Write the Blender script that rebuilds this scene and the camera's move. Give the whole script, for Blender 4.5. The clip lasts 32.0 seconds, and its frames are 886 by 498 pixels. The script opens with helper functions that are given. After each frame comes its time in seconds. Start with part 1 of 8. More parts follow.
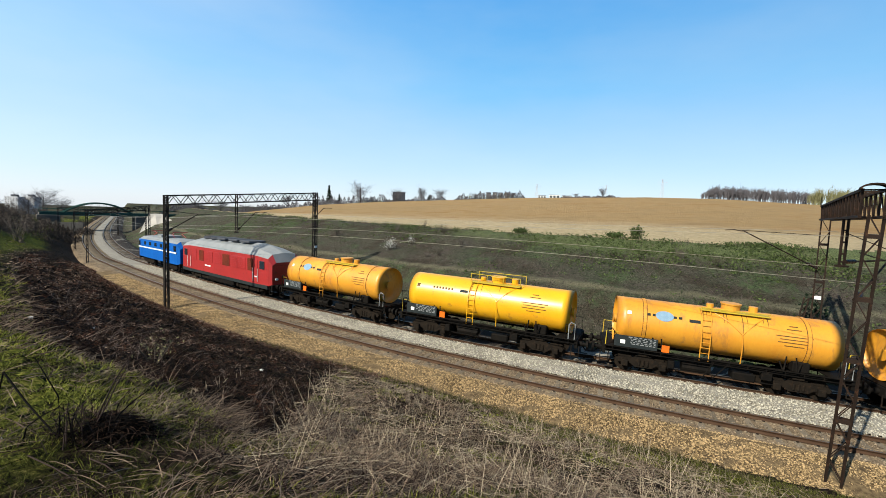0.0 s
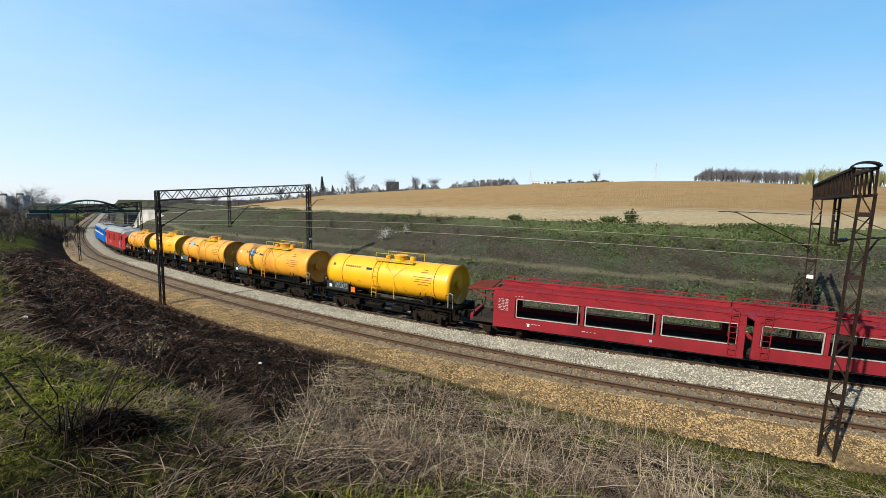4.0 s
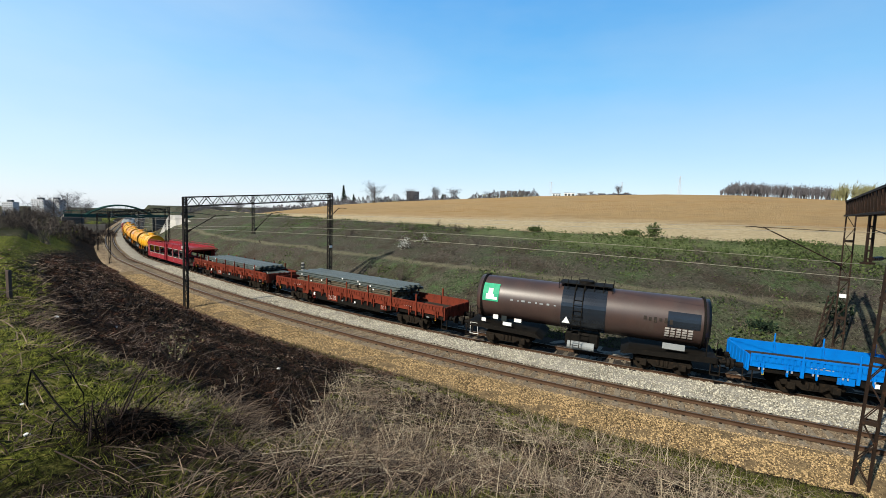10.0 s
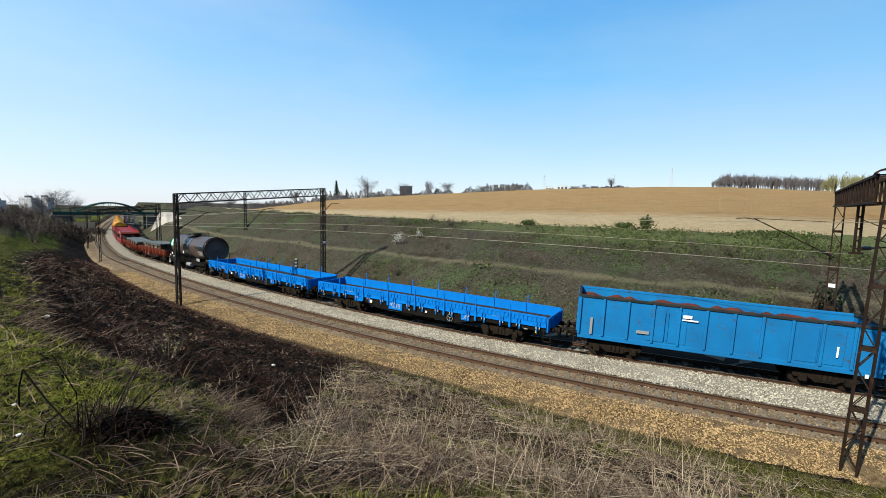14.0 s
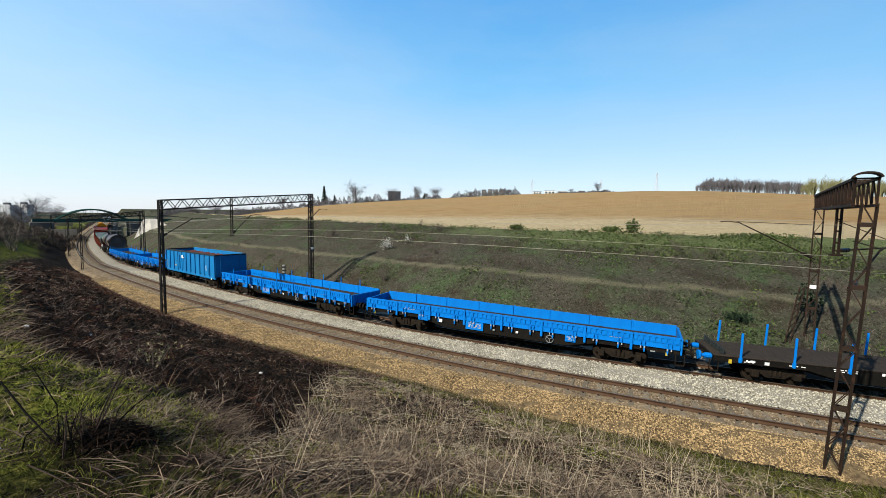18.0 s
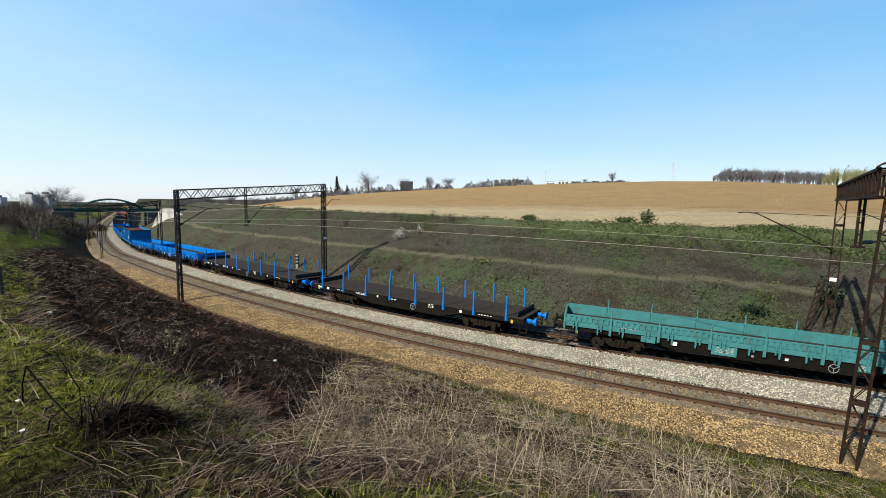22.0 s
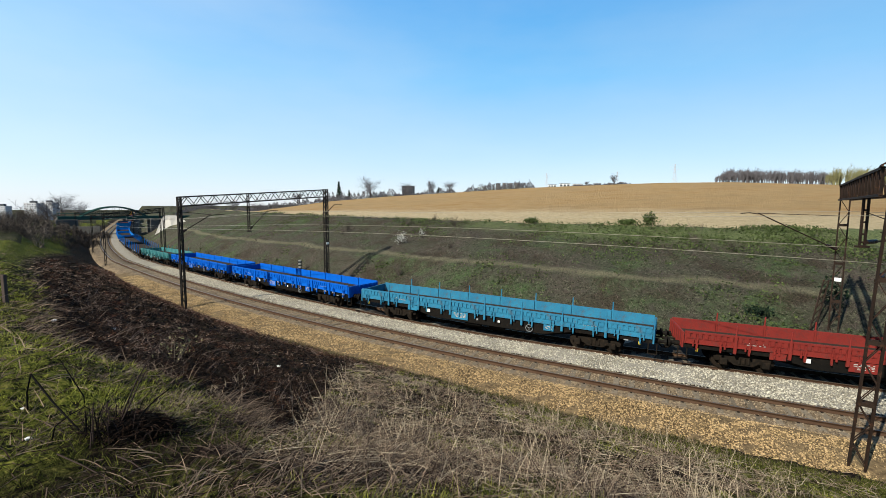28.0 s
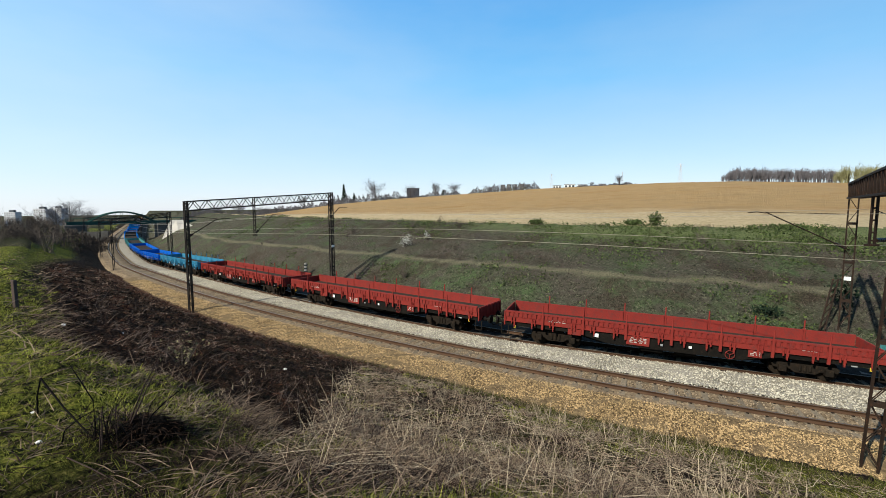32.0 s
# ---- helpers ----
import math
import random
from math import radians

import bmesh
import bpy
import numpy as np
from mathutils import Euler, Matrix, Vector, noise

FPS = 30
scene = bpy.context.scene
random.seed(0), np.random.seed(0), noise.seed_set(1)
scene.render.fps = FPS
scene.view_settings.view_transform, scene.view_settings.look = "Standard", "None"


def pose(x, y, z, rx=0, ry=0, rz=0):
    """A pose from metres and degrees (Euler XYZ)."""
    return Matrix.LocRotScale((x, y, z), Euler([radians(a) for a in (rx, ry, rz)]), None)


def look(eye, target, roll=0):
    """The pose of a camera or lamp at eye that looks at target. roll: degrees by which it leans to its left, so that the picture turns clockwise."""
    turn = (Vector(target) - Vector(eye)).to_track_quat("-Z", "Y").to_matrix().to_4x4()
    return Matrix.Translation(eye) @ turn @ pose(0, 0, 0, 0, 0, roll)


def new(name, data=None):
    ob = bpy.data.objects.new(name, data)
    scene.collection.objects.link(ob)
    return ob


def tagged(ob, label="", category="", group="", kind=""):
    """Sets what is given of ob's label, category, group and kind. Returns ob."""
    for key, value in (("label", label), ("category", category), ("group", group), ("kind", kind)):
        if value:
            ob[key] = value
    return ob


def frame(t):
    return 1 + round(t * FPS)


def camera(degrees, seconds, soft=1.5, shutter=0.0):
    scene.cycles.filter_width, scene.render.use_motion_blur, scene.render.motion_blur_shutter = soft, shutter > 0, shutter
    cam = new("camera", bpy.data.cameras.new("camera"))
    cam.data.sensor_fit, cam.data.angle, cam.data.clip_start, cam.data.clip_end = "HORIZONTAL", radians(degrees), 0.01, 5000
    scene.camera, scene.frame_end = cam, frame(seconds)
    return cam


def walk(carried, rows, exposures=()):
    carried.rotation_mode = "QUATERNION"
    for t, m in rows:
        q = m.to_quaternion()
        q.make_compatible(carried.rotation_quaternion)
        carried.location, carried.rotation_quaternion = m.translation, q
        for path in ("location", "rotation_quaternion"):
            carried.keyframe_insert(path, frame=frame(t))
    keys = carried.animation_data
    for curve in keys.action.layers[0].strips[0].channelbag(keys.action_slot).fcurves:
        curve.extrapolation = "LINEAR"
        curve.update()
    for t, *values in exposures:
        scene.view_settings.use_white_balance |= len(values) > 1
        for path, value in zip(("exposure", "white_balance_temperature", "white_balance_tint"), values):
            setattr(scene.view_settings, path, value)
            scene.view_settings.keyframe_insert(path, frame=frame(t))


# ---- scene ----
# ---- camera ----
EYE = (0.0, 0.0, 7.507)
TURNS = [
    (0, 85.396, -2.332, -0.735),
    (0.5, 85.702, -2.322, -0.504),
    (1, 85.575, -2.290, -0.272),
    (1.5, 85.626, -2.479, -0.276),
    (2, 85.744, -2.085, -0.288),
    (2.5, 84.965, -0.895, -0.016),
    (3, 84.605, -1.299, -0.563),
    (3.5, 84.026, -1.002, -0.886),
    (5.5, 83.960, -1.832, -3.203),
    (6, 84.294, -1.863, -0.621),
    (6.5, 85.180, -1.825, 0.395),
    (7, 84.786, -1.962, 0.150),
    (7.5, 84.969, -1.650, 0.915),
    (8, 85.296, -1.601, 1.171),
    (8.5, 85.447, -1.585, 1.204),
    (9, 85.460, -1.344, 1.135),
    (9.5, 85.321, -1.624, 1.310),
    (10, 85.216, -1.848, 1.052),
    (10.5, 85.190, -1.812, 1.351),
    (11, 85.504, -1.720, 1.661),
    (11.5, 85.310, -1.597, 1.615),
    (12, 85.388, -1.529, 1.847),
    (12.5, 84.751, -1.422, 1.635),
    (13, 84.277, -1.155, 1.284),
    (13.5, 84.395, -1.390, 0.428),
    (15.5, 84.611, -1.225, 0.026),
    (16, 84.445, -1.128, -0.233),
    (16.5, 84.142, -1.459, -1.438),
    (17, 84.071, -2.003, -2.715),
    (17.5, 84.671, -1.513, -2.815),
    (18, 85.189, -1.009, -1.270),
    (18.5, 84.910, -1.035, -1.454),
    (19, 84.101, -1.108, -1.682),
    (19.5, 83.695, -1.154, -1.026),
    (20, 83.927, -1.256, -0.909),
    (20.5, 83.935, -1.411, -0.352),
    (21, 83.898, -1.273, 0.094),
    (21.5, 83.863, -1.212, 0.157),
    (22, 83.911, -1.099, 0.298),
    (22.5, 83.896, -1.107, 0.206),
    (23, 83.752, -1.036, 0.227),
    (23.5, 83.606, -1.076, 0.167),
    (24, 83.803, -0.734, 0.512),
    (24.5, 83.889, -0.680, 0.512),
    (25, 83.792, -0.664, 0.663),
    (25.5, 84.073, -0.774, 0.671),
    (27.5, 84.265, -0.558, 0.565),
    (28, 84.419, -0.479, 0.541),
    (28.5, 83.731, -0.359, -0.492),
    (29, 83.848, -0.210, -0.576),
    (29.5, 83.783, -0.494, -0.173),
    (30, 83.786, -0.509, 0.299),
    (30.5, 83.861, -0.473, 0.488),
    (31, 84.344, -0.292, 0.869),
    (31.5, 84.491, -0.190, 1.313),
    (32, 84.675, 0.061, 1.153),
]
cam = camera(90.0, 32.0, soft=0.75)
walk(cam, [(t, pose(*EYE, rx, ry, rz)) for t, rx, ry, rz in TURNS], exposures=[(0.0, 0.87, 6500.0, 8.0), (32.0, 0.87, 6500.0, 8.0)])

# ---- world and sun ----
SUN_AZ, SUN_EL = math.radians(222.0), math.radians(38.0)   # direction from which it shines, counted from +x
world = bpy.data.worlds.new("world")
scene.world = world
world.use_nodes = True
wn = world.node_tree
sky = wn.nodes.new("ShaderNodeTexSky")
sky.sky_type, sky.sun_disc = "NISHITA", False
sky.sun_elevation, sky.sun_rotation = SUN_EL, math.radians(90) - SUN_AZ
sky.air_density, sky.dust_density, sky.ozone_density = 1.0, 0.2, 2.0
coord = wn.nodes.new("ShaderNodeTexCoord")
split = wn.nodes.new("ShaderNodeSeparateXYZ")
wn.links.new(coord.outputs["Generated"], split.inputs[0])
grade = wn.nodes.new("ShaderNodeValToRGB")
stops = ((0.0, (0.58, 0.66, 0.84)), (0.10, (0.42, 0.64, 0.92)), (0.26, (0.15, 0.55, 0.97)), (0.42, (0.06, 0.41, 0.92)), (0.62, (0.045, 0.16, 0.36)), (1.0, (0.018, 0.07, 0.17)))
while len(grade.color_ramp.elements) < len(stops):
    grade.color_ramp.elements.new(0.5)
for el, (at, col) in zip(grade.color_ramp.elements, stops):
    el.position, el.color = at, (*col, 1)
wn.links.new(split.outputs[2], grade.inputs[0])
lift = wn.nodes.new("ShaderNodeVectorMath")
lift.operation, lift.inputs[1].default_value = "MULTIPLY", (5.0, 5.0, 5.0)
wn.links.new(grade.outputs[0], lift.inputs[0])
tone = wn.nodes.new("ShaderNodeMix")
tone.data_type, tone.inputs[0].default_value = "RGBA", 0.75
wn.links.new(sky.outputs[0], tone.inputs[6])
wisp = wn.nodes.new("ShaderNodeTexNoise")          # thin high cloud
wisp.inputs["Scale"].default_value, wisp.inputs["Detail"].default_value, wisp.inputs["Roughness"].default_value = 1.6, 5, 0.55
wmap = wn.nodes.new("ShaderNodeMapping")
wmap.inputs["Scale"].default_value = (1.0, 1.0, 3.2)
wn.links.new(coord.outputs["Generated"], wmap.inputs[0])
wn.links.new(wmap.outputs[0], wisp.inputs[0])
haze = wn.nodes.new("ShaderNodeMapRange")
haze.inputs[1].default_value, haze.inputs[2].default_value, haze.inputs[3].default_value, haze.inputs[4].default_value = 0.42, 0.75, 0.0, 0.26
wn.links.new(wisp.outputs[0], haze.inputs[0])
veil = wn.nodes.new("ShaderNodeMix")
veil.data_type, veil.inputs[7].default_value = "RGBA", (3.3, 3.9, 4.5, 1)
sunside = wn.nodes.new("ShaderNodeMapRange")
sunside.inputs[1].default_value, sunside.inputs[2].default_value, sunside.inputs[3].default_value, sunside.inputs[4].default_value = -0.75, 0.05, 0.42, 0.0
wn.links.new(split.outputs[0], sunside.inputs[0])
pale = wn.nodes.new("ShaderNodeMath")
pale.operation = "ADD"
wn.links.new(haze.outputs[0], pale.inputs[0])
wn.links.new(sunside.outputs[0], pale.inputs[1])
wn.links.new(pale.outputs[0], veil.inputs[0])
wn.links.new(lift.outputs[0], veil.inputs[6])
away = wn.nodes.new("ShaderNodeMath")              # paler on the sun's side
away.operation, away.inputs[1].default_value, away.inputs[2].default_value = "MULTIPLY_ADD", -0.19, 1.0
wn.links.new(split.outputs[0], away.inputs[0])
side_tone = wn.nodes.new("ShaderNodeVectorMath")
side_tone.operation = "SCALE"
wn.links.new(veil.outputs[2], side_tone.inputs[0])
wn.links.new(away.outputs[0], side_tone.inputs[3])
wn.links.new(side_tone.outputs[0], tone.inputs[7])
wn.links.new(tone.outputs[2], wn.nodes["Background"].inputs[0])
wn.nodes["Background"].inputs[1].default_value = 0.114
sun = new("sun", bpy.data.lights.new("sun", "SUN"))
sun.data.energy, sun.data.angle, sun.data.color = 5.0, radians(0.6), (1.0, 0.92, 0.78)
sx, sy, sz = math.cos(SUN_EL) * math.cos(SUN_AZ), math.cos(SUN_EL) * math.sin(SUN_AZ), math.sin(SUN_EL)
sun.matrix_world = look((sx * 300, sy * 300, sz * 300), (0, 0, 0))

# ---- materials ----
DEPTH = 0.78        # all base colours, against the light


def mat(name, base, second=None, rough=0.7, metal=0.0, scale=3.0, fine=40.0, bump=0.15, mix=0.6, dirt=None, dirt_amount=0.5, coord="Object", stretch=(1, 1, 1), spread=0.0):
    """Two-scale noise between two colours, dirt in patches, fine bump; spread varies from piece to piece."""
    m = bpy.data.materials.new(name)
    m.use_nodes = True
    n, l = m.node_tree.nodes, m.node_tree.links
    b = n["Principled BSDF"]
    b.inputs["Roughness"].default_value, b.inputs["Metallic"].default_value = rough, metal
    b.inputs["Specular IOR Level"].default_value = 0.5 if rough < 0.5 else 0.06
    tc = n.new("ShaderNodeTexCoord")
    mp = n.new("ShaderNodeMapping")
    mp.inputs["Scale"].default_value = stretch
    l.new(tc.outputs[coord], mp.inputs[0])
    big, small = n.new("ShaderNodeTexNoise"), n.new("ShaderNodeTexNoise")
    big.inputs["Scale"].default_value, small.inputs["Scale"].default_value = scale, fine
    big.inputs["Detail"].default_value, small.inputs["Detail"].default_value = 5, 4
    l.new(mp.outputs[0], big.inputs[0]), l.new(mp.outputs[0], small.inputs[0])
    second = second or tuple(c * 0.7 for c in base)
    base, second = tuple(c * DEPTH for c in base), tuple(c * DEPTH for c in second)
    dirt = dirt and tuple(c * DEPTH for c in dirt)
    r1 = n.new("ShaderNodeValToRGB")
    r1.color_ramp.elements[0].position, r1.color_ramp.elements[1].position = 0.35, 0.65
    r1.color_ramp.elements[0].color, r1.color_ramp.elements[1].color = (*base, 1), (*second, 1)
    avg = n.new("ShaderNodeMix")
    avg.inputs[0].default_value = 1 - mix
    l.new(big.outputs[0], avg.inputs[2]), l.new(small.outputs[0], avg.inputs[3])
    l.new(avg.outputs[0], r1.inputs[0])
    out = r1.outputs[0]
    if dirt:
        d, r2, mx = n.new("ShaderNodeTexNoise"), n.new("ShaderNodeValToRGB"), n.new("ShaderNodeMix")
        d.inputs["Scale"].default_value, d.inputs["Detail"].default_value, d.inputs["Roughness"].default_value = scale * 2.7, 8, 0.7
        l.new(mp.outputs[0], d.inputs[0])
        r2.color_ramp.elements[0].position, r2.color_ramp.elements[1].position = 0.62 - 0.22 * dirt_amount, 0.72
        l.new(d.outputs[0], r2.inputs[0])
        mx.data_type = "RGBA"
        l.new(r2.outputs[0], mx.inputs[0]), l.new(out, mx.inputs[6])
        mx.inputs[7].default_value = (*dirt, 1)
        out = mx.outputs[2]
    if spread:
        oi, hs, mr = n.new("ShaderNodeObjectInfo"), n.new("ShaderNodeHueSaturation"), n.new("ShaderNodeMapRange")
        mr.inputs[3].default_value, mr.inputs[4].default_value = 1 - spread, 1 + spread
        l.new(oi.outputs["Random"], mr.inputs[0]), l.new(mr.outputs[0], hs.inputs["Value"]), l.new(out, hs.inputs["Color"])
        out = hs.outputs[0]
    l.new(out, b.inputs["Base Color"])
    if bump:
        bp = n.new("ShaderNodeBump")
        bp.inputs["Strength"].default_value, bp.inputs["Distance"].default_value = bump, 0.03
        l.new(small.outputs[0], bp.inputs["Height"]), l.new(bp.outputs[0], b.inputs["Normal"])
    return m


def leafy(name, base, second, rough=0.8, low=0.0, high=1.0, thin=0.0):
    """Colour that varies from island to island, for grass, leaves and twigs."""
    m = bpy.data.materials.new(name)
    m.use_nodes = True
    n, l = m.node_tree.nodes, m.node_tree.links
    b = n["Principled BSDF"]
    b.inputs["Roughness"].default_value, b.inputs["Specular IOR Level"].default_value = rough, 0.04
    g, r, tc, tn, ad = n.new("ShaderNodeNewGeometry"), n.new("ShaderNodeValToRGB"), n.new("ShaderNodeTexCoord"), n.new("ShaderNodeTexNoise"), n.new("ShaderNodeMath")
    tn.inputs["Scale"].default_value = 0.6
    l.new(tc.outputs["Object"], tn.inputs[0])
    ad.operation = "MULTIPLY_ADD"
    ad.inputs[1].default_value = 0.6
    l.new(g.outputs["Random Per Island"], ad.inputs[0])
    sc = n.new("ShaderNodeMath")
    sc.operation, sc.inputs[1].default_value = "MULTIPLY", 0.45
    l.new(tn.outputs[0], sc.inputs[0]), l.new(sc.outputs[0], ad.inputs[2])
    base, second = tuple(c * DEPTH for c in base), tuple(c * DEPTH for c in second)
    r.color_ramp.elements[0].position, r.color_ramp.elements[1].position = low, high
    r.color_ramp.elements[0].color, r.color_ramp.elements[1].color = (*base, 1), (*second, 1)
    l.new(ad.outputs[0], r.inputs[0]), l.new(r.outputs[0], b.inputs["Base Color"])
    if thin:
        tr, mx = n.new("ShaderNodeBsdfTranslucent"), n.new("ShaderNodeMixShader")
        mx.inputs[0].default_value = thin
        l.new(r.outputs[0], tr.inputs[0]), l.new(b.outputs[0], mx.inputs[1]), l.new(tr.outputs[0], mx.inputs[2])
        l.new(mx.outputs[0], n["Material Output"].inputs[0])
    return m


def ground_material():
    """Dry grass, burnt soil, green grass, stubble field and bank, by masks stored on the sheet and broken up by noise."""
    m = bpy.data.materials.new("ground")
    m.use_nodes = True
    n, l = m.node_tree.nodes, m.node_tree.links
    b = n["Principled BSDF"]
    b.inputs["Roughness"].default_value, b.inputs["Specular IOR Level"].default_value = 0.95, 0.03
    tc = n.new("ShaderNodeTexCoord")
    def noise_tex(scale, detail=6, rough=0.6, stretch=None):
        t = n.new("ShaderNodeTexNoise")
        t.inputs["Scale"].default_value, t.inputs["Detail"].default_value, t.inputs["Roughness"].default_value = scale, detail, rough
        if stretch:
            mp = n.new("ShaderNodeMapping")
            mp.inputs["Scale"].default_value = stretch
            l.new(tc.outputs["Object"], mp.inputs[0]), l.new(mp.outputs[0], t.inputs[0])
        else:
            l.new(tc.outputs["Object"], t.inputs[0])
        return t.outputs[0]
    def ramp(fac, *stops):
        r = n.new("ShaderNodeValToRGB")
        e = r.color_ramp.elements
        while len(e) < len(stops):
            e.new(0.5)
        for el, (p, c) in zip(e, stops):
            el.position, el.color = p, (*c, 1) if len(c) == 3 else c
        l.new(fac, r.inputs[0])
        return r.outputs[0]
    def blend(fac, a, c):
        x = n.new("ShaderNodeMix")
        x.data_type = "RGBA"
        l.new(fac, x.inputs[0]), l.new(a, x.inputs[6]), l.new(c, x.inputs[7])
        return x.outputs[2]
    def mask(name, wobble, lo=0.4, hi=0.6, amount=0.5):
        at = n.new("ShaderNodeAttribute")
        at.attribute_name = name
        f = n.new("ShaderNodeMath")
        f.operation, f.inputs[1].default_value = "MULTIPLY_ADD", amount
        l.new(wobble, f.inputs[0]), l.new(at.outputs["Fac"], f.inputs[2])
        mr = n.new("ShaderNodeMapRange")
        mr.inputs[1].default_value, mr.inputs[2].default_value = lo + amount / 2, hi + amount / 2
        l.new(f.outputs[0], mr.inputs[0])
        return mr.outputs[0]
    w1, w2, w3 = noise_tex(0.35), noise_tex(1.7), noise_tex(9.0, 8, 0.7)
    # darkest stops of dry and green: shade between blades, put into the colour
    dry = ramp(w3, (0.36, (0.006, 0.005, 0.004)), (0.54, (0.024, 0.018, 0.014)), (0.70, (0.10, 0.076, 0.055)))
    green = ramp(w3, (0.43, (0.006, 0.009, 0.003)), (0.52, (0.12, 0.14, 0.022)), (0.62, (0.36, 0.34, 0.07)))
    burnt = ramp(noise_tex(3.2, 10, 0.85), (0.44, (0.0025, 0.002, 0.002)), (0.52, (0.010, 0.007, 0.006)), (0.60, (0.095, 0.060, 0.042)))
    burnt = blend(ramp(w2, (0.5, (0, 0, 0)), (0.7, (0.5, 0.5, 0.5))), burnt, ramp(w3, (0.35, (0.02, 0.024, 0.01)), (0.65, (0.075, 0.07, 0.032))))
    bank = ramp(noise_tex(0.16, 8, 0.7), (0.40, (0.082, 0.066, 0.058)), (0.50, (0.066, 0.067, 0.050)), (0.60, (0.066, 0.102, 0.044)))
    bank = blend(ramp(noise_tex(0.5, 8, 0.7), (0.45, (0, 0, 0)), (0.62, (0.75, 0.75, 0.75))), bank, ramp(w1, (0.4, (0.092, 0.076, 0.064)), (0.6, (0.048, 0.052, 0.034))))
    bank = blend(ramp(noise_tex(2.6, 10, 0.85), (0.44, (0, 0, 0)), (0.58, (0.9, 0.9, 0.9))), bank, ramp(noise_tex(5.0, 9, 0.85), (0.45, (0.006, 0.007, 0.004)), (0.52, (0.058, 0.060, 0.040)), (0.60, (0.20, 0.195, 0.13))))
    bank = blend(ramp(noise_tex(0.23, 9, 0.75), (0.52, (0, 0, 0)), (0.60, (0.75, 0.75, 0.75))), bank, ramp(w3, (0.4, (0.010, 0.008, 0.006)), (0.62, (0.088, 0.068, 0.050))))
    field = ramp(noise_tex(0.05, 9, 0.8, (1, 2.5, 1)), (0.38, (0.265, 0.182, 0.094)), (0.5, (0.325, 0.224, 0.112)), (0.62, (0.280, 0.170, 0.075)))
    field = blend(ramp(noise_tex(1.2, 9, 0.85), (0.42, (0, 0, 0)), (0.8, (0.576, 0.576, 0.576))), field, ramp(w1, (0.4, (0.210, 0.132, 0.058)), (0.6, (0.385, 0.280, 0.145))))
    pale = ramp(w2, (0.35, (0.345, 0.275, 0.165)), (0.65, (0.480, 0.395, 0.250)))
    far_c = ramp(noise_tex(0.02, 5), (0.4, (0.0324, 0.036, 0.018)), (0.6, (0.0576, 0.0504, 0.0324)))
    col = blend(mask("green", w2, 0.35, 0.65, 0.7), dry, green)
    # near-black noise blotches paint the shade between tufts into the ground
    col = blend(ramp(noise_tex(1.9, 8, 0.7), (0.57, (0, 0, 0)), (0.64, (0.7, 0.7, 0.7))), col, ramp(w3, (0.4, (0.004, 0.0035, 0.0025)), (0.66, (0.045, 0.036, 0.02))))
    col = blend(mask("burnt", w2, 0.4, 0.55, 0.6), col, burnt)
    col = blend(mask("bank", w2, 0.45, 0.55, 0.2), col, bank)
    col = blend(mask("turf", w2, 0.35, 0.75, 0.7), col, ramp(w3, (0.36, (0.034, 0.045, 0.020)), (0.5, (0.110, 0.138, 0.060)), (0.66, (0.23, 0.25, 0.12))))
    col = blend(mask("ledge", w2, 0.18, 0.75, 0.45), col, ramp(w3, (0.38, (0.075, 0.072, 0.045)), (0.62, (0.21, 0.195, 0.13))))
    fc = blend(mask("pale", w1, 0.3, 0.7, 0.5), field, pale)
    col = blend(mask("field", w2, 0.47, 0.53, 0.12), col, fc)
    col = blend(mask("distant", w2, 0.47, 0.53, 0.1), col, far_c)
    hs = n.new("ShaderNodeHueSaturation")
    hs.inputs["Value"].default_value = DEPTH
    l.new(col, hs.inputs["Color"]), l.new(hs.outputs[0], b.inputs["Base Color"])
    bp = n.new("ShaderNodeBump")
    bp.inputs["Strength"].default_value, bp.inputs["Distance"].default_value = 1.0, 0.22
    l.new(w3, bp.inputs["Height"]), l.new(bp.outputs[0], b.inputs["Normal"])
    return m


BLUE = mat("wagon_blue", (0.002, 0.165, 0.57), (0.002, 0.125, 0.46), 0.55, 0, 1.2, 30, 0.05, 0.7, (0.0258, 0.086, 0.189), 0.15)
DEEP_BLUE = mat("wagon_deep_blue", (0.002, 0.105, 0.52), (0.002, 0.08, 0.42), 0.55, 0, 1.2, 30, 0.05, 0.7, (0.0258, 0.0516, 0.12), 0.15)
AZURE = mat("gondola_blue", (0.0086, 0.163, 0.413), (0.0103, 0.12, 0.31), 0.5, 0, 0.9, 25, 0.06, 0.7, (0.0602, 0.0516, 0.043), 0.15)
TEAL = mat("wagon_teal", (0.052, 0.205, 0.215), (0.038, 0.145, 0.155), 0.65, 0, 1.0, 22, 0.08, 0.65, (0.0774, 0.0774, 0.0645), 0.4)
TEAL_BLUE = mat("wagon_teal_blue", (0.030, 0.190, 0.315), (0.022, 0.125, 0.225), 0.65, 0, 1.0, 22, 0.08, 0.65, (0.086, 0.0774, 0.0688), 0.4)
RED = mat("wagon_red", (0.205, 0.027, 0.021), (0.150, 0.021, 0.018), 0.65, 0, 1.3, 22, 0.08, 0.6, (0.075, 0.034, 0.030), 0.5)
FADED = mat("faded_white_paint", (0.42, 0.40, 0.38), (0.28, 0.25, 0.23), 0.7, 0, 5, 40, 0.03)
TANK_STAIN = mat("dark_spill", (0.16, 0.085, 0.03), (0.09, 0.05, 0.022), 0.6, 0, 4, 30, 0.03)
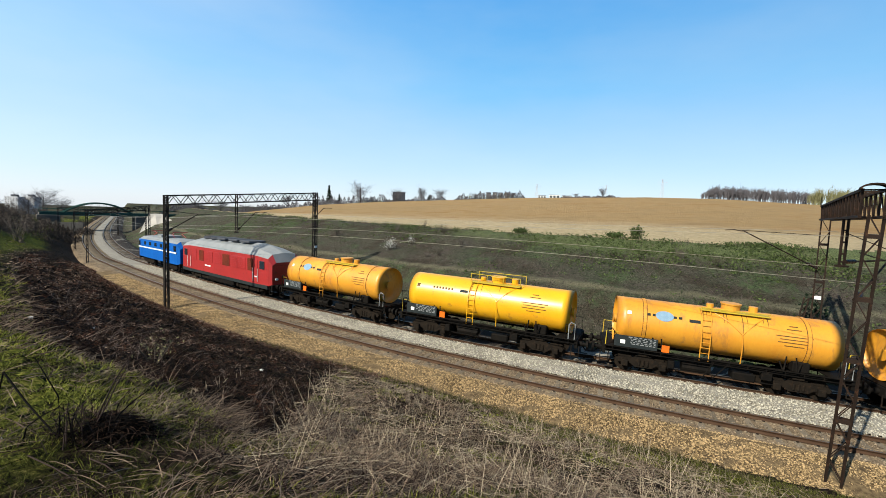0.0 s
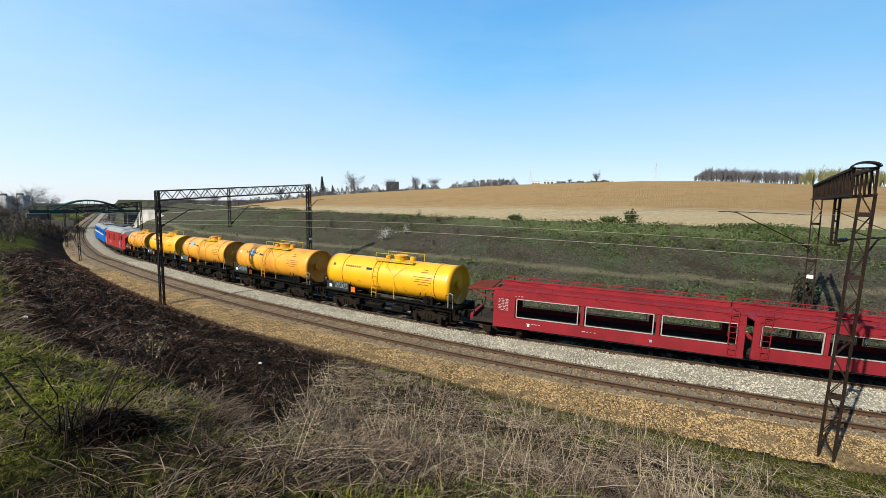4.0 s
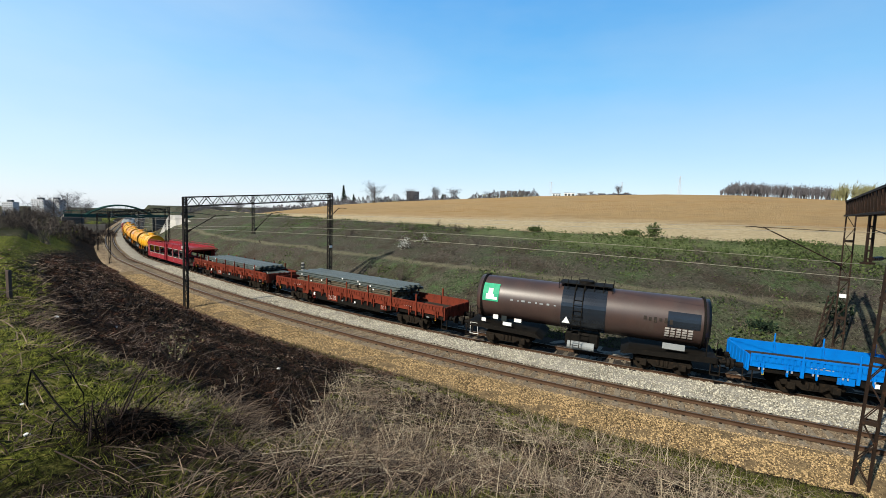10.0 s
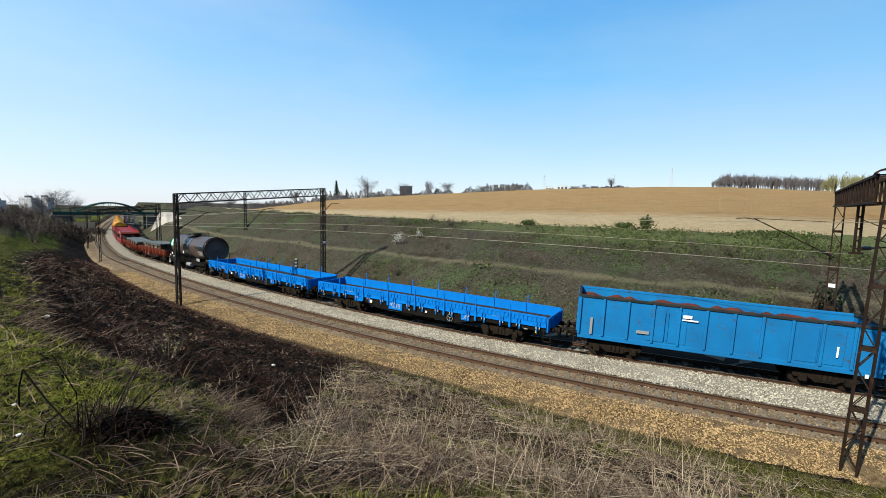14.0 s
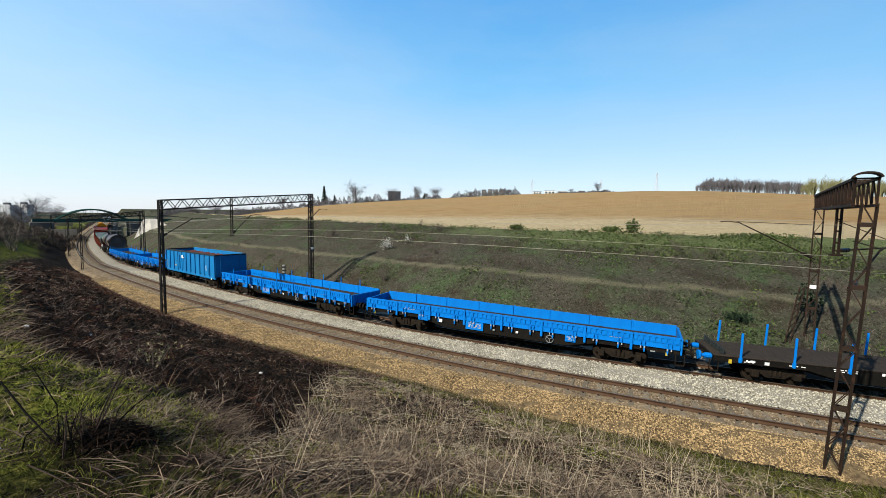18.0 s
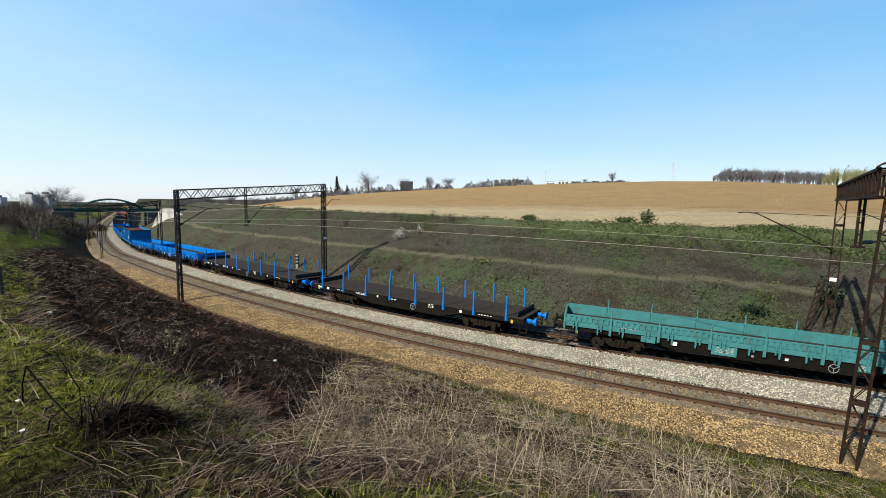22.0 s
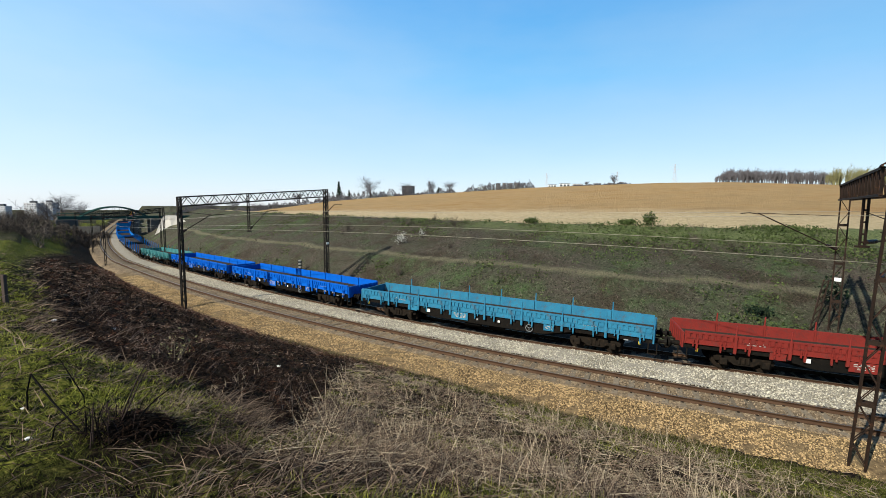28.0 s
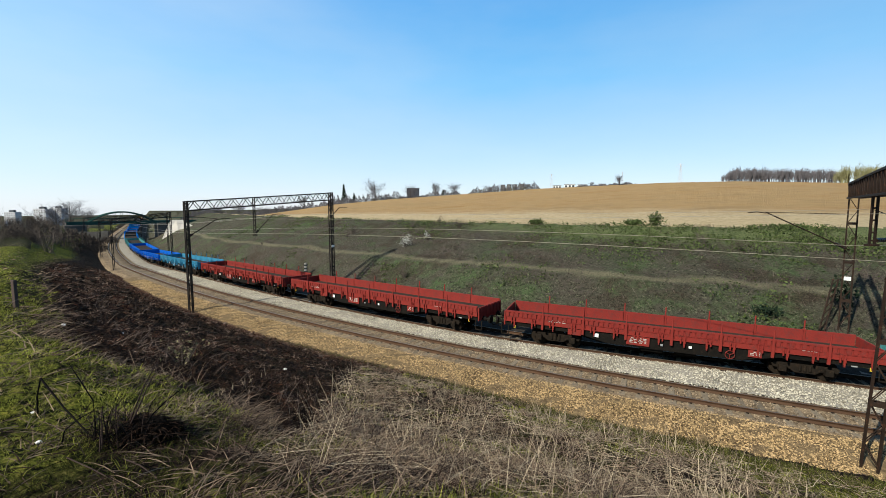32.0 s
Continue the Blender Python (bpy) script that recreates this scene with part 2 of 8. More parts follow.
SIGN_GREEN = mat("sign_green", (0.05, 0.36, 0.20), (0.04, 0.28, 0.16), 0.5, 0, 4, 30, 0.02)
INTERIOR_SHADE = mat("interior_shade_black", (0.006, 0.005, 0.005), (0.012, 0.009, 0.008), 0.9, 0, 3, 30, 0.1)
EMBLEM = mat("grey_blue_emblem", (0.24, 0.36, 0.46), (0.16, 0.26, 0.36), 0.5, 0, 3, 20, 0.02)
RUST = mat("wagon_rust_red", (0.166, 0.0302, 0.0158), (0.0936, 0.0216, 0.013), 0.75, 0, 1.2, 22, 0.1, 0.6, (0.036, 0.018, 0.0115), 0.45)
CARMINE = mat("carrier_red", (0.245, 0.022, 0.030), (0.175, 0.018, 0.024), 0.5, 0, 0.9, 25, 0.06, 0.7, (0.086, 0.0258, 0.0258), 0.25)
LOCO_RED = mat("loco_red", (0.35, 0.022, 0.022), (0.27, 0.018, 0.018), 0.4, 0, 1.0, 20, 0.03, 0.7, (0.086, 0.0258, 0.0215), 0.2)
LOCO_BLUE = mat("loco_blue", (0.006, 0.105, 0.42), (0.006, 0.08, 0.33), 0.55, 0, 1.0, 20, 0.03, 0.7)
YELLOW = mat("tank_yellow", (0.78, 0.40, 0.010), (0.70, 0.33, 0.010), 0.35, 0, 0.6, 12, 0.02, 0.75, (0.36, 0.17, 0.03), 0.12)
OCHRE = mat("tank_weathered_yellow", (0.68, 0.32, 0.025), (0.58, 0.24, 0.02), 0.45, 0, 0.7, 10, 0.03, 0.7, (0.28, 0.14, 0.045), 0.4, stretch=(1, 1, 0.35))
TANK_DARK = mat("tank_dark_brown", (0.06, 0.034, 0.028), (0.036, 0.024, 0.022), 0.42, 0, 0.8, 15, 0.03, 0.7, (0.054, 0.0432, 0.036), 0.3, stretch=(1, 1, 0.3))
TANK_BAND = mat("tank_shiny_band", (0.0216, 0.0288, 0.0396), (0.0144, 0.018, 0.0252), 0.18, 0.3, 1.0, 20, 0.02)
BLACK = mat("frame_black", (0.00504, 0.00468, 0.00432), (0.0101, 0.00864, 0.0072), 0.7, 0, 2.0, 25, 0.1, 0.6, (0.0216, 0.0151, 0.0108), 0.3)
BOGIE = mat("bogie_grime", (0.00936, 0.00792, 0.00648), (0.0173, 0.013, 0.00936), 0.8, 0, 3.0, 30, 0.15, 0.6, (0.036, 0.023, 0.0144), 0.35)
STEEL = mat("worn_steel", (0.252, 0.245, 0.238), (0.18, 0.173, 0.166), 0.35, 0.9, 6, 50, 0.05)
RAILSIDE = mat("rail_rust", (0.054, 0.0302, 0.0187), (0.0864, 0.0518, 0.0324), 0.75, 0.2, 2, 40, 0.1)
RAILTOP = mat("rail_head", (0.302, 0.274, 0.245), (0.216, 0.187, 0.158), 0.35, 0.8, 2, 40, 0.05)
WHITE = mat("white_paint", (0.78, 0.79, 0.78), (0.62, 0.62, 0.6), 0.6, 0, 4, 40, 0.03)
LIGHT_GREY = mat("roof_grey", (0.259, 0.274, 0.281), (0.194, 0.209, 0.216), 0.5, 0, 1, 20, 0.05)
YELLOW_RAIL = mat("yellow_handrail", (0.518, 0.396, 0.036), (0.432, 0.302, 0.036), 0.5, 0, 3, 30, 0.03)
ORANGE = mat("orange_plate", (0.75, 0.16, 0.015), (0.65, 0.13, 0.015), 0.5, 0, 4, 30, 0.02)
BOARD = mat("dark_sign_board", (0.0158, 0.0216, 0.023), (0.0288, 0.0346, 0.036), 0.6, 0, 3, 30, 0.03)
GLASS = mat("window_dark_glass", (0.0144, 0.0216, 0.0288), (0.0216, 0.0288, 0.0396), 0.08, 0, 2, 10, 0)
GREEN_PLATE = mat("green_white_plate", (0.55, 0.75, 0.62), (0.42, 0.66, 0.5), 0.5, 0, 4, 30, 0.02)
DECK = mat("wagon_deck", (0.020, 0.018, 0.017), (0.042, 0.034, 0.028), 0.9, 0, 2, 20, 0.25, 0.5, (0.0936, 0.0648, 0.0432), 0.3, stretch=(4, 0.6, 1))
SLATE = mat("steel_sections", (0.13, 0.15, 0.145), (0.08, 0.095, 0.09), 0.5, 0.3, 1.5, 25, 0.08, 0.6, (0.0936, 0.072, 0.0432), 0.3, stretch=(0.3, 3, 3), spread=0.25)
SLATE_BROWN = mat("brown_steel_sections", (0.14, 0.115, 0.08), (0.085, 0.07, 0.05), 0.6, 0.2, 1.5, 25, 0.08, 0.6, (0.05, 0.035, 0.022), 0.3, stretch=(0.3, 3, 3), spread=0.3)
SCRAP = mat("rusty_load", (0.144, 0.0396, 0.0288), (0.0792, 0.0288, 0.0216), 0.85, 0.1, 3, 18, 0.4)
MAST = mat("mast_rust_steel", (0.016, 0.012, 0.010), (0.034, 0.021, 0.015), 0.7, 0.2, 1.5, 25, 0.1, 0.6, (0.095, 0.042, 0.022), 0.25)
MAST_FAR = mat("mast_dark_steel", (0.0216, 0.0202, 0.0194), (0.036, 0.0302, 0.0259), 0.7, 0.2, 1.5, 25, 0.1)
WIRE = mat("contact_wire", (0.331, 0.31, 0.252), (0.245, 0.216, 0.166), 0.4, 0.5, 3, 30, 0)
CERAMIC = mat("insulator", (0.036, 0.0202, 0.0144), (0.0216, 0.0144, 0.0108), 0.25, 0, 5, 30, 0)
BALLAST = mat("ballast_pale", (0.32, 0.305, 0.265), (0.18, 0.165, 0.138), 0.9, 0, 0.8, 14, 1.0, 0.35, (0.101, 0.0864, 0.072), 0.25)
BALLAST_OLD = mat("ballast_brown", (0.275, 0.210, 0.135), (0.085, 0.062, 0.042), 0.95, 0, 0.9, 9, 1.0, 0.35, (0.045, 0.038, 0.032), 0.55)
GRAVEL = mat("gravel_ochre", (0.19, 0.138, 0.075), (0.07, 0.049, 0.028), 0.95, 0, 0.6, 7, 1.0, 0.25, (0.06, 0.042, 0.026), 0.35)
STONE_PALE = leafy("stone_pale", (0.12, 0.108, 0.085), (0.53, 0.50, 0.41), 0.9, 0.1, 0.85)
STONE_OCHRE = leafy("stone_ochre", (0.040, 0.028, 0.015), (0.56, 0.40, 0.21), 0.9, 0.18, 0.9)
OILY_SHADE = mat("oily_shaded_stones", (0.045, 0.038, 0.032), (0.018, 0.015, 0.013), 0.85, 0, 1.2, 12, 1.0, 0.4, (0.075, 0.06, 0.048), 0.35)
SLEEPER = mat("sleeper_wood", (0.135, 0.112, 0.084), (0.185, 0.155, 0.115), 0.9, 0, 2, 20, 0.4, 0.5, stretch=(1, 5, 1), spread=0.25)
CONCRETE = mat("concrete", (0.302, 0.295, 0.274), (0.238, 0.23, 0.216), 0.9, 0, 0.6, 12, 0.1)
# panel grey lifted to carry the distance haze on the towers
PANEL = mat("tower_panel", (0.52, 0.53, 0.55), (0.45, 0.46, 0.48), 0.9, 0, 0.1, 2, 0)
PANEL_DARK = mat("building_dark", (0.072, 0.0792, 0.0936), (0.0576, 0.0612, 0.072), 0.8, 0, 0.1, 2, 0)
GREENSTEEL = mat("bridge_green", (0.0252, 0.072, 0.0612), (0.0216, 0.054, 0.0468), 0.6, 0, 0.5, 10, 0.03)
BARK = mat("bark", (0.0648, 0.054, 0.0468), (0.036, 0.0302, 0.0259), 0.95, 0, 2, 20, 0.3)
# grey-blue of the distance haze put into the twig colour
HAZE_TWIG = leafy("haze_toned_twigs", (0.072, 0.070, 0.080), (0.150, 0.142, 0.152))
TWIG = leafy("bare_twigs", (0.072, 0.0612, 0.054), (0.144, 0.119, 0.101))
TWIG_GREEN = leafy("budding_twigs", (0.125, 0.125, 0.062), (0.23, 0.22, 0.115))
CONIFER = leafy("conifer", (0.00864, 0.0202, 0.013), (0.0252, 0.0396, 0.0216))
SCRUB = leafy("dark_scrub", (0.030, 0.025, 0.022), (0.095, 0.078, 0.066))
LEAF = leafy("bank_leaves", (0.020, 0.030, 0.012), (0.135, 0.180, 0.062), 0.8, 0.15, 0.95, thin=0.3)
STRAW = leafy("dry_grass", (0.026, 0.016, 0.014), (0.43, 0.325, 0.235), 0.8, 0.36, 0.95, thin=0.3)
GRASS = leafy("green_grass", (0.020, 0.030, 0.005), (0.43, 0.45, 0.085), 0.8, 0.27, 0.85, thin=0.5)
OLIVE_GRASS = leafy("olive_grass", (0.012, 0.016, 0.004), (0.14, 0.150, 0.036), 0.8, 0.22, 0.95, thin=0.3)
CHAR = leafy("charred_stems", (0.004, 0.0035, 0.003), (0.065, 0.038, 0.026), 0.8, 0.42, 1.0)
DRYSTEM = leafy("grey_stems", (0.026, 0.017, 0.015), (0.22, 0.175, 0.150), 0.8, 0.35, 1.0)
BLOSSOM = leafy("white_blossom", (0.252, 0.259, 0.23), (0.504, 0.504, 0.475))
CAR_WHITE = mat("car_silver", (0.396, 0.432, 0.49), (0.36, 0.396, 0.446), 0.25, 0.2, 1, 10, 0)
RUBBER = mat("rubber", (0.0108, 0.0108, 0.0108), (0.0216, 0.0216, 0.0216), 0.8, 0, 5, 40, 0.05)
EARTH = ground_material()

# ---- the line of the track ----
KNOTS = [-400, -26, -10, 15, 40, 65, 90, 120, 150, 180, 210, 250, 540]
BENDS = [0, 0, -1.4292, -1.1209, -0.5865, -0.2223, -0.1667, -0.1867, -0.1214, -0.0464, -0.0057, 0, 0]
ARC = np.arange(-420.0, 540.01, 0.5)
I0 = int(np.argmin(abs(ARC)))
bend = np.interp(ARC, KNOTS, BENDS) / 100
HEAD = np.concatenate([[0], np.cumsum((bend[1:] + bend[:-1]) * 0.25)])
HEAD += 2.8525 - HEAD[I0]
TX = np.concatenate([[0], np.cumsum((np.cos(HEAD[1:]) + np.cos(HEAD[:-1])) * 0.25)])
TY = np.concatenate([[0], np.cumsum((np.sin(HEAD[1:]) + np.sin(HEAD[:-1])) * 0.25)])
TX, TY = TX - TX[I0] + 19.4149, TY - TY[I0] + 19.5676


def level(x, y):
    """Height of the rail heads over the plan."""
    cx = np.clip(x, -50, 24)
    return -0.008 * cx + 0.008 * (np.clip(y, 10, 75) - 40) - 0.0009 * cx ** 2


TZ = level(TX, TY)


def on_track(s, side=0.0, up=0.0):
    """A point at arc s, side metres towards the camera's bank, up metres over the rail heads."""
    x, y, z, h = (np.interp(s, ARC, a) for a in (TX, TY, TZ, HEAD))
    return np.array((x - np.sin(h) * side, y + np.cos(h) * side, z + up))


def drift(s):
    """How much farther from the empty track the busy one runs at that arc than along the rest of the curve."""
    return 1.08 * (0.5 - 0.5 * np.cos(np.pi * np.clip((23.0 - np.asarray(s, float)) / 24.0, 0, 1)))


def on_busy(s, side=0.0, up=0.0):
    """A point by the busy track: side and up counted from its middle."""
    return on_track(s, side - drift(s), up)


def arc_and_side(x, y):
    """Arc and signed distance (towards the camera's bank positive) of plan points."""
    x, y = np.ravel(x), np.ravel(y)
    step = 3
    sx_, sy_ = TX[::step], TY[::step]
    idx = np.empty(len(x), int)
    for a in range(0, len(x), 4000):
        idx[a:a + 4000] = ((x[a:a + 4000, None] - sx_) ** 2 + (y[a:a + 4000, None] - sy_) ** 2).argmin(1) * step
    h = HEAD[idx]
    dx, dy = x - TX[idx], y - TY[idx]
    side = -np.sin(h) * dx + np.cos(h) * dy
    along = np.cos(h) * dx + np.sin(h) * dy
    dist = np.hypot(dx, dy)
    side = np.where(abs(along) > 3, np.sign(side) * dist, side)
    return ARC[idx] + np.clip(along, -1, 1), side, TZ[idx]


# ---- the lie of the land ----
RIDGE_U = [-2000, -784, -500, -357, -207, -107, 153, 373, 493, 673, 900, 3000]
RIDGE_V = [-24, -24, -20, -15, 6, 15, 33, 43, 45, 42, 40, 30]
AZ = np.radians(np.arange(-180, 181, 1.0))


def ridge_start():
    """Along every bearing, how far off the field begins (25 m behind the track)."""
    r = np.arange(20, 260, 2.0)
    gx, gy = np.sin(AZ)[:, None] * r, np.cos(AZ)[:, None] * r
    _, d, _ = arc_and_side(gx, gy)
    d = d.reshape(gx.shape)
    ok = d < -25
    first = np.where(ok.any(1), r[ok.argmax(1)], 260.0)
    return first


FIELD_R = ridge_start()


def wave(x, y, size, seed):
    """Smooth cheap noise in -1..1."""
    rng = np.random.RandomState(seed)
    out = 0
    for k in range(5):
        a, ph = rng.uniform(0, 2 * np.pi), rng.uniform(0, 6.28, 2)
        f = rng.uniform(0.6, 1.7) / size * 6.28 / 2
        out = out + np.sin((np.cos(a) * x + np.sin(a) * y) * f + ph[0]) * np.cos((-np.sin(a) * x + np.cos(a) * y) * f * 0.8 + ph[1])
    return out / 3


def land(x, y):
    """Height of the ground; also arc and side."""
    x, y = np.asarray(x, float), np.asarray(y, float)
    shape = x.shape
    s, d, tz = (a.reshape(shape) for a in arc_and_side(x, y))
    r, az = np.hypot(x, y), np.arctan2(x, y)
    # camera's bank
    top = 5.65 - 0.05 * np.clip(r - 6, 0, 55) - 0.028 * np.clip(r - 130, 0, 2000)
    top = np.maximum(top, -60)
    toe = np.interp(s, [0, 12, 18, 28, 75], [8.6, 8.0, 7.4, 7.8, 6.9])
    crest = np.interp(s, [0, 14, 34, 80], [23.4, 22.8, 17.8, 15.5])
    k = np.clip((d - toe) / (crest - toe), 0, 1)
    k = k * (1 - 0.13 * np.sin(k * np.pi))
    near = tz + np.interp(d, [0, 6.2, 7.2, 8.2], [-0.62, -0.62, -0.5, -0.38])
    near = near * (1 - k) + top * k
    # far bank
    e = -d
    zb = np.interp(e, [0, 3.4, 4.8, 6.2, 10.8, 12.6, 23.5, 25.0], [-0.62, -0.62, -0.7, -0.3, 2.35, 2.6, 5.5, 5.65])
    w = np.clip((e - 5) / 20, 0, 1)
    far = zb + tz * (1 - w)
    u = np.tan(np.clip(az, -1.2, 1.2)) * 784
    vis = np.interp(u, RIDGE_U, RIDGE_V) / 784 * np.cos(np.clip(az, -1.2, 1.2))
    r0 = np.interp(az, AZ, FIELD_R)
    rr = np.maximum(r0 + 75, 165)
    zr = 7.5 + vis * rr
    q = np.clip((r - r0) / (rr - r0), 0, 1)
    hill = (zr - 5.65) * (q * 0.75 + 0.25 * q * q * (3 - 2 * q)) + (vis - 0.0025) * np.clip(r - rr, 0, 700)
    far = np.where(e > 25, 5.65 + hill, far)
    z = np.where(d > 0, near, far)
    rough = np.clip((abs(d) - 9) / 4, 0, 1) * np.clip((40 - abs(d)) / 15, 0.15, 1)
    z = z + rough * (0.16 * wave(x, y, 5.0, 3) + 0.07 * wave(x, y, 1.6, 4) + 0.03 * wave(x, y, 0.7, 6) * (r < 25))
    return z, s, d


def land_z(x, y):
    return float(land(np.array([x]), np.array([y]))[0][0])


# arc and side of the burnt patch's upper rim
RIM_S, RIM_D = [12, 14.2, 15.2, 16, 17, 20, 25, 32, 40, 63, 90], [22.0, 20.4, 20.0, 20.7, 21.4, 20.3, 18.5, 17.1, 15.6, 13.7, 9.5]

# ---- mesh helpers ----
def mesh_ob(name, verts, faces, material, smooth=False):
    me = bpy.data.meshes.new(name)
    me.from_pydata([tuple(map(float, v)) for v in verts], [], [tuple(map(int, f)) for f in faces])
    me.materials.append(material)
    if smooth:
        me.polygons.foreach_set("use_smooth", [True] * len(me.polygons))
    me.update()
    return new(name, me)


def quick_mesh(name, verts, quads, material):
    """Large meshes out of arrays of vertices (n, 3) and faces (m, 3 or 4)."""
    me = bpy.data.meshes.new(name)
    verts, quads = np.asarray(verts, np.float32), np.asarray(quads, np.int32)
    k = quads.shape[1]
    me.vertices.add(len(verts))
    me.vertices.foreach_set("co", verts.ravel())
    me.loops.add(quads.size)
    me.loops.foreach_set("vertex_index", quads.ravel())
    me.polygons.add(len(quads))
    me.polygons.foreach_set("loop_start", np.arange(0, quads.size, k, dtype=np.int32))
    me.polygons.foreach_set("loop_total", np.full(len(quads), k, np.int32))
    me.materials.append(material)
    me.update(calc_edges=True)
    me.validate()
    return new(name, me)


def part(name, bm, material, parent, label="", smooth=False):
    me = bpy.data.meshes.new(name)
    bm.to_mesh(me)
    bm.free()
    me.materials.append(material)
    if smooth:
        me.polygons.foreach_set("use_smooth", [True] * len(me.polygons))
    ob = new(name, me)
    ob.parent = parent
    if label:
        ob["label"] = label
    return ob


def share(name, ob, m, parent):
    """Another part on the same mesh."""
    o = new(name, ob.data)
    o.parent = parent
    o.matrix_local = m
    return o


def empty(name, label, category, group="", kind=""):
    o = new(name)
    o.empty_display_size = 0.2
    return tagged(o, label, category, group, kind)


BOXF = [(0, 1, 3, 2), (4, 6, 7, 5), (0, 4, 5, 1), (2, 3, 7, 6), (0, 2, 6, 4), (1, 5, 7, 3)]


def box(bm, x0, x1, y0, y1, z0, z1, bev=0.0, m=None):
    vs = [bm.verts.new((x, y, z)) for x in (x0, x1) for y in (y0, y1) for z in (z0, z1)]
    fs = [bm.faces.new([vs[i] for i in f]) for f in BOXF]
    if bev:
        es = list({e for f in fs for e in f.edges})
        r = bmesh.ops.bevel(bm, geom=es, offset=bev, segments=1, affect="EDGES")
        vs = list({v for f in r["faces"] for v in f.verts} | {v for v in vs if v.is_valid})
    if m:
        bmesh.ops.transform(bm, matrix=m, verts=[v for v in vs if v.is_valid])
    return bm


def bar(bm, a, b, w, h=None, up=(0, 0, 1)):
    """A square bar from a to b."""
    a, b = Vector(a), Vector(b)
    h = h or w
    d = (b - a).normalized()
    side = d.cross(Vector(up))
    if side.length < 1e-4:
        side = d.cross(Vector((1, 0, 0)))
    side.normalize()
    u = side.cross(d)
    vs = [bm.verts.new(p + side * (w / 2 * i) + u * (h / 2 * j)) for p in (a, b) for i, j in ((-1, -1), (1, -1), (1, 1), (-1, 1))]
    for f in ((0, 1, 2, 3), (7, 6, 5, 4), (0, 4, 5, 1), (1, 5, 6, 2), (2, 6, 7, 3), (3, 7, 4, 0)):
        bm.faces.new([vs[i] for i in f])
    return bm


def rod(bm, a, b, r, n=8, r2=None):
    a, b = Vector(a), Vector(b)
    m = Matrix.Translation((a + b) / 2) @ (b - a).to_track_quat("Z", "Y").to_matrix().to_4x4()
    bmesh.ops.create_cone(bm, cap_ends=True, segments=n, radius1=r, radius2=r if r2 is None else r2, depth=(b - a).length, matrix=m)
    return bm


def tube(bm, pts, r, n=6, r_end=None):
    """A bent round bar through points."""
    pts = [Vector(q) for q in pts]
    rings = []
    for i, q in enumerate(pts):
        d = (pts[min(i + 1, len(pts) - 1)] - pts[max(i - 1, 0)]).normalized()
        s_ = d.cross(Vector((0, 0, 1)))
        if s_.length < 1e-3:
            s_ = d.cross(Vector((1, 0, 0)))
        s_.normalize()
        u = s_.cross(d)
        rad = r if r_end is None else r + (r_end - r) * i / max(1, len(pts) - 1)
        rings.append([bm.verts.new(q + (s_ * math.cos(a) + u * math.sin(a)) * rad) for a in (2 * math.pi * k / n for k in range(n))])
    for p_, q in zip(rings, rings[1:]):
        for k in range(n):
            bm.faces.new((p_[k], p_[(k + 1) % n], q[(k + 1) % n], q[k]))
    bm.faces.new(rings[0][::-1]), bm.faces.new(rings[-1])
    return bm


def barrel(bm, stations, n=28, axis="X"):
    """A round body: stations of (position along x, radius, height of its middle)."""
    rings = []
    for x, r, zc in stations:
        rings.append([bm.verts.new((x, r * math.sin(a), zc + r * math.cos(a))) for a in (2 * math.pi * k / n for k in range(n))])
    for p_, q in zip(rings, rings[1:]):
        for k in range(n):
            bm.faces.new((p_[k], q[k], q[(k + 1) % n], p_[(k + 1) % n]))
    bm.faces.new(rings[0]), bm.faces.new(rings[-1][::-1])
    return bm


def prism(bm, outline, y0, y1):
    """A plate: outline of (x, z) points, from y0 to y1."""
    a = [bm.verts.new((x, y0, z)) for x, z in outline]
    b = [bm.verts.new((x, y1, z)) for x, z in outline]
    bm.faces.new(a), bm.faces.new(b[::-1])
    for i in range(len(a)):
        j = (i + 1) % len(a)
        bm.faces.new((a[j], a[i], b[i], b[j]))
    bmesh.ops.recalc_face_normals(bm, faces=bm.faces[:])
    return bm


B = bmesh.new

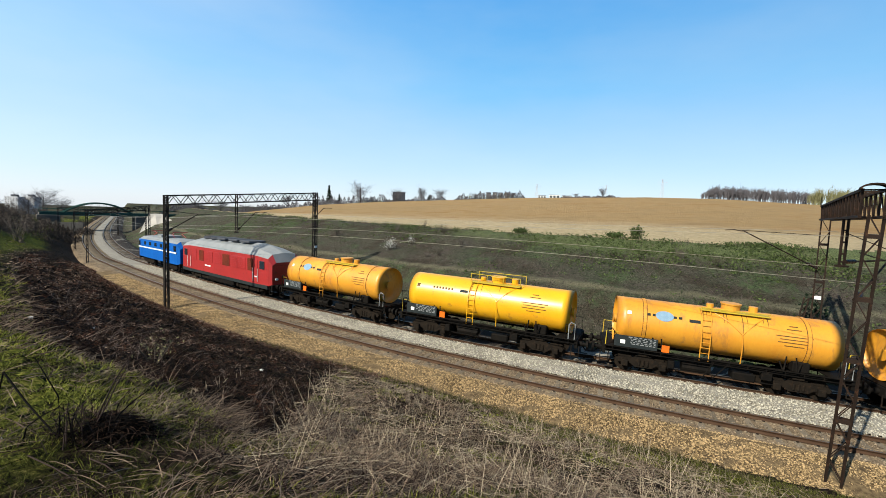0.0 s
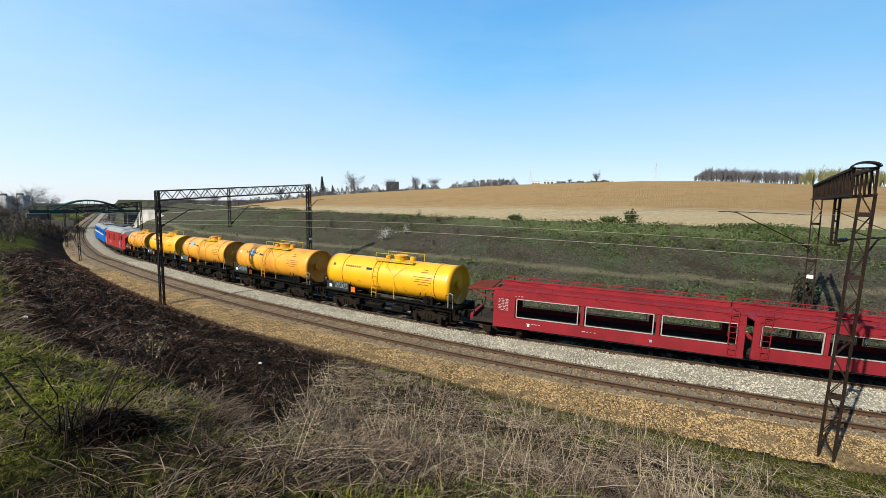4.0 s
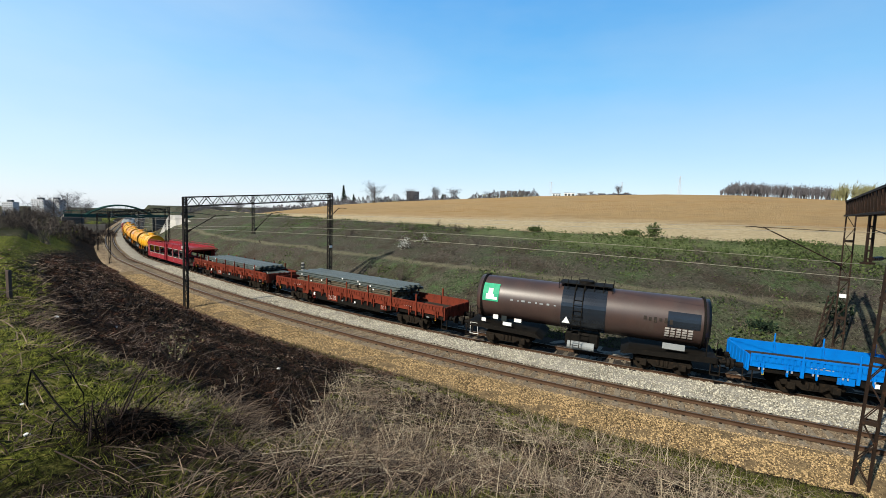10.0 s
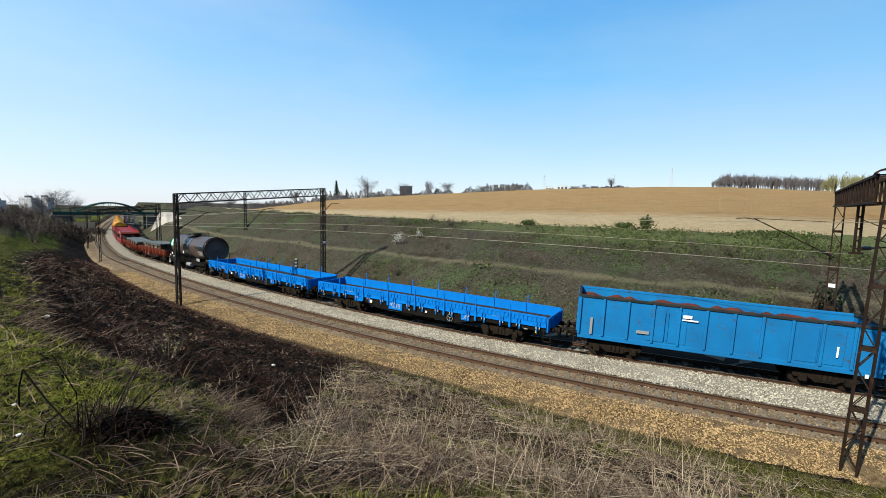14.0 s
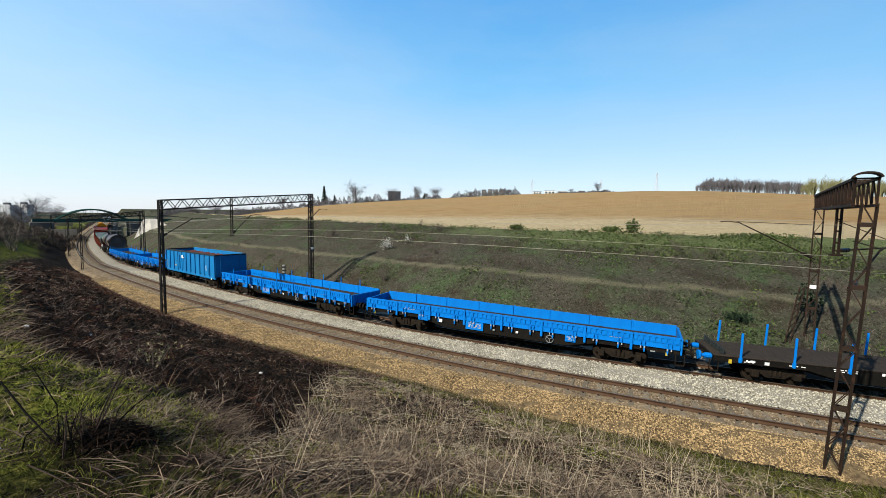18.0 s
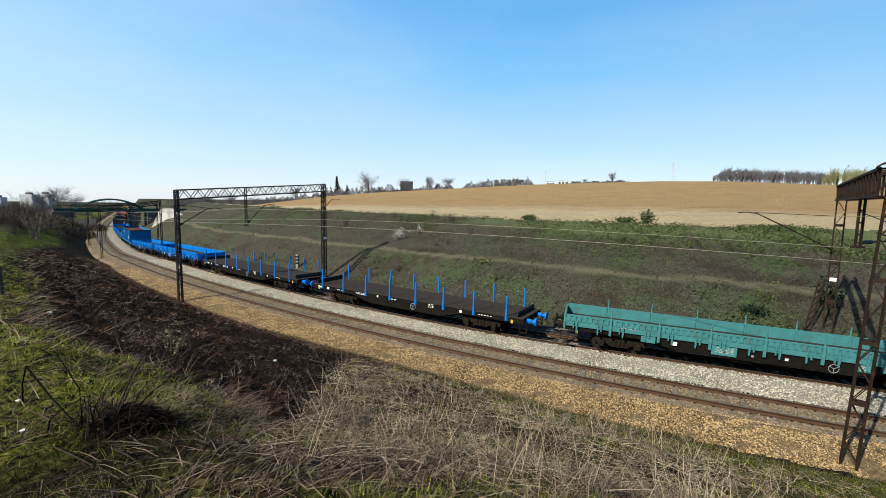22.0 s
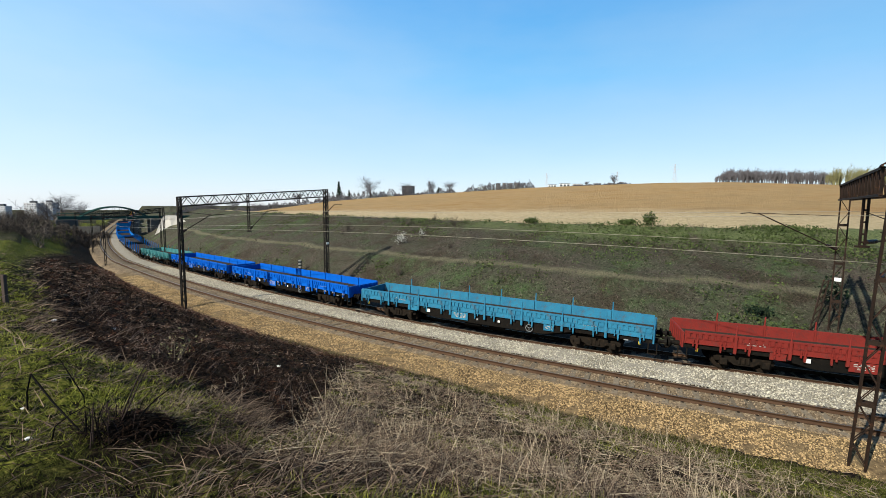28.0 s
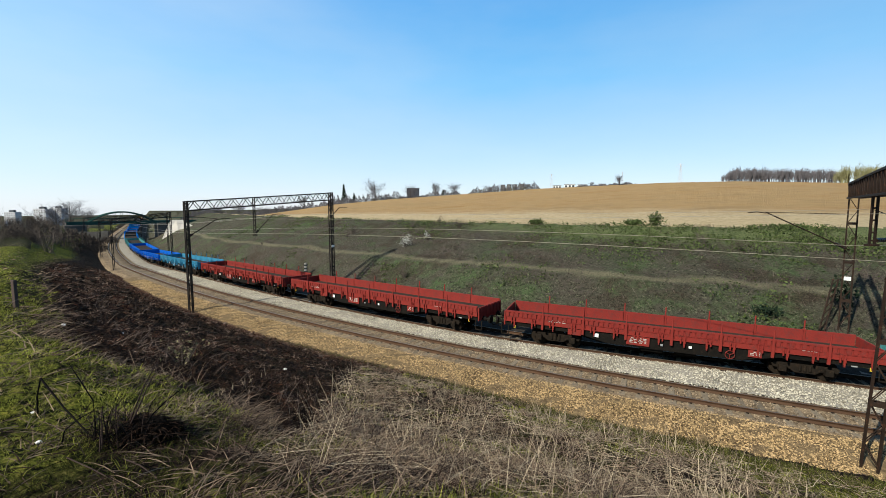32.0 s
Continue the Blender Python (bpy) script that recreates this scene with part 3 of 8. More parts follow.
# ---- ground ----
def build_ground():
    az = np.concatenate([np.arange(-180, -58, 3.0), np.arange(-58, 58, 0.3), np.arange(58, 180, 3.0)])
    r = np.concatenate([[0.0], 0.02 * 1.6 ** np.arange(0, 7), 0.6 * 1.024 ** np.arange(0, 245), [300, 400, 600, 900, 1400, 2200, 3500, 4800]])
    r = np.unique(np.round(r, 3))
    A, R = np.meshgrid(np.radians(az), r[1:], indexing="ij")
    x, y = np.sin(A) * R, np.cos(A) * R - 1.5
    z, s, d = land(x, y)
    n_a, n_r = x.shape
    verts = np.concatenate([np.stack([x, y, z], -1).reshape(-1, 3), [[0, -1.5, land_z(0, -1.5)]]])
    i = np.arange(n_a)[:, None] * n_r + np.arange(n_r - 1)[None]
    j = ((np.arange(n_a) + 1) % n_a)[:, None] * n_r + np.arange(n_r - 1)[None]
    quads = np.stack([i, i + 1, j + 1, j], -1).reshape(-1, 4)[:, ::-1]
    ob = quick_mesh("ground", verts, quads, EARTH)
    me = ob.data
    me.polygons.foreach_set("use_smooth", [True] * len(me.polygons))
    rr = np.hypot(x, y)
    sm = lambda v, a, b: np.clip((v - a) / (b - a), 0, 1)
    r0 = np.interp(np.arctan2(x, y), AZ, FIELD_R)
    field = (d < -25.0) * (rr < 900) * (np.arctan2(x, y) > math.radians(-33))
    masks = {
        "burnt": sm(s + (d - 8) * 0.65, 20.2, 22.6) * sm(d, 7.6, 8.6) * (1 - sm(d, np.interp(s, RIM_S, RIM_D) - 1, np.interp(s, RIM_S, RIM_D) + 1.2)) * (1 - sm(s, 110, 140)),
        "green": np.maximum(sm(d, np.interp(s, RIM_S, RIM_D) - 0.3, np.interp(s, RIM_S, RIM_D) + 2.2) * sm(s, 9, 17), 0.40 * (d > 8.7)) + 0.2 * ((d > 8.6) & (s < 14) & (d < 13)),
        "bank": 1.0 * (d < -3.8),
        "turf": sm(-d, 17.5, 22.5) * (1 - sm(-d, 25.3, 25.6)) * (1 - sm(s, 32, 48)) * 0.62 + 0.2 * sm(-d, 12.5, 14) * (d > -25.5) * (s < 22),
        "ledge": np.exp(-((-d - 11.7 - 0.25 * np.sin(s * 0.35)) / 0.62) ** 2) * 0.95,
        "pale": 1 - sm(rr - r0, 4, 32),
        "field": 1.0 * field,
        "distant": 1.0 * ((rr > 900) | ((d < -25) & (np.arctan2(x, y) < math.radians(-33))) | ((d > 15) & (rr > 75))),
    }
    for k, v in masks.items():
        at = me.attributes.new(k, "FLOAT", "POINT")
        at.data.foreach_set("value", np.append(v.ravel(), v.ravel()[0]).astype(np.float32))
    tagged(ob, "spring ground with dry grass, burnt slope and stubble field", "ground", kind="structure")


build_ground()


def ribbon(name, s0, s1, profile, material, label, category="ballast", step=1.0, jitter=0.0, busy=False):
    """A strip that follows the track: profile of (side, up)."""
    ss = np.arange(s0, s1 + 0.01, step)
    rng = np.random.RandomState(len(name))
    rows_ = []
    for side, up in profile:
        p_ = on_track(ss, side - (drift(ss) if busy and side < 2.3 else 0), up).T
        if jitter:
            p_ = p_ + rng.uniform(-jitter, jitter, p_.shape) * (0.3, 0.3, 1)
        rows_.append(p_)
    v = np.stack(rows_, 1)
    n_s, n_p = v.shape[:2]
    i = np.arange(n_s - 1)[:, None] * n_p + np.arange(n_p - 1)[None]
    q = np.stack([i, i + 1, i + n_p + 1, i + n_p], -1).reshape(-1, 4)
    ob = quick_mesh(name, v.reshape(-1, 3), q, material)
    return tagged(ob, label, category, kind="structure")


VIEW0, VIEW1 = -14, 300
ribbon("ballast_bed_far", -60, 420, [(-3.9, -0.72), (-2.7, -0.16), (-1.6, -0.12), (-0.86, -0.125), (-0.68, -0.19), (-0.5, -0.2), (0.5, -0.2), (0.68, -0.19), (0.86, -0.125), (1.3, -0.11), (2.0, -0.10), (2.65, -0.14)], BALLAST, "pale grey crushed stone ballast under the busy track", jitter=0.03, step=0.7, busy=True)
# oil stain between the rails; behind them it paints the train's shade
ribbon("stained_bed", -60, 420, [(-3.7, -0.60), (-2.72, -0.145), (-1.6, -0.10), (-1.2, -0.10), (-0.86, -0.11), (-0.68, -0.175), (-0.5, -0.185), (0.5, -0.185), (0.68, -0.175), (0.86, -0.112), (0.98, -0.15)], OILY_SHADE, "oil-darkened stones between the rails of the busy track, with the train's shade painted behind them", jitter=0.02, step=0.7, busy=True)
ribbon("ballast_bed_near", -60, 420, [(2.6, -0.2), (2.75, -0.15), (3.3, -0.19), (4.0, -0.2), (4.7, -0.19), (5.4, -0.2), (6.1, -0.24)], BALLAST_OLD, "brown weathered ballast under the empty track", jitter=0.02, step=0.7)
ribbon("grey_shoulder", 62, 420, [(5.9, -0.245), (6.25, -0.28), (6.55, -0.4), (6.8, -0.75)], BALLAST_OLD, "grey-brown ballast shoulder of the empty track", jitter=0.03)
ribbon("gravel_shoulder", -60, 66, [(5.35, -0.24), (5.65, -0.195), (6.1, -0.215), (6.4, -0.25), (6.9, -0.29), (7.4, -0.38), (8.0, -0.5), (8.8, -0.62)], GRAVEL, "ochre gravel shoulder sloping from the empty track", jitter=0.04, step=0.5)


def rails():
    prof = [(-0.07, -0.17), (-0.07, -0.15), (-0.012, -0.13), (-0.012, -0.045), (-0.036, -0.035), (-0.036, 0.0), (0.036, 0.0), (0.036, -0.035), (0.012, -0.045), (0.012, -0.13), (0.07, -0.15), (0.07, -0.17)]
    for centre, nm, lab in ((0.0, "railway_track_busy", "railway track with worn steel rails on pale ballast"), (4.0, "railway_track_empty", "empty railway track with rusty rails on brown ballast")):
        root = empty(nm, lab, "railway track", kind="structure")
        for o in (-0.753, 0.753):
            ss = np.arange(-60, 420, 1.0)
            v = np.stack([(on_track if centre else on_busy)(ss, centre + o + a, b).T for a, b in prof], 1)
            n_s, n_p = v.shape[:2]
            i = np.arange(n_s - 1)[:, None] * n_p + np.arange(n_p - 1)[None]
            q = np.stack([i, i + 1, i + n_p + 1, i + n_p], -1).reshape(-1, 4)
            ob = quick_mesh("rail", v.reshape(-1, 3), q, RAILSIDE)
            ob.data.materials.append(RAILTOP)
            ob.data.polygons.foreach_set("material_index", np.tile((np.arange(n_p - 1) == 5).astype(np.int32), n_s - 1))
            ob.parent = root
        bm = box(B(), -0.125, 0.125, -1.27, 1.27, -0.32, -0.178, 0.012)
        first = None
        rest = []
        k = 0
        for s_ in np.arange(-16, 300, 0.62):
            h = float(np.interp(s_, ARC, HEAD))
            p_ = (on_track if centre else on_busy)(s_, centre)
            m = Matrix.Translation(p_) @ Matrix.Rotation(h, 4, "Z")
            if k < 150:
                if first is None:
                    first = part("sleeper", bm, SLEEPER, root)
                    first.matrix_local = m
                else:
                    share("sleeper", first, m, root)
            else:
                rest.append(m)
            k += 1
        bx = np.array([[x, y, z] for x in (-0.125, 0.125) for y in (-1.27, 1.27) for z in (-0.32, -0.178)])
        vs, fs = [], []
        for i, m in enumerate(rest):
            mm = np.array(m)
            vs.append(bx @ mm[:3, :3].T + mm[:3, 3])
            fs.append(np.array(BOXF) + 8 * i)
        cb, cs, cf = np.array([[x, y, z] for x in (-0.045, 0.045) for y in (-0.035, 0.035) for z in (-0.2, -0.145)]), [], []
        for s_ in np.arange(-16, 150, 0.62):
            h = float(np.interp(s_, ARC, HEAD))
            ca, sa = math.cos(h), math.sin(h)
            for o in (-0.753, 0.753):
                for q in (-0.13, 0.13):
                    cf.append(np.array(BOXF) + 8 * len(cs))
                    cs.append(cb @ np.array([[ca, sa, 0], [-sa, ca, 0], [0, 0, 1]]) + (on_track if centre else on_busy)(s_, centre + o + q))
        clips = quick_mesh("rail_fastenings", np.concatenate(cs), np.concatenate(cf), BOGIE)
        clips.parent = root
        clips["kind"] = "stuff"
        ob = quick_mesh("far_sleepers", np.concatenate(vs), np.concatenate(fs), SLEEPER)
        ob.parent = root
        ob["kind"] = "stuff"


rails()
# ---- overhead line ----
def laces(rods, material, root, name="lace"):
    """Every bar of a lattice as a part of its own."""
    for a, b, *wh in rods:
        part(name, bar(B(), a, b, *wh), material, root)


def lattice_mast(name, base, top_z, w_base, w_top, depth, turn, material, label, sign=True, bays=9, group="overhead line masts", lean=None, leg=0.075, lace=0.035):
    """A mast of four angles, tapered across the track (local x), laced on its faces."""
    root = empty(name, label, "mast", group)
    x, y, z = base
    root.matrix_world = Matrix.Translation((x, y, z)) @ Matrix.Rotation(turn, 4, "Z")
    H_ = top_z - z
    slant = Matrix.Rotation(-turn, 3, "Z") @ Vector((*(lean or (0, 0)), 0))
    def corner(t, i, j):
        w = w_base + (w_top - w_base) * t
        return Vector((i * w / 2 + slant.x * t, j * depth / 2 + slant.y * t, H_ * t))
    for i in (-1, 1):
        for j in (-1, 1):
            bm = bar(B(), corner(0, i, j) - Vector((0, 0, 0.4)), corner(1, i, j), leg)
            part("leg", bm, material, root)
    lac = []
    for k in range(bays):
        a, b = k / bays, (k + 1) / bays
        for j in (-1, 1):
            lac.append((corner(a, -1 if k % 2 else 1, j), corner(b, 1 if k % 2 else -1, j), lace))
        for i in (-1, 1):
            lac.append((corner(a, i, -1 if k % 2 else 1), corner(b, i, 1 if k % 2 else -1), lace))
        if k % 3 == 2:
            for j in (-1, 1):
                lac.append((corner(b, -1, j), corner(b, 1, j), 0.05, 0.14))
    laces(lac, material, root)
    part("footing", box(B(), -w_base / 2 - 0.2, w_base / 2 + 0.2, -depth / 2 - 0.2, depth / 2 + 0.2, -1.2, -0.42, 0.03), CONCRETE, root)
    if sign:
        part("number_plate_blank", box(B(), -0.16, 0.16, -depth / 2 - 0.08, -depth / 2 - 0.05, H_ * 0.42, H_ * 0.42 + 0.22), WHITE, root, "small blank white plate")
    return root


def truss_beam(name, a, b, depth, width, bays, material, label, arched=False, dense=False):
    """A box girder of four chords laced on its sides, from a to b (the ends' lower middle)."""
    root = empty(name, label, "gantry beam", "gantry beams")
    a, b = Vector(a), Vector(b)
    root.matrix_world = Matrix.Translation(a)
    d = b - a
    side = d.cross(Vector((0, 0, 1))).normalized() * (width / 2)
    up = Vector((0, 0, depth))
    for s_ in (-1, 1):
        for u in (0, 1):
            part("chord", bar(B(), side * s_ + up * u, d + side * s_ + up * u, 0.09), material, root)
    lac = []
    for k in range(bays):
        p_, q = d * (k / bays), d * ((k + 1) / bays)
        for s_ in (-1, 1):
            if dense:
                lac.append((p_ + side * s_, p_ + side * s_ + up, 0.05))
                lac.append((p_ + side * s_, q + side * s_ + up, 0.035))
            else:
                mid = (p_ + q) / 2
                lac.append((p_ + side * s_, mid + side * s_ + up, 0.045))
                lac.append((mid + side * s_ + up, q + side * s_, 0.045))
        lac.append((p_ - side, q + side, 0.035))
        lac.append((p_ + up - side, p_ + up + side, 0.05))
    laces(lac, material, root)
    if arched:
        cap = B()
        L = side.length
        ux = side.normalized()
        for k in range(8):
            t0, t1 = math.pi * k / 8, math.pi * (k + 1) / 8
            f = lambda t: ux * (-math.cos(t) * (L + 0.06)) + up + Vector((0, 0, 0.02 + 0.16 * math.sin(t)))
            bar(cap, f(t0), f(t1), 0.5, 0.05)
        part("end_cap", cap, material, root, "rounded end plate")
    return root


def cantilever(name, foot, tip, drop, material, label):
    """A hinged bracket arm with insulator that carries the contact line."""
    root = empty(name, label, "bracket arm", "bracket arms")
    foot, tip = Vector(foot), Vector(tip)
    root.matrix_world = Matrix.Translation(foot)
    t = tip - foot
    part("strut", rod(B(), (0, 0, 0), t, 0.035), material, root)
    for k in range(6):
        c = t * (0.05 + 0.022 * k)
        part("insulator_disc", rod(B(), c, c + t * 0.012, 0.085, 10), CERAMIC, root)
    hx = Vector((t.x, t.y, 0)).normalized()
    part("registration_arm", tube(B(), [t + Vector((0, 0, -0.05)), t + hx * 0.5 + Vector((0, 0, 0.02)), t + hx * 1.05 + Vector((0, 0, -0.02))], 0.028), material, root)
    if drop:
        part("top_tie", rod(B(), (0, 0, drop), t, 0.018, 6), material, root)
    return root


ANear, AFar = (-19.95, 32.95, -0.1), (-12.1, 44.2, -0.4)
turnA = math.atan2(AFar[1] - ANear[1], AFar[0] - ANear[0])
lattice_mast("gantry_mast", ANear, 8.0, 0.27, 0.22, 0.18, turnA, MAST_FAR, "dark lattice steel mast of the line gantry beside the tracks", sign=False, bays=14)
lattice_mast("gantry_mast", AFar, 9.05, 0.36, 0.32, 0.28, turnA, MAST_FAR, "dark lattice steel mast with a small white plate", bays=14)
truss_beam("gantry_beam", (ANear[0], ANear[1], 7.3), (AFar[0], AFar[1], 8.3), 0.68, 0.5, 13, MAST_FAR, "dark zigzag truss beam spanning both tracks")


def hanger(name, top, bottom, w, material, label):
    """A drop post under a gantry beam."""
    root = empty(name, label, "drop post", "drop posts")
    top, bottom = Vector(top), Vector(bottom)
    root.matrix_world = Matrix.Translation(top)
    d = bottom - top
    for i in (-1, 1):
        part("post_angle", bar(B(), (i * w / 2, 0, 0.7), d + Vector((i * w / 2, 0, 0)), 0.07), material, root)
    n = max(4, int(d.length / 0.4))
    laces([(d * (k / n) + Vector((-w / 2, 0, 0)), d * (k / n) + Vector((w / 2, 0, 0)), 0.05, 0.07) for k in range(n + 1)], material, root, "batten")
    part("foot_plate", box(B(), d.x - w, d.x + w, d.y - 0.12, d.y + 0.12, d.z - 0.06, d.z + 0.02), material, root)
    return root


def lerp3(a, b, t, z):
    return (a[0] + (b[0] - a[0]) * t, a[1] + (b[1] - a[1]) * t, z)


pA = lerp3(ANear, AFar, 0.40, 7.65)
hanger("drop_post", pA, (pA[0], pA[1], 5.2), 0.16, MAST_FAR, "dark steel post hanging under the gantry beam")
trackA = HEAD[np.argmin((TX + 17) ** 2 + (TY - 38) ** 2)]
ax, ay = -math.cos(trackA), -math.sin(trackA)      # along the track, towards the right
cantilever("bracket_arm", (ANear[0], ANear[1], 5.3), lerp3(ANear, AFar, 0.17, 6.65), 1.6, MAST_FAR, "thin steel bracket arm holding the contact line")
cantilever("bracket_arm", (pA[0], pA[1], 5.3), lerp3(ANear, AFar, 0.53, 6.95), 0, MAST_FAR, "thin steel bracket arm holding the contact line")
cantilever("bracket_arm", (AFar[0], AFar[1], 6.6), lerp3(ANear, AFar, 1.08, 7.55), 0, MAST_FAR, "thin steel bracket arm at the far mast")

BNear, BFar = (13.42, 13.82, -0.72), (23.65, 26.7, -0.4)
turnB = math.atan2(BFar[1] - BNear[1], BFar[0] - BNear[0])
lattice_mast("gantry_mast", BNear, 8.0, 0.40, 0.36, 0.22, -0.72, MAST, "rusty lattice steel mast on the gravel shoulder", sign=False, bays=13, lean=(0.36, -0.06), leg=0.055, lace=0.028)
lattice_mast("gantry_mast", BFar, 8.1, 0.46, 0.42, 0.24, -0.72, MAST, "rusty lattice steel mast with a white plate at the bank's foot", bays=11)
truss_beam("gantry_beam", (BNear[0] + 0.12, BNear[1] - 0.14, 7.94), (BFar[0] + 0.15, BFar[1] + 0.2, 8.05), 0.84, 0.55, 17, MAST, "rusty close-laced truss beam with a rounded end", arched=True, dense=True)
pB = lerp3(BNear, BFar, 0.30, 7.95)
hanger("drop_post", pB, (pB[0], pB[1], 6.05), 0.2, MAST, "rusty steel post hanging under the gantry beam")
cantilever("bracket_arm", (BFar[0] - 0.2, BFar[1] - 0.2, 5.0), tuple(on_track(3.2, -6.2, 7.75)), 2.1, MAST, "rusty bracket arm reaching out from the far mast")
cantilever("bracket_arm", (BNear[0], BNear[1], 5.2), tuple(on_track(1.5, 4.1, 7.0)), 1.6, MAST, "rusty bracket arm of the near mast")
cantilever("bracket_arm", (pB[0], pB[1], 6.2), tuple(on_track(-1.5, 0.2, 7.05)), 1.2, MAST, "rusty bracket arm under the drop post")


def wire(name, pts, r, label):
    o = new(name, B_mesh(tube(B(), pts, r, 5), WIRE))
    return tagged(o, label, "wire", "overhead wires")


def B_mesh(bm, material):
    me = bpy.data.meshes.new("wire")
    bm.to_mesh(me)
    bm.free()
    me.materials.append(material)
    return me


def sagging(a, b, sag, n=14):
    a, b = np.array(a), np.array(b)
    return [tuple(a + (b - a) * t + np.array((0, 0, -4 * sag * t * (1 - t)))) for t in np.linspace(0, 1, n)]


for side, za, zb, ma, mb in ((0.2 - 0.5, 5.72, 5.78, 6.95, 7.4), (4.0, 5.45, 5.48, 6.65, 7.3)):
    A_, B_ = on_track(39.5, side), on_track(1.5, side)
    C_ = on_track(-40, side)
    for a, b, z0, z1, m0, m1 in ((A_, B_, za, zb, ma, mb), (B_, C_, zb, zb - 0.4, mb, mb - 0.4)):
        wire("contact_wire", sagging((*a[:2], z0), (*b[:2], z1), -0.26), 0.010, "pale copper contact wire over the rails")
        wire("messenger_wire", sagging((*a[:2], m0), (*b[:2], m1), 0.12), 0.010, "pale carrying wire above the contact wire")
    q = [on_track(s_, side) for s_ in (39.5, 82, 125, 200)]
    for k_, (a, b) in enumerate(zip(q, q[1:])):
        zz = [(za, ma), (4.0, 5.2), (3.6, 4.7), (3.6, 4.6)]
        wire("contact_wire", sagging((*a[:2], zz[k_][0]), (*b[:2], zz[k_ + 1][0]), 0.05), 0.014, "pale copper contact wire over the rails")
        wire("messenger_wire", sagging((*a[:2], zz[k_][1]), (*b[:2], zz[k_ + 1][1]), 0.3), 0.014, "pale carrying wire above the contact wire")

for nm, near_b, far_b, zn, zf in (("a", (-49.2, 63.0, -1.9), (-44.0, 68.5, -1.9), 6.05, 6.9), ("b", (-67.0, 82.9, -2.0), (-59.5, 91.5, -2.0), 5.2, 6.3), ("c", (-92, 109, -2.0), (-84, 118, -2.0), 5.2, 5.6)):
    tn = math.atan2(far_b[1] - near_b[1], far_b[0] - near_b[0])
    lattice_mast("gantry_mast", near_b, zn, 0.22, 0.2, 0.2, tn, MAST_FAR, "dark lattice steel mast of a distant line gantry", sign=False, bays=10, leg=0.05, lace=0.025)
    lattice_mast("gantry_mast", far_b, zf, 0.22, 0.2, 0.2, tn, MAST_FAR, "dark lattice steel mast of a distant line gantry", sign=False, bays=10, leg=0.05, lace=0.025)
    truss_beam("gantry_beam", (*near_b[:2], zn - 0.7), (*far_b[:2], zf - 0.7), 0.6, 0.4, 10, MAST_FAR, "dark truss beam of a distant line gantry")

# ---- train ----
# the train picks up speed: times and metres a second
PACE_T = [0, 4, 8, 10, 12.5, 17, 20, 23, 26, 32]
PACE_V = [10.68, 10.7, 10.78, 10.98, 11.2, 11.35, 11.6, 11.78, 11.84, 11.86]
TRAIN = []          # (thing, front coupling's arc at the start, rear coupling's arc at the start)


def bogie(parent, x, wheel=0.46, base=1.8):
    root = new("bogie")
    root.parent = parent
    root.location = (x, 0, 0)
    for j in (-1, 1):
        y = j * 1.0
        prism_pts = [(-base / 2 - 0.42, 0.62), (-base / 2 - 0.3, 0.72), (-0.55, 0.74), (-0.35, 0.88), (0.35, 0.88), (0.55, 0.74), (base / 2 + 0.3, 0.72), (base / 2 + 0.42, 0.62), (base / 2 + 0.35, 0.46), (base / 2 - 0.3, 0.44), (0.4, 0.3), (-0.4, 0.3), (-base / 2 + 0.3, 0.44), (-base / 2 - 0.35, 0.46)]
        part("side_frame", prism(B(), prism_pts, y - 0.06, y + 0.06), BOGIE, root)
        for i in (-1, 1):
            bm = rod(B(), (i * base / 2, j * 0.68, wheel), (i * base / 2, j * 0.82, wheel), wheel, 20)
            rod(bm, (i * base / 2, j * 0.64, wheel), (i * base / 2, j * 0.70, wheel), wheel + 0.03, 20)
            part("wheel", bm, BOGIE, root)
            part("axle_box", box(B(), i * base / 2 - 0.16, i * base / 2 + 0.16, y + j * 0.02 - 0.1, y + j * 0.02 + 0.12 * (j > 0) + 0.08, wheel - 0.16, wheel + 0.17, 0.03), BOGIE, root)
        sp = B()
        for k in (-0.2, 0, 0.2):
            rod(sp, (k, y + j * 0.05, 0.4), (k, y + j * 0.05, 0.68), 0.075, 8)
        part("spring_nest", sp, BOGIE, root)
    part("bolster", box(B(), -0.25, 0.25, -1.0, 1.0, 0.6, 0.95, 0.03), BOGIE, root)
    return root


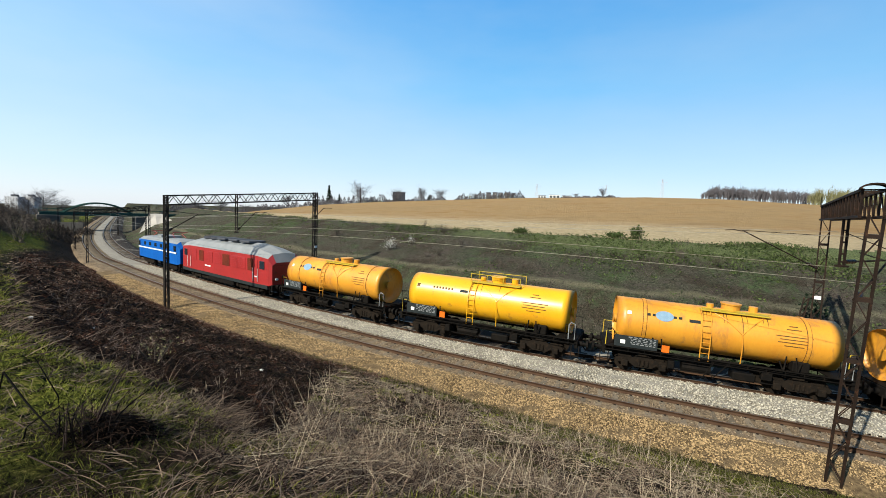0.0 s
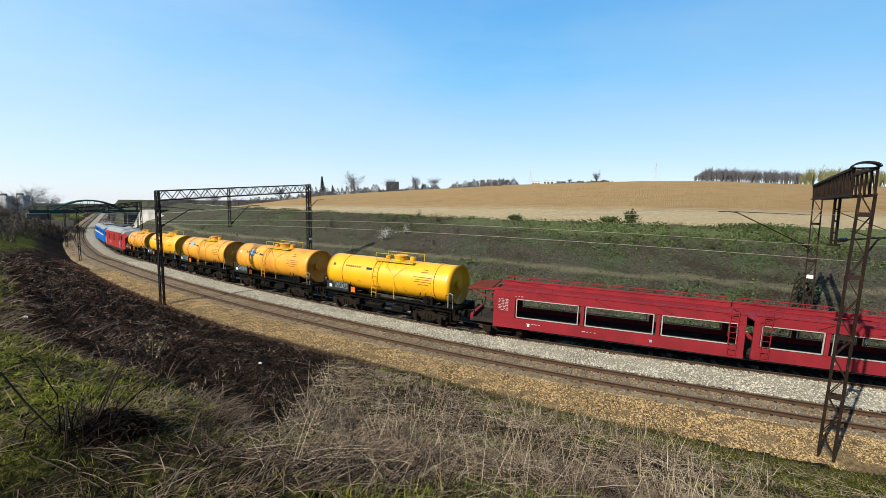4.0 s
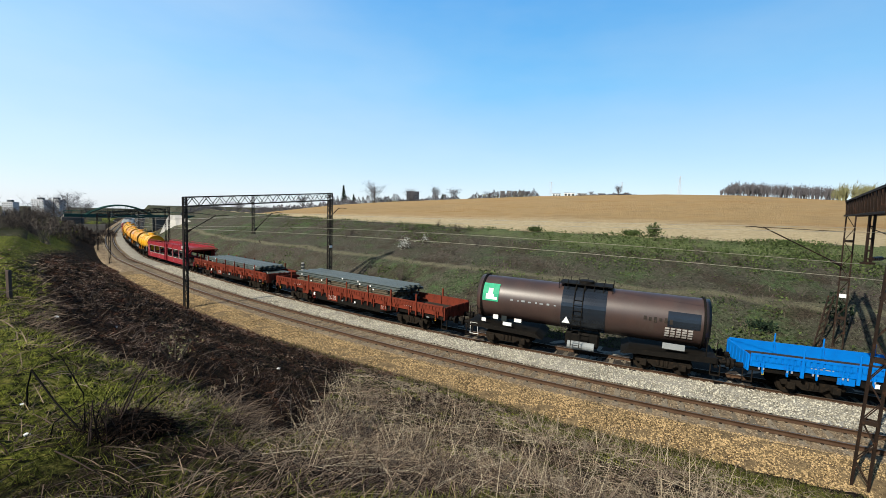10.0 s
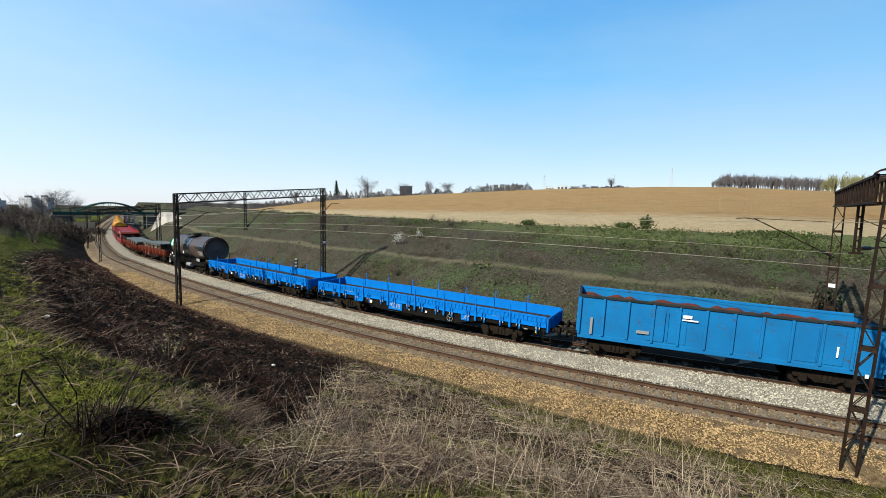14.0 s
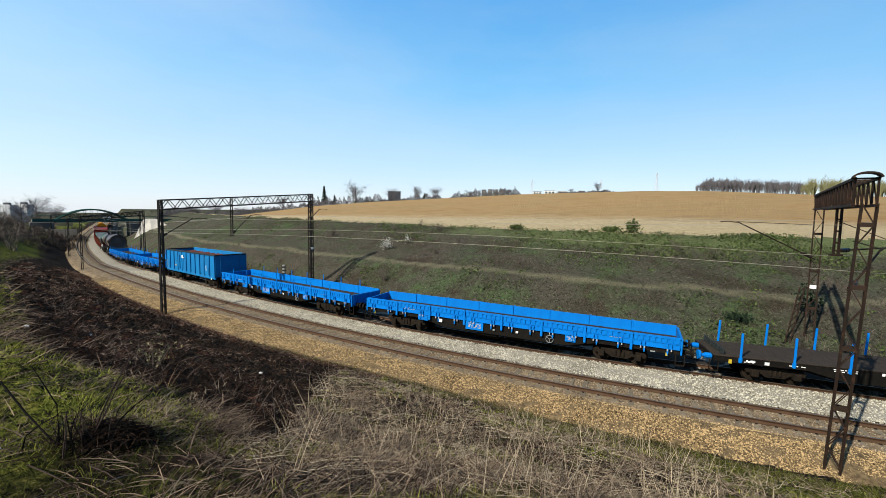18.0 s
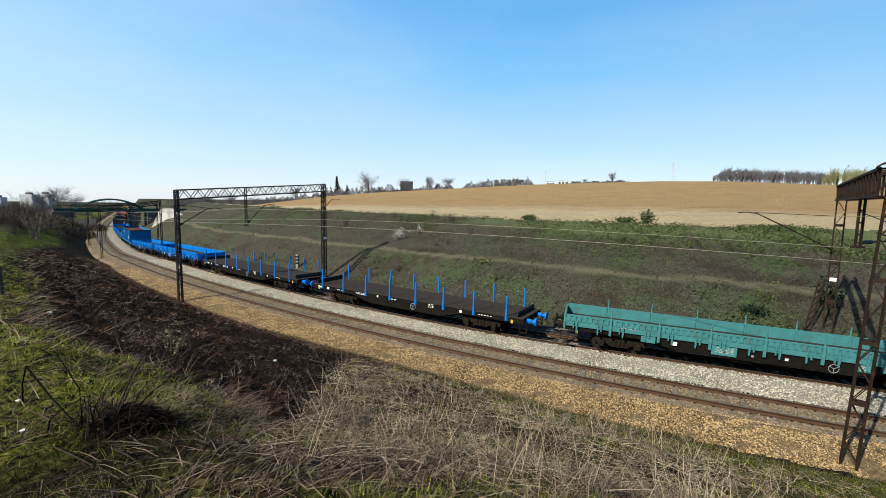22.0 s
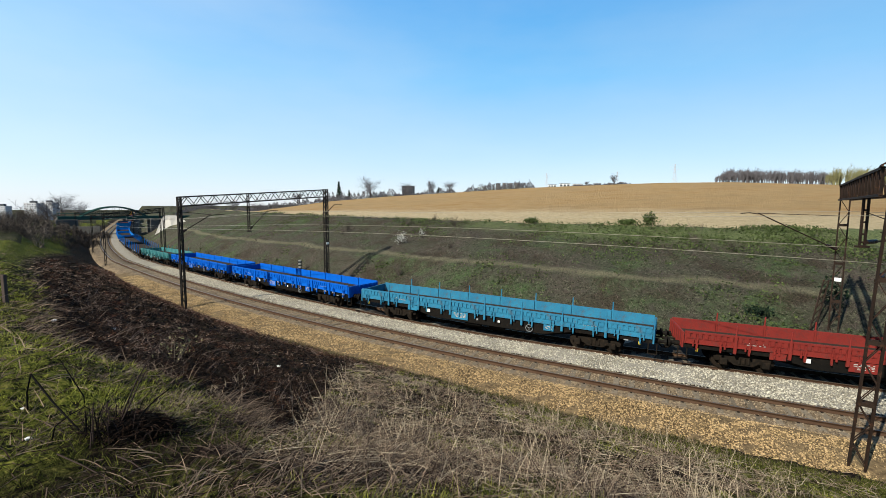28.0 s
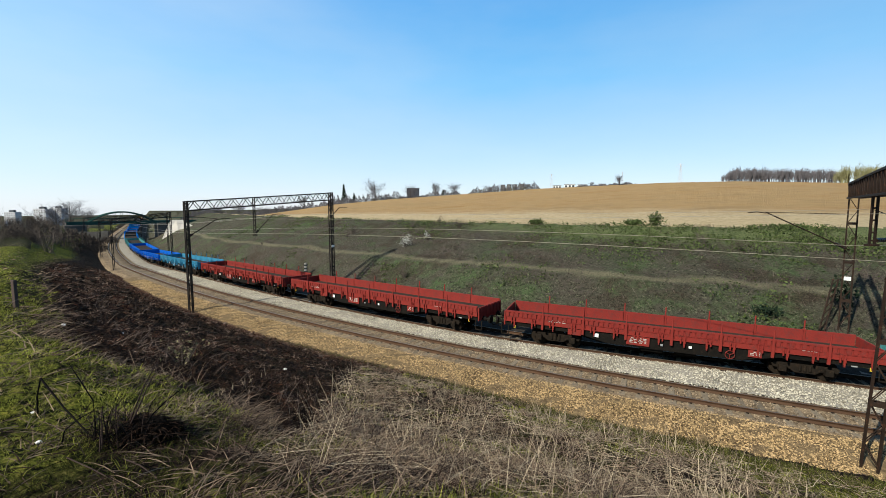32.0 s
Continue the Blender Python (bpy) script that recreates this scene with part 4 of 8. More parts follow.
def ends(parent, L, material, colour=None):
    """Buffers, draw hook and hoses at both ends. L: length over couplings."""
    for i in (-1, 1):
        for j in (-1, 1):
            bm = rod(B(), (i * (L / 2 - 0.62), j * 0.875, 1.05), (i * (L / 2 - 0.12), j * 0.875, 1.05), 0.09, 10)
            rod(bm, (i * (L / 2 - 0.14), j * 0.875, 1.05), (i * (L / 2 - 0.03), j * 0.875, 1.05), 0.23, 14)
            rod(bm, (i * (L / 2 - 0.66), j * 0.875, 1.05), (i * (L / 2 - 0.35), j * 0.875, 1.05), 0.14, 10)
            part("buffer", bm, material, parent)
        part("draw_hook", tube(B(), [(i * (L / 2 - 0.6), 0, 1.03), (i * (L / 2 - 0.2), 0, 1.05), (i * (L / 2 + 0.02), 0, 0.95)], 0.05), BOGIE, parent)
        part("brake_hose", tube(B(), [(i * (L / 2 - 0.5), 0.3, 0.95), (i * (L / 2 - 0.25), 0.32, 0.62), (i * L / 2, 0.3, 0.6)], 0.03), BOGIE, parent)
        for j in (-1, 1):
            bm = bar(B(), (i * (L / 2 - 0.85), j * 1.3, 0.45), (i * (L / 2 - 0.45), j * 1.3, 0.45), 0.12, 0.03)
            bar(bm, (i * (L / 2 - 0.85), j * 1.3, 0.45), (i * (L / 2 - 0.85), j * 1.3, 1.0), 0.04), bar(bm, (i * (L / 2 - 0.45), j * 1.3, 0.45), (i * (L / 2 - 0.45), j * 1.3, 1.0), 0.04)
            part("shunter_step", bm, BOGIE, parent)


def brake_wheel(parent, x, z, material=None):
    bm = B()
    pts = [(x + 0.2 * math.cos(a), 1.44, z + 0.2 * math.sin(a)) for a in (2 * math.pi * k / 16 for k in range(17))]
    tube(bm, pts, 0.017, 5)
    for k in range(3):
        a = 2 * math.pi * k / 3 + 0.5
        bar(bm, (x, 1.44, z), (x + 0.2 * math.cos(a), 1.44, z + 0.2 * math.sin(a)), 0.022)
    part("handbrake_wheel", bm, material or LIGHT_GREY, parent, "painted handbrake wheel")


def writing(parent, x, z, w, h, y, seed, material=None):
    """Faded lines of unreadable lettering as short bars."""
    rng = random.Random(seed)
    bm = B()
    n = max(1, round(h / 0.085))
    for k in range(n):
        zz, xx = z + h / 2 - (k + 0.5) * h / n, x - w / 2
        while xx < x + w / 2 - 0.08:
            l_ = rng.uniform(0.06, 0.2)
            box(bm, xx, min(xx + l_, x + w / 2), y, y + 0.004, zz - 0.02, zz + 0.02)
            xx += l_ + rng.uniform(0.04, 0.12)
    part("lettering", bm, material or FADED, parent)


def marks(parent, specs, y):
    """Unreadable painted writing as small plain bars: (x, z, width, height, material)."""
    for x, z, w, h, m in specs:
        part("marking", box(B(), x - w / 2, x + w / 2, y, y + 0.006, z - h / 2, z + h / 2), m, parent)


def low_side_wagon(colour, inner, L, label, n_board=8, stakes_up=True, heavy=False, load=None, top=1.85, deck_z=1.28, group="low-sided wagons"):
    root = empty("low_side_wagon", label, "freight wagon", group)
    hl = L / 2 - 0.62
    part("underframe", prism(B(), [(-hl, 1.22), (hl, 1.22), (hl, 0.92), (hl - 3.2, 0.92), (hl - 5.2, 0.52), (-hl + 5.2, 0.52), (-hl + 3.2, 0.92), (-hl, 0.92)], -0.9, 0.9), BLACK, root)
    for j in (-1, 1):
        part("sole_bar", prism(B(), [(-hl, 1.24), (hl, 1.24), (hl, 1.0), (hl - 4.0, 0.98), (hl - 5.6, 0.62), (-hl + 5.6, 0.62), (-hl + 4.0, 0.98), (-hl, 1.0)], j * 1.30 - 0.05, j * 1.30 + 0.05), BLACK, root)
    part("deck", box(B(), -hl, hl, -1.36, 1.36, 1.2, deck_z, 0.01), DECK, root, "worn plank deck")
    bl = 2 * hl / n_board
    tip = FADED if colour in (BLUE, DEEP_BLUE) else colour
    board = hinge = None
    for j in (-1, 1):
        for k in range(n_board):
            x0, x1 = -hl + k * bl + 0.06, -hl + (k + 1) * bl - 0.06
            if board is None:
                bm = box(B(), -(x1 - x0) / 2, (x1 - x0) / 2, -0.03, 0.03, deck_z - 0.05, top, 0.008)
                w = (x1 - x0) / 2
                box(bm, -w, w, 0.03, 0.075, top - 0.09, top - 0.012)
                box(bm, -w, w, 0.03, 0.06, deck_z - 0.045, deck_z + 0.01)
                box(bm, -w, w, 0.03, 0.055, top - 0.36, top - 0.32)
                for q in range(8):
                    x = -w + (q + 0.5) * 2 * w / 8
                    box(bm, x - w / 8 * 0.62, x + w / 8 * 0.62, 0.03, 0.07, top - 0.32, top - 0.09)
                for x in (-w, w):
                    box(bm, max(-w, x - 0.05), min(w, x + 0.05), 0.03, 0.065, deck_z - 0.03, top - 0.36)
                board = part("side_board", bm, colour, root)
                first = board
                board.location = ((x0 + x1) / 2, j * 1.38, 0)
                if j < 0:
                    board.rotation_euler = (0, 0, math.pi)
                lt = B()
                for o in (-0.09, 0.09):
                    box(lt, o - 0.028, o + 0.028, 0.03, 0.10, deck_z - 0.16, deck_z + 0.20, 0.008)
                    box(lt, o - 0.02, o + 0.02, 0.07, 0.12, deck_z + 0.06, deck_z + 0.16)
                latch = part("latch", lt, colour, board)
                latch.location.x = -0.56 * w
                tips = part("latch_tip", box(box(B(), -0.12, -0.065, 0.10, 0.112, deck_z - 0.15, deck_z - 0.05), 0.065, 0.12, 0.10, 0.112, deck_z - 0.15, deck_z - 0.05), tip, board)
                tips.location.x = -0.56 * w
                share("latch", latch, Matrix.Translation((0.56 * w, 0, 0)), board)
                share("latch_tip", tips, Matrix.Translation((0.56 * w, 0, 0)), board)
            else:
                b2 = share("side_board", first, Matrix.Translation(((x0 + x1) / 2, j * 1.38, 0)) @ Matrix.Rotation(0 if j > 0 else math.pi, 4, "Z"), root)
                for q in (-0.56, 0.56):
                    share("latch", latch, Matrix.Translation((q * w, 0, 0)), b2)
                    if j > 0:
                        share("latch_tip", tips, Matrix.Translation((q * w, 0, 0)), b2)
            for q in (-0.42, 0.42):
                xx = (x0 + x1) / 2 + q * bl * 0.55
                mh = Matrix.Translation((xx, j * 1.44, 0))
                if hinge is None:
                    hinge = part("hinge", box(box(B(), -0.04, 0.04, -0.03, 0.03, deck_z - 0.26, deck_z + 0.14), -0.025, 0.025, -0.05, 0.05, deck_z - 0.34, deck_z - 0.22), colour, root)
                    hinge.matrix_local = mh
                else:
                    share("hinge", hinge, mh, root)
    stake = rib = None
    for j in (-1, 1):
        for k in range(1, n_board):
            m = Matrix.Translation((-hl + k * bl, j * 1.45, 0))
            hgt = top + (0.46 if stakes_up else 0.02)
            if stake is None:
                if heavy:
                    bms = box(B(), -0.05, 0.05, -0.045, 0.045, deck_z - 0.32, top + 0.5, 0.012)
                else:
                    bms = rod(box(B(), -0.06, 0.06, -0.05, 0.05, deck_z - 0.32, top + 0.02, 0.01), (0, 0, top), (0, 0, hgt), 0.034, 6)
                stake = part("stanchion", bms, colour, root)
                stake.matrix_local = m
                sfirst = stake
            else:
                share("stanchion", sfirst, m, root)
    for i in (-1, 1):
        part("end_board", box(B(), i * hl - 0.04, i * hl + 0.04, -1.38, 1.38, deck_z - 0.3, top - 0.08, 0.01), colour, root)
        for q in range(7):
            mr = Matrix.Translation((i * (hl + 0.04), -1.2 + q * 0.4, 0))
            if rib is None:
                rib = part("end_rib", box(B(), -0.03, 0.03, -0.04, 0.04, deck_z - 0.2, top - 0.1), colour, root)
                rib.matrix_local = mr
            else:
                share("end_rib", rib, mr, root)
    for i in (-1, 1):
        bogie(root, i * (L / 2 - 3.45))
    ends(root, L, BLACK)
    brake_wheel(root, hl * 0.42 if heavy else -hl * 0.3, 0.86, RED if heavy or colour is RED else LIGHT_GREY)
    for xp, wp, zp in ((hl * 0.18, 0.55, 0.74), (-hl * 0.42, 0.28, 0.86), (hl * 0.55, 0.34, 0.88)):
        part("side_plate", box(B(), xp - wp, xp + wp, 1.40, 1.43, zp, deck_z - 0.08, 0.008), colour, root, "plate hanging under the side boards")
    writing(root, hl * 0.18, 1.0, 0.8, 0.3, 1.432, 11 + int(L * 10)), writing(root, -hl * 0.42, 1.05, 0.4, 0.22, 1.432, 12 + int(L * 10))
    writing(root, hl * 0.66, 1.5, 0.9, 0.16, 1.415, 13 + int(L * 10)), writing(root, -hl * 0.66, 1.48, 0.7, 0.1, 1.415, 14 + int(L * 10))
    marks(root, [(hl * 0.42, 1.02, 0.26, 0.2, WHITE), (-hl * 0.1, 0.98, 0.14, 0.12, WHITE), (-hl * 0.93, 0.96, 0.1, 0.16, YELLOW_RAIL), (hl * 0.93, 0.96, 0.1, 0.16, YELLOW_RAIL), (-hl * 0.86, 1.02, 0.22, 0.06, LIGHT_GREY), (hl * 0.05, 0.92, 0.12, 0.1, LIGHT_GREY)], 1.44)
    part("brake_gear", box(box(B(), -1.2, -0.2, 0.5, 1.2, 0.45, 0.8, 0.05), 0.3, 1.4, 0.6, 1.2, 0.42, 0.7, 0.05), BLACK, root)
    return root


def flat_stake_wagon(L, label):
    root = empty("stake_flat_wagon", label, "freight wagon", "stake flat wagons")
    hl = L / 2 - 0.62
    part("underframe", prism(B(), [(-hl, 1.2), (hl, 1.2), (hl, 0.92), (hl - 3.2, 0.92), (hl - 5.2, 0.5), (-hl + 5.2, 0.5), (-hl + 3.2, 0.92), (-hl, 0.92)], -0.9, 0.9), BLACK, root)
    for j in (-1, 1):
        part("sole_bar", prism(B(), [(-hl, 1.22), (hl, 1.22), (hl, 0.95), (hl - 4.0, 0.93), (hl - 5.6, 0.55), (-hl + 5.6, 0.55), (-hl + 4.0, 0.93), (-hl, 0.95)], j * 1.33 - 0.05, j * 1.33 + 0.05), BLACK, root)
    part("deck", box(B(), -hl, hl, -1.38, 1.38, 1.18, 1.27, 0.01), DECK, root, "dark plank deck")
    first = None
    for j in (-1, 1):
        for k in range(8):
            m = Matrix.Translation((-hl + (k + 0.5) * 2 * hl / 8, j * 1.44, 0)) @ Matrix.Rotation(math.radians(1.5 * j), 4, "X")
            if first is None:
                bm = box(B(), -0.046, 0.046, -0.04, 0.04, 0.98, 2.42, 0.012)
                box(bm, -0.08, 0.08, -0.06, 0.0, 1.0, 1.22)
                first = part("stake", bm, BLUE, root, "blue steel stake")
                first.matrix_local = m
            else:
                share("stake", first, m, root)
    for i in (-1, 1):
        bm = box(B(), i * (hl - 0.45), i * (hl - 0.38), -1.3, 1.3, 1.28, 1.58, 0.02, )
        for q in range(6):
            y = -1.1 + q * 0.44
            box(bm, i * (hl - 0.36) - 0.02, i * (hl - 0.36) + 0.04, y - 0.04, y + 0.04, 1.28, 1.54)
        part("end_flap", bm, BOARD, root, "low dark end flap")
        bogie(root, i * (L / 2 - 3.45))
    ends(root, L, BLUE)
    brake_wheel(root, -0.9, 0.86)
    for q, (xw, ww, hw) in enumerate(((-6, 0.9, 0.09), (-2.2, 0.45, 0.26), (0.8, 0.6, 0.1), (3.6, 1.0, 0.17), (5.6, 0.8, 0.09), (7.6, 0.5, 0.17))):
        writing(root, xw, 1.08, ww, hw, 1.386, q + int(L), WHITE)
    marks(root, [(-4.4, 1.06, 0.16, 0.16, WHITE), (2.1, 1.1, 0.12, 0.12, WHITE), (6.8, 1.06, 0.2, 0.14, WHITE), (-hl + 0.7, 1.0, 0.14, 0.2, YELLOW_RAIL), (hl - 0.7, 1.0, 0.14, 0.2, YELLOW_RAIL), (7.5, 1.08, 0.4, 0.08, WHITE)], 1.39)
    part("brake_gear", box(box(B(), -2.2, -1.0, 0.5, 1.2, 0.45, 0.8, 0.05), 0.6, 1.6, 0.6, 1.2, 0.42, 0.7, 0.05), BLACK, root)
    return root


def tank_barrel(L, R, zc, dome=0.45, n=30):
    """Stations of a barrel with dished ends."""
    st = []
    for k in range(7):
        a = math.pi / 2 * k / 6
        st.append((-L / 2 + dome * (1 - math.sin(a)), max(0.02, R * (math.sin(a) ** 0.0 if k == 6 else math.sqrt(max(0, 1 - (1 - math.sin(a)) ** 2)))), zc))
    st[0] = (-L / 2, 0.02, zc)
    st += [(x, R, zc) for x in (-L / 2 + dome + 0.04, -L / 2 + dome + 0.1, -L / 2 + dome + 0.6)]
    return st + [(-x, r, z) for x, r, z in st[::-1]]


def tank_wagon(colour, L, label, straps=True, platform=True, tl=10.4, emblem=True):
    root = empty("tank_wagon", label, "tank wagon", "yellow tank wagons")
    hl = L / 2 - 0.62
    R, zc = 1.19, 2.52
    for j in (-1, 1):
        part("sole_bar", box(B(), -hl, hl, j * 0.95 - 0.06, j * 0.95 + 0.06, 0.95, 1.25, 0.015), BLACK, root)
    for i in (-1, 1):
        part("headstock", box(B(), i * hl - 0.08, i * hl + 0.08, -1.3, 1.3, 0.85, 1.28, 0.015), BLACK, root)
        part("end_platform", box(B(), min(i * hl, i * (hl - 1.0)), max(i * hl, i * (hl - 1.0)), -1.35, 1.35, 1.28, 1.33), BLACK, root)
        part("saddle", box(B(), i * (hl - 2.0) - 0.35, i * (hl - 2.0) + 0.35, -1.1, 1.1, 1.25, 1.75, 0.04), BLACK, root)
    part("tank", barrel(B(), tank_barrel(tl, R, zc), 36), colour, root, "", True)
    if straps:
        for i in (-1, 1):
            st = B()
            rod(st, (i * (tl / 2 - 1.35) - 0.075, 0, zc), (i * (tl / 2 - 1.35) + 0.075, 0, zc), R + 0.03, 36)
            part("strap", st, colour, root)
            part("strap_edge", rod(rod(B(), (i * (tl / 2 - 1.35) - 0.1, 0, zc), (i * (tl / 2 - 1.35) - 0.075, 0, zc), R + 0.012, 36), (i * (tl / 2 - 1.35) + 0.075, 0, zc), (i * (tl / 2 - 1.35) + 0.1, 0, zc), R + 0.012, 36), TANK_STAIN, root)
    dm = B()
    rod(dm, (0, 0, zc + R - 0.08), (0, 0, zc + R + 0.26), 0.42, 18)
    rod(dm, (0, 0, zc + R + 0.26), (0, 0, zc + R + 0.32), 0.47, 18)
    part("manhole", dm, colour, root)
    part("valve_housing", rod(rod(B(), (-1.0, 0, zc + R - 0.08), (-1.0, 0, zc + R + 0.26), 0.2, 12), (0.95, 0.1, zc + R - 0.06), (0.95, 0.1, zc + R + 0.2), 0.17, 12), colour, root)
    part("walkway", box(B(), -1.5, 1.5, 0.25, 0.75, zc + R - 0.10, zc + R - 0.04), YELLOW_RAIL, root)
    hr = B()
    if platform:
        for x in (-1.5, -0.5, 0.5, 1.5):
            rod(hr, (x, 0.75, zc + R - 0.1), (x, 0.75, zc + R + 0.42), 0.018, 6)
        rod(hr, (-1.5, 0.75, zc + R + 0.42), (1.5, 0.75, zc + R + 0.42), 0.018, 6)
        rod(hr, (-1.5, -0.6, zc + R + 0.42), (1.5, -0.6, zc + R + 0.42), 0.018, 6)
        for x in (-1.5, 1.5):
            rod(hr, (x, -0.6, zc + R - 0.1), (x, -0.6, zc + R + 0.42), 0.018, 6)
    else:
        rod(hr, (-1.5, 0.75, zc + R + 0.05), (1.5, 0.75, zc + R + 0.05), 0.018, 6)
    part("handrail", hr, YELLOW_RAIL, root)
    ld = B()
    for x in (1.05, 1.45):
        tube(ld, [(x, 1.30, 1.2), (x, 1.27, zc), (x, 1.06, zc + 0.7), (x, 0.6, zc + R + 0.0)], 0.022, 6)
    for k in range(8):
        z = 1.3 + 0.27 * k
        y = 1.28 if z < zc + 0.1 else 1.27 - (z - zc - 0.1) * 0.36
        rod(ld, (1.05, y, z), (1.45, y, z), 0.016, 5)
    part("ladder", ld, colour, root)
    gp = tube(B(), [(0.9, 0.62, zc + R - 0.14), (0.3, 1.0, zc + 0.72), (-0.3, 1.19, zc + 0.2), (-0.35, 1.24, zc - 0.2), (-0.35, 1.2, 1.25)], 0.024, 6)
    tube(gp, [(-1.3, 0.62, zc + R - 0.14), (-0.8, 1.0, zc + 0.72), (-0.3, 1.19, zc + 0.2)], 0.024, 6)
    part("drain_pipe", gp, colour, root)
    for i in (-1, 1):
        rl = B()
        for j in (-1, 1):
            tube(rl, [(i * (hl - 0.05), j * 1.25, 1.3), (i * (hl - 0.05), j * 1.25, 2.05), (i * (hl - 0.6), j * 1.25, 2.05), (i * (hl - 0.6), j * 1.25, 1.3)], 0.025, 6)
        part("end_railing", rl, YELLOW_RAIL if i > 0 else BLACK, root)
        bogie(root, i * (L / 2 - 2.6))
    ends(root, L, BLACK)
    part("data_board", box(B(), hl - 2.5, hl - 0.45, 1.36, 1.40, 1.35, 1.95, 0.01), BOARD, root, "dark data board with white bars")
    writing(root, hl - 1.75, 1.72, 1.3, 0.42, 1.402, int(L * 31), LIGHT_GREY)
    mk = [(hl - 0.85, 1.62, 0.24, 0.2, WHITE)]
    marks(root, mk, 1.402)
    part("placard", box(B(), hl - 3.05, hl - 2.7, 1.34, 1.37, 1.35, 1.7), ORANGE, root, "orange hazard placard")
    def on_barrel(x0, x1, z0, z1, material, nm):
        bm = B()
        a0, a1 = math.acos((z1 - zc) / R), math.acos((z0 - zc) / R)
        rr = R + 0.012
        pv = [[bm.verts.new((x, rr * math.sin(a), zc + rr * math.cos(a))) for a in np.linspace(a0, a1, 5)] for x in np.linspace(x0, x1, 6)]
        for p_, q in zip(pv, pv[1:]):
            for k in range(4):
                bm.faces.new((p_[k], p_[k + 1], q[k + 1], q[k]))
        part(nm, bm, material, root)
    for z, w in ((3.35, 0.35), (3.22, 0.6), (2.92, 1.5), (2.78, 1.2), (2.64, 1.35), (2.48, 0.8)):
        on_barrel(-tl * 0.30 - w / 2, -tl * 0.30 + w / 2, z - 0.017, z + 0.017, TANK_STAIN, "lettering")
    def disc_on_barrel(xc_, zc_, rx_, rz_, material, nm):
        bm = B()
        a_ = math.acos((zc_ - zc) / R)
        rr = R + 0.014
        ring = [bm.verts.new((xc_ + rx_ * math.cos(q), rr * math.sin(a_ + rz_ / R * math.sin(q)), zc + rr * math.cos(a_ + rz_ / R * math.sin(q)))) for q in np.linspace(0, 2 * math.pi, 25)[:-1]]
        mid = bm.verts.new((xc_, rr * math.sin(a_) * 1.004, zc + rr * math.cos(a_) * 1.004))
        for k in range(24):
            bm.faces.new((ring[k], ring[(k + 1) % 24], mid))
        part(nm, bm, material, root)
    if emblem:
        disc_on_barrel(tl * 0.27, 3.12, 0.42, 0.27, EMBLEM, "emblem")
        for q, w_ in ((-0.72, 0.16), (-0.48, 0.14), (-0.24, 0.14), (0.0, 0.12), (0.26, 0.14), (0.5, 0.14), (0.74, 0.16)):
            on_barrel(tl * 0.27 + q - w_ / 2, tl * 0.27 + q + w_ / 2, 3.06, 3.17, BOARD, "emblem_letter_bar")
    else:
        for q in range(7):
            on_barrel(tl * 0.27 - 0.66 + q * 0.2, tl * 0.27 - 0.54 + q * 0.2, 3.03, 3.14, TANK_STAIN, "emblem_letter_bar")
    for i in (-1, 1):
        part("end_hatch", rod(rod(B(), (i * (tl / 2 - 0.05), 0.25, zc + 0.05), (i * (tl / 2 + 0.07), 0.25, zc + 0.05), 0.24, 18), (i * (tl / 2 + 0.06), 0.25, zc + 0.05), (i * (tl / 2 + 0.1), 0.25, zc + 0.05), 0.28, 18), colour, root)
        vb = B()
        for q in (-0.28, 0.28):
            bar(vb, (i * (tl / 2 - 2.0) + q, 1.28, 1.25), (i * (tl / 2 - 2.0) + q * 0.7, 1.18, 1.98), 0.05), bar(vb, (i * (tl / 2 - 2.0) + q, 1.28, 1.25), (i * (tl / 2 - 2.0) + q * 1.6, 1.16, 1.70), 0.05)
        part("saddle_bracket", vb, BLACK, root)
        part("handrail_post", tube(B(), [(i * (hl - 0.1), 1.3, 1.3), (i * (hl - 0.1), 1.3, 2.15), (i * (hl - 0.3), 1.3, 2.22), (i * (hl - 0.42), 1.3, 2.1), (i * (hl - 0.42), 1.3, 1.3)], 0.03, 6), LIGHT_GREY if i < 0 else BLACK, root)
    st_ = B()
    rng_ = random.Random(int(L * 100))
    for q in range(9 if emblem else 3):
        xs_ = rng_.uniform(-1.6, 1.6)
        a0_, a1_ = math.radians(rng_.uniform(22, 34)), math.radians(rng_.uniform(45, 95))
        w_ = rng_.uniform(0.012, 0.03)
        rw = [[st_.verts.new((xs_ + o_, (R + 0.008) * math.sin(a_), zc + (R + 0.008) * math.cos(a_))) for o_ in (-w_ * (1.2 - f_), w_ * (1.2 - f_))] for f_, a_ in ((f_, a0_ + (a1_ - a0_) * f_) for f_ in np.linspace(0, 1, 7))]
        for p_, q_ in zip(rw, rw[1:]):
            st_.faces.new((p_[0], p_[1], q_[1], q_[0]))
    part("spill_streaks", st_, TANK_STAIN, root, "dark spill streaks under the manhole")
    on_barrel(tl * 0.13 - 0.25, tl * 0.13 + 0.25, 2.98, 3.12, BOARD, "lettering")
    on_barrel(tl * 0.44 - 0.1, tl * 0.44 + 0.1, 3.02, 3.18, WHITE if emblem else TANK_STAIN, "hazard_diamond")
    uf = B()
